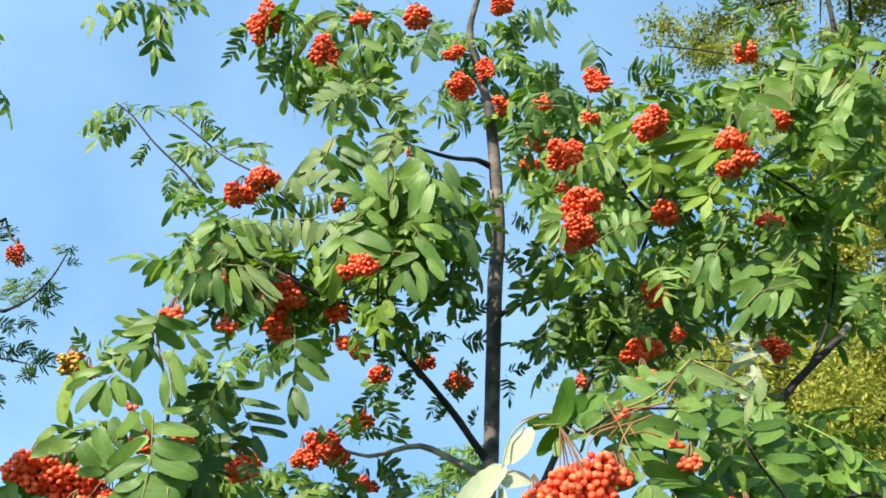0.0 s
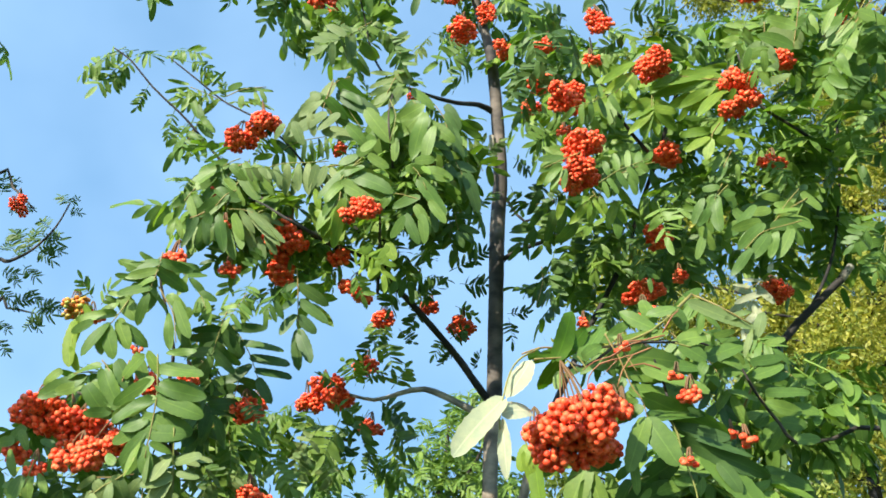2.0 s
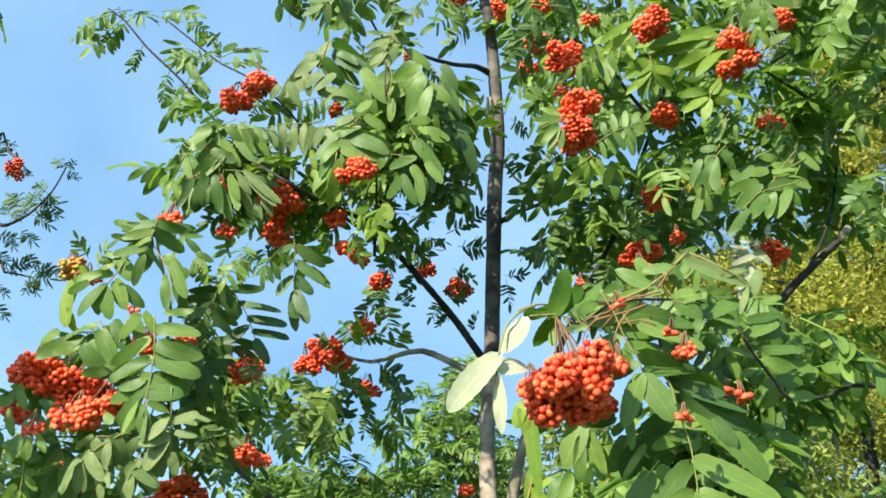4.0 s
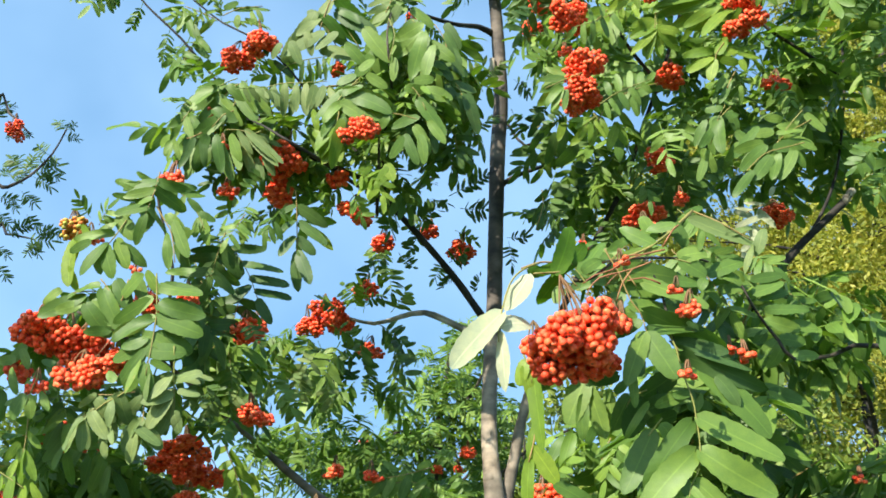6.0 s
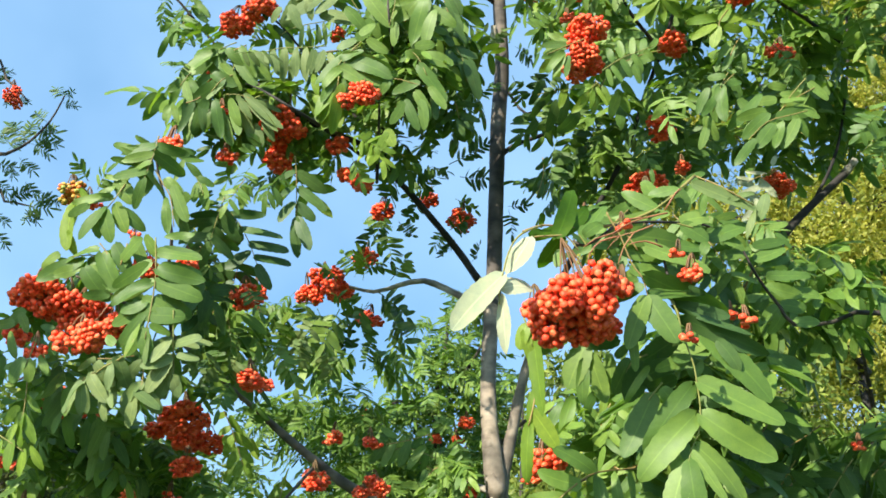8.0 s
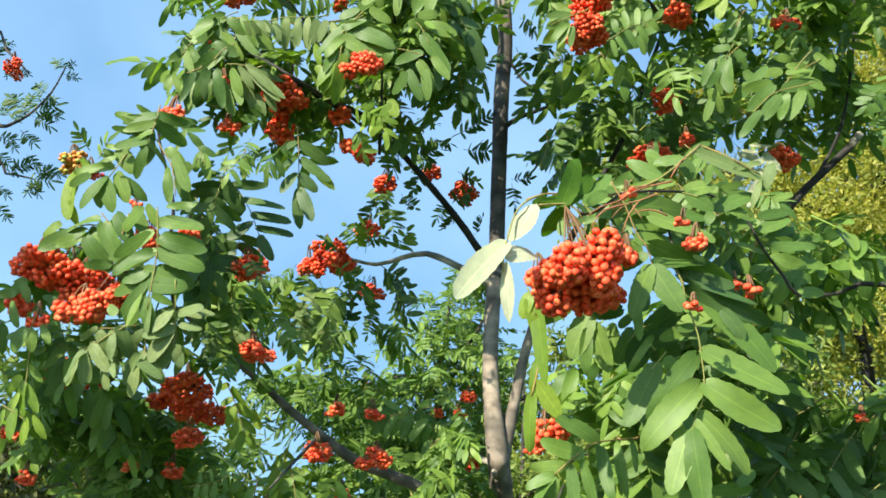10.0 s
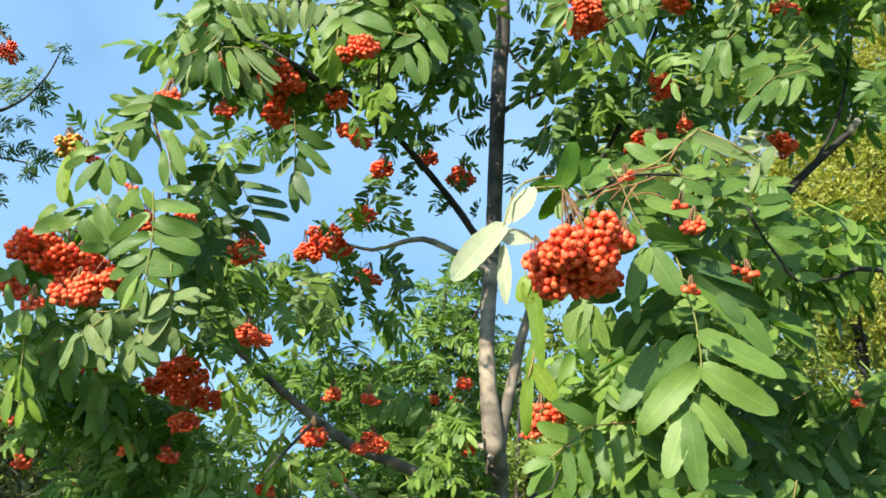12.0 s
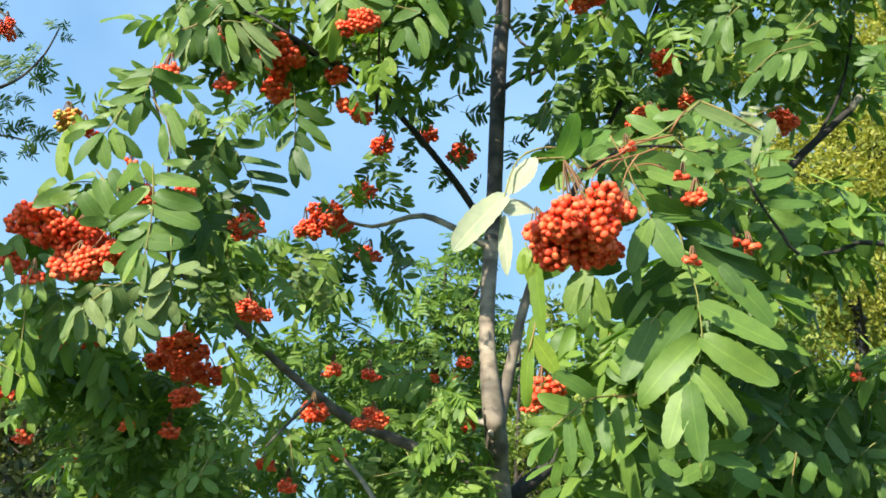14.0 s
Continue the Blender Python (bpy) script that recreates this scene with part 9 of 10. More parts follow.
placed_leaf(near_rowan, [(0.142, 0.833, 1.893), (0.146, 0.833, 1.884), (0.153, 0.833, 1.870), (0.161, 0.833, 1.846), (0.169, 0.833, 1.833), (0.173, 0.833, 1.815)], [
    (0.172, 0.833, 1.835, 0.256, 0.863, 1.805, 0.0233),
    (0.174, 0.838, 1.820, 0.222, 0.843, 1.824, 0.0148),
    (0.173, 0.833, 1.815, 0.192, 0.823, 1.776, 0.0205),
    (0.171, 0.833, 1.816, 0.150, 0.823, 1.773, 0.0180),
    (0.171, 0.843, 1.829, 0.139, 0.853, 1.817, 0.0128),
    (0.168, 0.848, 1.836, 0.141, 0.848, 1.830, 0.0099),
    (0.159, 0.843, 1.789, 0.161, 0.843, 1.755, 0.0083),
    (0.167, 0.853, 1.846, 0.141, 0.863, 1.824, 0.0118),
], (-0.05, -0.97, -0.10), "green")
placed_leaf(near_rowan, [(0.156, 0.853, 1.892), (0.163, 0.853, 1.879), (0.171, 0.853, 1.865)], [
    (0.157, 0.853, 1.879, 0.217, 0.863, 1.882, 0.0208),
    (0.178, 0.853, 1.869, 0.235, 0.853, 1.848, 0.0235),
    (0.157, 0.863, 1.869, 0.209, 0.863, 1.864, 0.0163),
    (0.164, 0.853, 1.847, 0.215, 0.863, 1.846, 0.0206),
    (0.159, 0.853, 1.858, 0.139, 0.853, 1.842, 0.0167),
    (0.158, 0.858, 1.891, 0.147, 0.858, 1.871, 0.0147),
    (0.156, 0.863, 1.874, 0.131, 0.863, 1.876, 0.0116),
    (0.198, 0.873, 1.878, 0.237, 0.873, 1.875, 0.0153),
], (0.05, -0.90, 0.15), "green")
placed_leaf(near_rowan, [(0.217, 0.863, 1.928), (0.203, 0.863, 1.917), (0.190, 0.863, 1.907), (0.182, 0.863, 1.901)], [
    (0.194, 0.863, 1.908, 0.161, 0.863, 1.924, 0.0143),
    (0.203, 0.863, 1.904, 0.158, 0.863, 1.899, 0.0107),
    (0.174, 0.873, 1.920, 0.150, 0.873, 1.906, 0.0097),
    (0.193, 0.873, 1.917, 0.190, 0.873, 1.943, 0.0160),
    (0.213, 0.863, 1.929, 0.188, 0.863, 1.922, 0.0119),
    (0.215, 0.873, 1.933, 0.224, 0.873, 1.911, 0.0122),
], (-0.20, -0.95, 0.00), "green")
placed_leaf(near_rowan, [(0.209, 0.873, 1.899), (0.217, 0.873, 1.897), (0.227, 0.873, 1.894)], [
    (0.216, 0.873, 1.899, 0.241, 0.873, 1.911, 0.0169),
    (0.217, 0.873, 1.897, 0.240, 0.873, 1.882, 0.0176),
    (0.246, 0.893, 1.891, 0.285, 0.893, 1.906, 0.0196),
    (0.239, 0.873, 1.879, 0.230, 0.873, 1.870, 0.0104),
    (0.256, 0.893, 1.893, 0.280, 0.893, 1.886, 0.0135),
    (0.241, 0.873, 1.925, 0.236, 0.873, 1.907, 0.0060),
], (-0.10, -0.90, 0.17), "green")
placed_leaf(near_rowan, [(0.241, 0.903, 1.959), (0.261, 0.883, 1.938), (0.288, 0.883, 1.920)], [
    (0.233, 0.883, 1.942, 0.291, 0.883, 1.914, 0.0148),
    (0.300, 0.883, 1.931, 0.293, 0.883, 1.906, 0.0124),
    (0.265, 0.883, 1.925, 0.292, 0.883, 1.938, 0.0073),
    (0.288, 0.883, 1.915, 0.278, 0.883, 1.889, 0.0073),
], (-0.35, -0.85, 0.15), "pale")
placed_leaf(near_rowan, [(0.195, 0.843, 1.817), (0.199, 0.843, 1.803), (0.201, 0.843, 1.790), (0.205, 0.843, 1.774), (0.209, 0.843, 1.758), (0.210, 0.843, 1.744), (0.211, 0.843, 1.722), (0.208, 0.843, 1.703), (0.201, 0.843, 1.690), (0.197, 0.843, 1.676)], [
    (0.212, 0.843, 1.745, 0.275, 0.833, 1.706, 0.0231),
    (0.211, 0.843, 1.718, 0.263, 0.833, 1.675, 0.0249),
    (0.206, 0.848, 1.693, 0.250, 0.843, 1.654, 0.0200),
    (0.201, 0.843, 1.688, 0.223, 0.833, 1.647, 0.0099),
    (0.197, 0.838, 1.679, 0.199, 0.833, 1.618, 0.0224),
    (0.195, 0.843, 1.679, 0.174, 0.833, 1.631, 0.0193),
    (0.206, 0.843, 1.717, 0.153, 0.843, 1.671, 0.0250),
    (0.207, 0.848, 1.743, 0.163, 0.853, 1.693, 0.0204),
    (0.206, 0.853, 1.768, 0.179, 0.853, 1.758, 0.0119),
    (0.221, 0.853, 1.788, 0.280, 0.843, 1.740, 0.0268),
    (0.207, 0.843, 1.766, 0.192, 0.843, 1.763, 0.0089),
    (0.216, 0.863, 1.734, 0.231, 0.853, 1.728, 0.0092),
], (-0.05, -0.96, 0.00), "green")
# leaflets in the darkened colour stand in for cast shadow on the spray
placed_leaf(near_rowan, [(0.188, 0.843, 1.825), (0.195, 0.843, 1.814), (0.201, 0.843, 1.802)], [
    (0.203, 0.848, 1.801, 0.276, 0.843, 1.770, 0.0174),
    (0.198, 0.853, 1.815, 0.243, 0.843, 1.800, 0.0138),
    (0.200, 0.845, 1.808, 0.262, 0.838, 1.783, 0.0058),
    (0.179, 0.843, 1.835, 0.206, 0.843, 1.831, 0.0069),
    (0.232, 0.847, 1.781, 0.251, 0.843, 1.758, 0.0140),
    (0.208, 0.833, 1.825, 0.221, 0.833, 1.817, 0.0048),
], (0.55, -0.80, -0.60), "dark")
placed_leaf(near_rowan, [(0.188, 0.873, 1.751), (0.180, 0.873, 1.742), (0.175, 0.873, 1.736)], [
    (0.179, 0.873, 1.740, 0.152, 0.873, 1.687, 0.0250),
    (0.175, 0.863, 1.762, 0.153, 0.863, 1.735, 0.0075),
    (0.186, 0.868, 1.745, 0.200, 0.868, 1.727, 0.0154),
], (-0.10, -0.95, 0.05), "green")
placed_leaf(near_rowan, [(0.181, 0.893, 1.781), (0.166, 0.893, 1.773), (0.160, 0.893, 1.758)], [
    (0.177, 0.893, 1.772, 0.157, 0.893, 1.742, 0.0277),
    (0.165, 0.893, 1.776, 0.149, 0.893, 1.747, 0.0185),
    (0.207, 0.893, 1.795, 0.176, 0.893, 1.772, 0.0244),
    (0.203, 0.893, 1.772, 0.164, 0.893, 1.755, 0.0198),
    (0.156, 0.893, 1.795, 0.127, 0.893, 1.784, 0.0169),
    (0.205, 0.893, 1.758, 0.180, 0.893, 1.748, 0.0199),
    (0.210, 0.893, 1.794, 0.187, 0.893, 1.790, 0.0131),
    (0.175, 0.903, 1.824, 0.179, 0.903, 1.797, 0.0236),
    (0.199, 0.903, 1.797, 0.195, 0.903, 1.771, 0.0237),
], (0.45, -0.85, -0.50), "dark")
placed_leaf(near_rowan, [(0.134, 0.903, 1.798), (0.128, 0.903, 1.789), (0.125, 0.903, 1.771)], [
    (0.113, 0.893, 1.802, 0.085, 0.893, 1.779, 0.0146),
    (0.128, 0.903, 1.793, 0.108, 0.903, 1.754, 0.0250),
    (0.131, 0.903, 1.784, 0.143, 0.903, 1.740, 0.0198),
    (0.125, 0.903, 1.778, 0.120, 0.903, 1.739, 0.0124),
    (0.149, 0.913, 1.786, 0.153, 0.913, 1.752, 0.0137),
    (0.154, 0.903, 1.781, 0.168, 0.903, 1.792, 0.0084),
], (-0.10, -0.96, 0.00), "green")
placed_leaf(near_rowan, [(0.071, 0.883, 1.812), (0.075, 0.883, 1.801), (0.078, 0.883, 1.786)], [
    (0.078, 0.883, 1.806, 0.085, 0.883, 1.724, 0.0176),
    (0.074, 0.883, 1.806, 0.063, 0.883, 1.786, 0.0145),
    (0.071, 0.883, 1.800, 0.078, 0.883, 1.765, 0.0113),
], (-0.30, -0.85, 0.15), "bright")
placed_leaf(near_rowan, [(0.085, 0.943, 1.759), (0.082, 0.943, 1.743), (0.077, 0.943, 1.726)], [
    (0.082, 0.943, 1.739, 0.104, 0.943, 1.707, 0.0206),
    (0.078, 0.943, 1.728, 0.070, 0.943, 1.677, 0.0134),
    (0.084, 0.943, 1.759, 0.074, 0.943, 1.731, 0.0090),
], (-0.25, -0.90, 0.10), "bright")
placed_leaf(near_rowan, [(0.186, 1.003, 1.695), (0.138, 0.933, 1.683), (0.114, 0.903, 1.669), (0.091, 0.903, 1.650)], [
    (0.132, 0.923, 1.682, 0.103, 0.903, 1.702, 0.0161),
    (0.117, 0.903, 1.668, 0.080, 0.903, 1.674, 0.0158),
    (0.106, 0.903, 1.658, 0.071, 0.903, 1.657, 0.0116),
    (0.092, 0.903, 1.650, 0.066, 0.903, 1.643, 0.0115),
    (0.090, 0.903, 1.648, 0.068, 0.903, 1.623, 0.0125),
    (0.092, 0.903, 1.648, 0.086, 0.903, 1.620, 0.0124),
    (0.106, 0.903, 1.658, 0.110, 0.903, 1.620, 0.0135),
    (0.116, 0.903, 1.662, 0.125, 0.903, 1.624, 0.0104),
    (0.135, 0.923, 1.677, 0.137, 0.903, 1.631, 0.0126),
    (0.153, 0.943, 1.683, 0.155, 0.923, 1.639, 0.0097),
    (0.171, 0.963, 1.686, 0.172, 0.953, 1.659, 0.0083),
], (-0.10, -0.95, 0.05), "green")
placed_leaf(near_rowan, [(0.180, 1.103, 1.778), (0.173, 1.103, 1.765), (0.168, 1.103, 1.753)], [
    (0.168, 1.103, 1.760, 0.163, 1.103, 1.718, 0.0163),
    (0.181, 1.103, 1.753, 0.178, 1.103, 1.709, 0.0164),
    (0.190, 1.103, 1.772, 0.173, 1.103, 1.747, 0.0173),
    (0.158, 1.103, 1.772, 0.161, 1.103, 1.747, 0.0164),
], (0.20, -0.95, -0.15), "green")
placed_leaf(near_rowan, [(0.299, 0.973, 1.913), (0.310, 0.973, 1.888), (0.320, 0.973, 1.868), (0.331, 0.973, 1.849), (0.344, 0.973, 1.830)], [
    (0.312, 0.973, 1.898, 0.346, 0.973, 1.909, 0.0151),
    (0.319, 0.983, 1.894, 0.355, 0.983, 1.904, 0.0106),
    (0.323, 0.973, 1.881, 0.368, 0.973, 1.882, 0.0145),
    (0.321, 0.973, 1.870, 0.356, 0.973, 1.857, 0.0141),
    (0.350, 0.983, 1.870, 0.376, 0.983, 1.861, 0.0129),
    (0.325, 0.973, 1.861, 0.291, 0.973, 1.855, 0.0105),
    (0.319, 0.973, 1.858, 0.311, 0.973, 1.844, 0.0126),
    (0.332, 0.973, 1.850, 0.317, 0.973, 1.834, 0.0146),
    (0.333, 0.973, 1.851, 0.359, 0.973, 1.847, 0.0136),
    (0.305, 0.973, 1.904, 0.299, 0.973, 1.924, 0.0142),
    (0.334, 0.973, 1.844, 0.325, 0.973, 1.820, 0.0152),
    (0.344, 0.973, 1.832, 0.372, 0.973, 1.835, 0.0128),
    (0.312, 0.973, 1.913, 0.346, 0.973, 1.918, 0.0120),
], (0.10, -0.93, 0.05), "green")
placed_leaf(near_rowan, [(0.234, 0.943, 1.651), (0.231, 0.943, 1.639), (0.227, 0.943, 1.621)], [
    (0.235, 0.943, 1.641, 0.274, 0.943, 1.644, 0.0131),
    (0.238, 0.953, 1.636, 0.281, 0.953, 1.622, 0.0192),
    (0.232, 0.943, 1.624, 0.204, 0.943, 1.609, 0.0141),
    (0.259, 0.943, 1.646, 0.277, 0.943, 1.658, 0.0109),
    (0.233, 0.943, 1.630, 0.238, 0.943, 1.612, 0.0152),
    (0.224, 0.953, 1.637, 0.195, 0.953, 1.637, 0.0133),
    (0.257, 0.943, 1.620, 0.281, 0.943, 1.607, 0.0148),
    (0.209, 0.943, 1.616, 0.192, 0.943, 1.629, 0.0136),
], (0.10, -0.93, 0.05), "green")
placed_leaf(near_rowan, [(0.331, 0.993, 1.641), (0.327, 0.993, 1.626), (0.323, 0.993, 1.610)], [
    (0.330, 0.993, 1.637, 0.312, 0.993, 1.615, 0.0150),
    (0.327, 0.993, 1.640, 0.311, 0.993, 1.626, 0.0115),
    (0.346, 0.993, 1.631, 0.333, 0.993, 1.604, 0.0140),
    (0.353, 0.993, 1.641, 0.356, 0.993, 1.618, 0.0130),
    (0.361, 0.993, 1.621, 0.369, 0.993, 1.600, 0.0142),
    (0.287, 0.993, 1.615, 0.269, 0.993, 1.600, 0.0149),
], (-0.10, -0.95, 0.00), "green")
leaf(near_rowan, (0.175, 0.903, 1.924), (0.129, 0.883, 1.881), (-0.16, -0.85, 0.02), "green", "big", True)
leaf(near_rowan, (0.193, 0.913, 1.922), (0.174, 0.893, 1.857), (0.45, -0.85, 0.04), "dark", "big", True)
leaf(near_rowan, (0.222, 0.923, 1.927), (0.257, 0.903, 1.872), (0.08, -0.85, -0.17), "green", "big", True)
leaf(near_rowan, (0.250, 0.943, 1.941), (0.293, 0.923, 1.902), (-0.29, -0.85, 0.13), "green", "big", True)
leaf(near_rowan, (0.262, 0.953, 1.910), (0.296, 0.933, 1.844), (-0.14, -0.85, -0.11), "green", "big", True)
leaf(near_rowan, (0.295, 0.993, 1.913), (0.342, 0.973, 1.863), (0.30, -0.85, -0.01), "green", "big", True)
leaf(near_rowan, (0.212, 0.933, 1.902), (0.247, 0.913, 1.837), (0.63, -0.85, -0.01), "dark", "big", True)
leaf(near_rowan, (0.309, 0.993, 1.877), (0.282, 0.973, 1.815), (0.56, -0.85, -0.14), "dark", "big", True)
leaf(near_rowan, (0.278, 0.973, 1.846), (0.297, 0.953, 1.793), (0.57, -0.85, -0.17), "dark", "big", True)
leaf(near_rowan, (0.155, 0.913, 1.905), (0.119, 0.893, 1.869), (0.60, -0.85, 0.04), "dark", "big", True)
leaf(near_rowan, (0.252, 0.963, 1.896), (0.280, 0.943, 1.837), (0.42, -0.85, -0.19), "dark", "big", True)
leaf(near_rowan, (0.244, 0.973, 1.992), (0.281, 0.953, 1.946), (0.22, -0.85, -0.01), "green", "big", True)
leaf(near_rowan, (0.319, 1.003, 1.955), (0.356, 0.983, 1.922), (0.13, -0.85, 0.15), "green", "big", True)
leaf(near_rowan, (0.370, 1.043, 1.926), (0.401, 1.023, 1.887), (0.13, -0.85, 0.17), "green", "big", True)
leaf(near_rowan, (0.435, 1.185, 1.768), (0.343, 1.167, 1.701), (0.44, -0.81, -0.39), "dark", "big", True)
leaf(near_rowan, (0.449, 1.138, 1.723), (0.380, 1.137, 1.647), (-0.80, -0.41, -0.43), "dark", "big", True)
leaf(near_rowan, (0.499, 1.166, 1.727), (0.424, 1.155, 1.656), (0.47, -0.85, -0.23), "dark", "big", True)
leaf(near_rowan, (0.374, 1.104, 1.717), (0.333, 1.138, 1.647), (-0.31, -0.61, -0.73), "dark", "big", True)
leaf(near_rowan, (0.462, 1.124, 1.664), (0.391, 1.129, 1.614), (-0.01, -0.93, 0.36), "dark", "big", True)
leaf(near_rowan, (0.372, 1.119, 1.694), (0.293, 1.093, 1.633), (0.10, -0.10, 0.99), "dark", "big", True)
leaf(near_rowan, (0.434, 1.202, 1.693), (0.494, 1.211, 1.623), (-0.26, -0.65, -0.72), "dark", "big", True)
leaf(near_rowan, (0.365, 1.156, 1.764), (0.314, 1.196, 1.690), (0.82, -0.43, 0.37), "dark", "big", True)
leaf(near_rowan, (0.329, 1.170, 1.780), (0.365, 1.156, 1.698), (0.72, -0.64, 0.28), "dark", "big", True)
leaf(near_rowan, (0.389, 1.205, 1.639), (0.325, 1.216, 1.601), (0.53, -0.84, -0.09), "dark", "big", True)
leaf(near_rowan, (0.205, 1.120, 1.669), (0.160, 1.127, 1.618), (-0.36, -0.87, -0.34), "dark", "big", True)
leaf(near_rowan, (0.238, 1.111, 1.657), (0.192, 1.075, 1.598), (-0.00, -0.17, 0.99), "dark", "big", True)
leaf(near_rowan, (0.489, 1.139, 1.636), (0.439, 1.179, 1.593), (-0.91, -0.41, -0.05), "dark", "big", True)
cluster(near_rowan, (0.106, 0.810, 1.814), "full", 0.93, 100, True, label="large orange-red cluster of round berries")
cluster(near_rowan, (0.144, 0.831, 1.827), "tiny", 0.93, 289, True)
cluster(near_rowan, (0.134, 0.843, 1.794), "small", 0.88, 59, True)
cluster(near_rowan, (0.078, 0.821, 1.803), "tiny", 1.00, 19, True)
cluster(near_rowan, (0.153, 0.836, 1.826), "speck", 1.25, 211, True)
cluster(near_rowan, (0.212, 0.838, 1.840), "tiny", 0.80, 238)
cluster(near_rowan, (0.195, 0.792, 1.769), "speck", 0.80, 300)
cluster(near_rowan, (0.193, 0.797, 1.842), "speck", 0.80, 252)
cluster(near_rowan, (0.150, 0.806, 1.870), "speck", 0.80, 93)
cluster(near_rowan, (0.196, 0.918, 1.945), "speck", 1.26, 123)
cluster(near_rowan, (0.1055, 1.073, 1.712), "small", 1.02, 116)
cluster(near_rowan, (0.450, 1.120, 1.735), "speck", 0.90, 259)
cluster(near_rowan, (0.275, 0.905, 1.814), "speck", 1.06, 24)
cluster(near_rowan, (0.100, 1.153, 1.708), "tiny", 0.80, 211)
cluster(near_rowan, (0.268, 0.923, 1.828), "speck", 0.80, 8)
foliage(near_rowan, [
    ((0.199, 1.103, 1.797), (0.06, 0.06, 0.07), 26),
    ((0.317, 1.111, 1.857), (0.06, 0.06, 0.07), 30),
    ((0.452, 1.279, 1.738), (0.10, 0.08, 0.11), 60),
    ((0.296, 1.267, 1.654), (0.11, 0.08, 0.04), 28),
    ((0.362, 1.057, 1.918), (0.04, 0.05, 0.04), 10),
], "leaves behind the hanging spray", 32, (0.11, 0.17))
foliage(near_rowan, [((1.2, 1.1, 2.7), (0.42, 0.45, 0.6), 150), ((1.35, 1.0, 2.1), (0.4, 0.4, 0.4), 70)], "added unseen crown of green compound leaves", 36)

# ---- the rowan on the far side of the gap ----
far_rowan = tree_at(-1.6, 2.3, "rowan_tree", "further rowan tree, its feathery leaves darkened for shade against the sky", group="rowan trees")
branch(far_rowan, [(-1.550, 2.300, -0.020), (-1.500, 2.300, 0.800), (-1.450, 2.250, 1.600), (-1.420, 2.220, 2.600), (-1.400, 2.200, 3.600)], [0.0400, 0.0340, 0.0280, 0.0200, 0.0100], BARK, name="trunk", sides=12, lump=0.05)
branch(far_rowan, [(-1.440, 2.240, 2.200), (-1.065, 2.058, 2.501), (-0.977, 2.023, 2.519), (-0.920, 1.999, 2.535), (-0.873, 1.989, 2.584), (-0.844, 1.977, 2.640)], [0.0120, 0.0053, 0.0040, 0.0028, 0.0023, 0.0017], TWIG)
branch(far_rowan, [(-1.450, 2.250, 2.000), (-1.036, 2.076, 2.415), (-0.973, 2.045, 2.415), (-0.902, 2.029, 2.395)], [0.0100, 0.0041, 0.0029, 0.0017], TWIG)
branch(far_rowan, [(-1.420, 2.220, 2.500), (-1.050, 2.009, 2.728), (-0.985, 1.987, 2.687), (-0.924, 1.980, 2.627)], [0.0100, 0.0040, 0.0028, 0.0017], TWIG)
leaf(far_rowan, (-0.930, 2.023, 2.549), (-0.996, 2.043, 2.628), (0.32, -0.90, -0.15), "dark", "feather")
leaf(far_rowan, (-0.928, 2.023, 2.549), (-0.853, 2.043, 2.580), (0.43, -0.90, -0.03), "dark", "feather")
leaf(far_rowan, (-0.925, 2.023, 2.546), (-0.868, 2.043, 2.521), (0.39, -0.90, -0.05), "dark", "feather")
leaf(far_rowan, (-0.942, 2.023, 2.557), (-0.936, 2.043, 2.627), (-0.03, -0.90, -0.32), "dark", "feather")
leaf(far_rowan, (-0.861, 2.023, 2.662), (-0.901, 2.043, 2.711), (0.52, -0.90, -0.21), "dark", "feather")
leaf(far_rowan, (-0.861, 2.023, 2.662), (-0.846, 2.043, 2.690), (0.49, -0.90, -0.53), "dark", "feather")
leaf(far_rowan, (-0.867, 2.023, 2.648), (-0.828, 2.043, 2.646), (0.23, -0.90, -0.45), "dark", "feather")
leaf(far_rowan, (-0.897, 2.023, 2.599), (-0.947, 2.043, 2.644), (0.28, -0.90, -0.26), "dark", "feather")
leaf(far_rowan, (-0.993, 2.023, 2.497), (-0.950, 2.043, 2.486), (-0.04, -0.90, -0.47), "dark", "feather")
leaf(far_rowan, (-0.945, 2.023, 2.510), (-0.909, 2.043, 2.469), (0.12, -0.90, -0.05), "dark", "feather")
leaf(far_rowan, (-0.988, 2.023, 2.461), (-0.955, 2.043, 2.421), (0.41, -0.90, -0.50), "dark", "feather")
leaf(far_rowan, (-0.954, 2.023, 2.418), (-0.900, 2.043, 2.442), (0.43, -0.90, -0.52), "dark", "feather")
leaf(far_rowan, (-0.924, 2.023, 2.452), (-0.899, 2.043, 2.415), (0.32, -0.90, -0.52), "dark", "feather")
leaf(far_rowan, (-0.918, 2.023, 2.396), (-0.845, 2.043, 2.385), (-0.05, -0.90, -0.08), "dark", "feather")
leaf(far_rowan, (-0.908, 2.023, 2.390), (-0.883, 2.043, 2.350), (0.08, -0.90, -0.47), "dark", "feather")
leaf(far_rowan, (-0.902, 2.023, 2.404), (-0.854, 2.043, 2.431), (0.54, -0.90, -0.08), "dark", "feather")
leaf(far_rowan, (-0.885, 2.023, 2.420), (-0.837, 2.043, 2.398), (0.12, -0.90, -0.02), "dark", "feather")
leaf(far_rowan, (-0.977, 2.023, 2.378), (-0.952, 2.043, 2.348), (0.27, -0.90, -0.19), "dark", "feather")
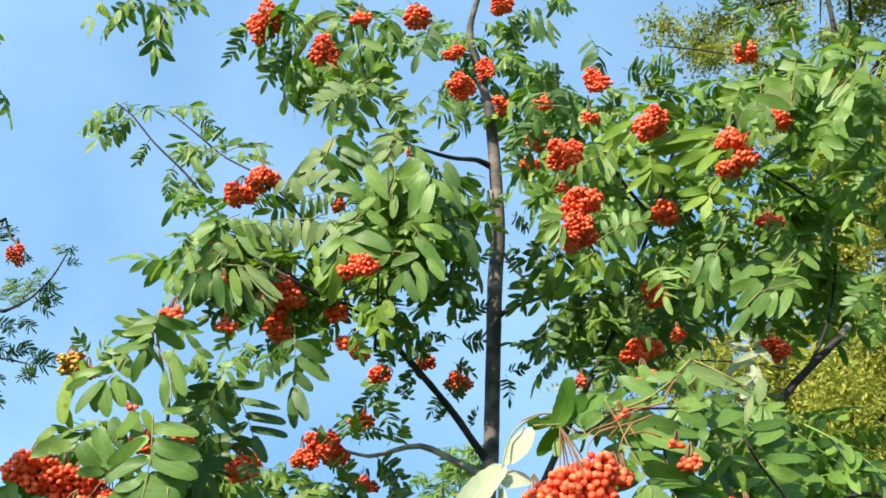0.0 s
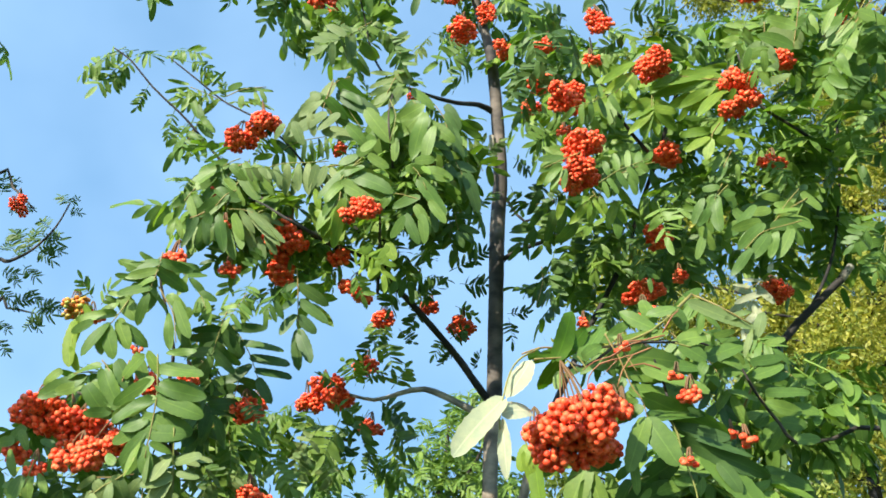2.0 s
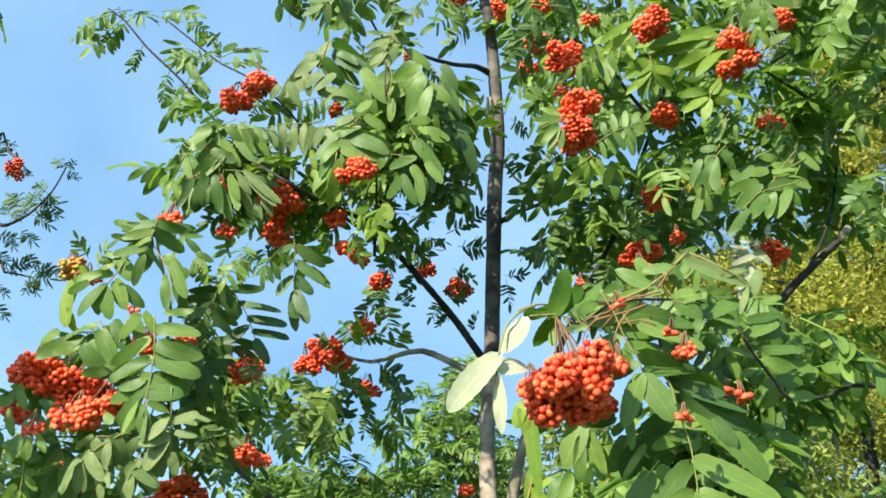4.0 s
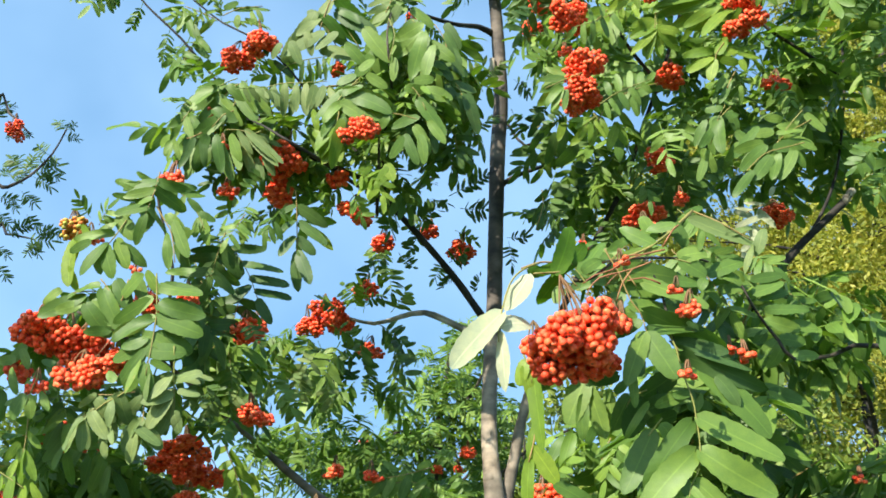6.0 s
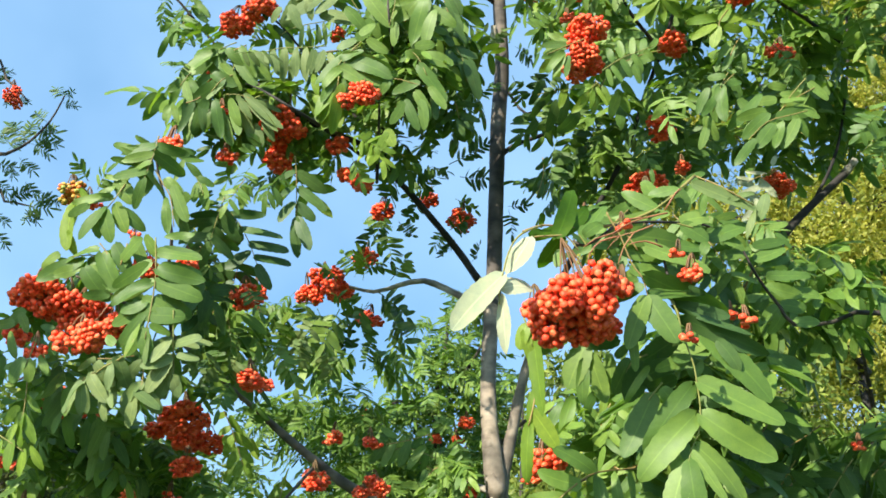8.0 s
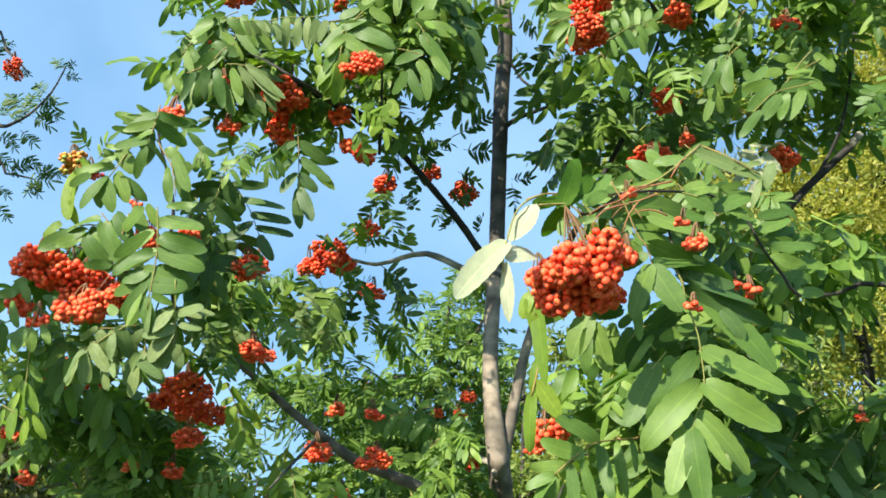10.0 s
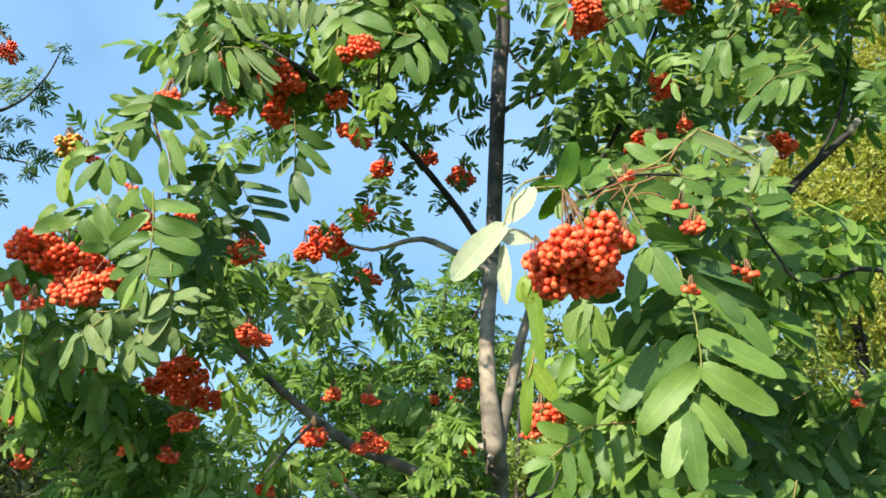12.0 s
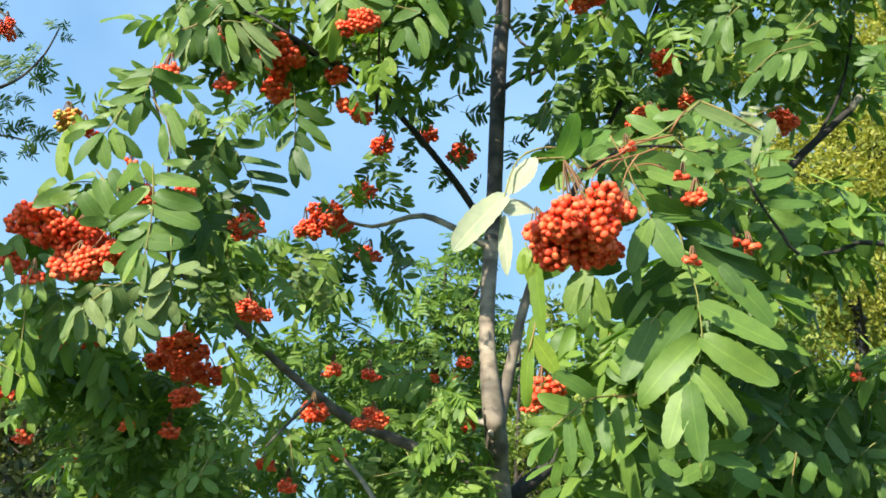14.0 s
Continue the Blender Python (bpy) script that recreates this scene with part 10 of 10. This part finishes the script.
leaf(far_rowan, (-0.973, 2.023, 2.530), (-0.942, 2.043, 2.578), (0.07, -0.90, -0.04), "dark", "feather")
leaf(far_rowan, (-0.910, 2.023, 2.568), (-0.874, 2.043, 2.606), (0.36, -0.90, -0.02), "dark", "feather")
leaf(far_rowan, (-0.904, 2.023, 2.557), (-0.860, 2.043, 2.538), (0.49, -0.90, -0.42), "dark", "feather")
leaf(far_rowan, (-0.959, 2.023, 2.402), (-0.927, 2.043, 2.431), (0.17, -0.90, -0.50), "dark", "feather")
leaf(far_rowan, (-0.892, 2.023, 2.385), (-0.930, 2.043, 2.351), (0.04, -0.90, -0.56), "dark", "feather")
leaf(far_rowan, (-1.000, 2.023, 2.541), (-0.987, 2.043, 2.587), (0.13, -0.90, -0.24), "dark", "feather")
leaf(far_rowan, (-1.012, 2.023, 2.707), (-0.995, 2.043, 2.748), (-0.05, -0.90, -0.19), "dark", "feather")
leaf(far_rowan, (-1.027, 2.023, 2.687), (-1.030, 2.043, 2.766), (0.15, -0.90, -0.41), "dark", "feather")
leaf(far_rowan, (-0.989, 2.023, 2.669), (-1.003, 2.043, 2.639), (0.44, -0.90, -0.31), "dark", "feather")
leaf(far_rowan, (-0.969, 2.023, 2.660), (-0.943, 2.043, 2.653), (0.14, -0.90, -0.31), "dark", "feather")
leaf(far_rowan, (-0.971, 2.023, 2.336), (-0.949, 2.043, 2.293), (0.37, -0.90, -0.57), "dark", "feather")
leaf(far_rowan, (-0.975, 2.023, 2.491), (-0.953, 2.043, 2.459), (0.54, -0.90, -0.59), "dark", "feather")
leaf(far_rowan, (-0.961, 2.023, 2.571), (-1.006, 2.043, 2.625), (0.40, -0.90, -0.09), "dark", "feather")
cluster(far_rowan, (-0.947, 1.957, 2.634), "long", 0.96, 76)
# unseen limbs and crown clumps, added sunward to shade the leaves and hedge
branch(far_rowan, [(-1.420, 2.220, 2.400), (-1.450, 2.000, 2.700), (-1.480, 1.750, 3.000)], [0.0140, 0.0100, 0.0060], TWIG)
branch(far_rowan, [(-1.420, 2.220, 2.300), (-1.700, 2.200, 2.600), (-2.050, 2.200, 2.950)], [0.0140, 0.0100, 0.0060], TWIG)
foliage(far_rowan, [((-1.45, 1.75, 2.95), (0.40, 0.48, 0.45), 130), ((-2.0, 2.2, 2.95), (0.5, 0.45, 0.5), 330), ((-2.1, 2.2, 2.35), (0.40, 0.35, 0.30), 240)], "added unseen crown of green compound leaves", 35)

# ---- the young rowan standing behind ----
back_rowan = tree_at(0, 3, "rowan_tree", "young rowan tree behind, with small feathery leaves and few berries", group="rowan trees")
branch(back_rowan, [(-0.020, 3.100, -0.020), (-0.015, 3.050, 1.200), (-0.030, 3.012, 2.100), (-0.014, 2.984, 2.233), (0.003, 2.951, 2.384)], [0.0300, 0.0200, 0.0120, 0.0085, 0.0042], TWIG, name="trunk", sides=10, lump=0.05)
branch(back_rowan, [(-0.027, 3.012, 2.100), (-0.114, 2.951, 2.148), (-0.164, 2.952, 2.143)], [0.0077, 0.0059, 0.0034], TWIG)
branch(back_rowan, [(-0.022, 2.998, 2.166), (0.070, 2.928, 2.255), (0.121, 2.907, 2.354)], [0.0068, 0.0050, 0.0025], TWIG)
branch(back_rowan, [(-0.010, 3.000, 1.700), (0.160, 3.075, 2.043), (0.316, 3.054, 2.144), (0.385, 3.046, 2.178)], [0.0100, 0.0070, 0.0043, 0.0026], TWIG)
foliage(back_rowan, [
    ((0.003, 2.962, 2.334), (0.08, 0.20, 0.10), 62),
    ((-0.031, 2.998, 2.166), (0.10, 0.25, 0.09), 75),
    ((-0.123, 2.935, 2.221), (0.09, 0.15, 0.07), 28),
    ((-0.465, 3.054, 2.141), (0.18, 0.20, 0.05), 62),
    ((-0.181, 2.956, 2.123), (0.09, 0.20, 0.05), 38),
    ((0.089, 2.983, 2.234), (0.09, 0.20, 0.12), 75),
    ((-0.325, 3.072, 2.057), (0.21, 0.25, 0.09), 112),
    ((-0.151, 3.093, 1.958), (0.25, 0.25, 0.12), 138),
    ((0.361, 3.163, 2.112), (0.11, 0.20, 0.08), 50),
    ((0.073, 3.075, 2.042), (0.11, 0.20, 0.11), 62),
    ((-0.640, 3.083, 1.960), (0.06, 0.20, 0.08), 18),
    ((0.054, 2.937, 2.452), (0.06, 0.10, 0.06), 30),
], "small feathery leaves", 33, (0.07, 0.12), ("feather",))
cluster(back_rowan, (0.053, 2.883, 2.076), "small", 1.20, 176)
cluster(back_rowan, (-0.032, 2.900, 2.033), "small", 0.92, 273)
cluster(back_rowan, (0.029, 2.936, 2.039), "tiny", 1.24, 349)
cluster(back_rowan, (-0.145, 2.950, 2.004), "tiny", 1.24, 19)
cluster(back_rowan, (-0.242, 2.885, 2.109), "tiny", 1.16, 179)

# ---- shrubs and trees behind ----
def limb_tree(name, label, x, y, height, spread, seed, material, clump, leaves, length, width, leaf_mat, leaf_label, low=0.2, category="tree", trunks=1, stem=0.06, group="", limbs=14):
    """A tree or shrub: trunks, forked limbs and a crown of small leaves in clumps."""
    rnd = random.Random(seed)
    ob = new(name)
    ob.location = (x, y, 0)
    tagged(ob, label, category, group)
    clumps = []
    for k in range(trunks):
        a = rnd.uniform(0, 6.28)
        top = Vector((math.cos(a) * spread * 0.4 * (trunks > 1), math.sin(a) * spread * 0.4 * (trunks > 1), height * rnd.uniform(0.85, 0.97)))
        foot = Vector((math.cos(a), math.sin(a), 0)) * 0.12 * (trunks > 1)
        mid = [foot.lerp(top, t) + Vector((rnd.uniform(-1, 1), rnd.uniform(-1, 1), 0)) * spread * 0.05 for t in (0.25, 0.5, 0.75)]
        line = [foot - Vector((0, 0, 0.05))] + mid + [top]
        v, f = tube(line, [stem * s for s in (1, 0.8, 0.6, 0.4, 0.12)], 8, 0.06, seed + k)
        child("trunk", mesh_of("trunk", v, f, material), ob)
        for j in range(int(limbs / trunks ** 0.5)):
            t = rnd.uniform(low, 0.95)
            base = foot.lerp(top, t)
            b = rnd.uniform(0, 6.28)
            reach = spread * (1.05 - 0.6 * abs(t - 0.45)) * rnd.uniform(0.55, 1.0)
            end = base + Vector((math.cos(b) * reach, math.sin(b) * reach, reach * rnd.uniform(0.0, 0.5)))
            end.z = min(end.z, height)
            half = base.lerp(end, 0.5) + Vector((0, 0, 0.12 * reach))
            v, f = tube([base, half, end], [stem * 0.35, stem * 0.2, stem * 0.05], 6, 0.06, seed + j)
            child("limb", mesh_of("limb", v, f, material), ob)
            for q in (half, end, half.lerp(end, 0.5), base.lerp(half, 0.6)):
                c = q + Vector((rnd.uniform(-1, 1), rnd.uniform(-1, 1), rnd.uniform(-0.8, 0.8))) * clump * 0.7
                s = clump * rnd.uniform(0.45, 1.1)
                clumps.append(((c.x, c.y, max(c.z, s * 0.5)), (s * rnd.uniform(0.6, 1.2), s * rnd.uniform(0.6, 1.2), s * rnd.uniform(0.5, 1.3))))
    leaf_cloud(ob, clumps, leaves, length, width, leaf_mat, seed, leaf_label)
    return ob


limb_tree("willow_tree", "tall broad tree with small sunlit yellow-green leaves", 5.4, 10.5, 14.5, 3.4, 11, DARK_SHADED_BARK, 0.6, 240000, 0.075, 0.030, WILLOW_LEAF, "small yellow-green leaves in loose clumps", low=0.08, stem=0.10, limbs=60)
limb_tree("willow_tree", "lower bushy tree with small yellow-green leaves", 3.6, 8.4, 5.2, 1.5, 12, DARK_SHADED_BARK, 0.4, 45000, 0.06, 0.022, WILLOW_LEAF, "small yellow-green leaves in loose clumps", low=0.2, stem=0.09, limbs=26)
SHRUBS = "shrubs of the hedge"
# the left-hand shrubs take the leaf colour darkened for shade
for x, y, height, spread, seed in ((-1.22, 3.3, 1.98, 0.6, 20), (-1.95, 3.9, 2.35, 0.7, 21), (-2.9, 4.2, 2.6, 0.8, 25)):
    limb_tree("shrub", "brownish-green shrub standing in the hedge, colour darkened for shade", x, y, height, spread, seed, TWIG, 0.20, 22000, 0.045, 0.018, SHADED_SHRUB_LEAF, "small leaves darkened for shade", 0.12, "shrub", 4, 0.03, SHRUBS, 22)
for x, y, height, spread, seed in ((-1.55, 4.1, 2.3, 0.6, 22), (0.1, 4.5, 2.5, 0.65, 23), (1.3, 4.6, 2.6, 0.8, 24), (2.4, 4.8, 2.8, 0.8, 26), (-2.6, 5.8, 2.7, 0.9, 28)):
    limb_tree("shrub", "leafy green shrub standing in the hedge", x, y, height, spread, seed, TWIG, 0.20, 20000, 0.05, 0.018, SHRUB_LEAF, "small green leaves", 0.12, "shrub", 4, 0.03, SHRUBS, 22)
for x, y, height, spread, seed in ((-4.0, 7.6, 3.4, 1.1, 31), (-2.1, 7.9, 2.9, 0.85, 32), (0.4, 7.7, 3.2, 1.0, 33), (2.4, 8.0, 3.6, 1.1, 34)):
    limb_tree("shrub", "tall grey-green shrub behind the hedge", x, y, height, spread, seed, TWIG, 0.34, 16000, 0.08, 0.035, SHRUB_LEAF, "small grey-green leaves", 0.2, "shrub", 5, 0.04, SHRUBS, 24)
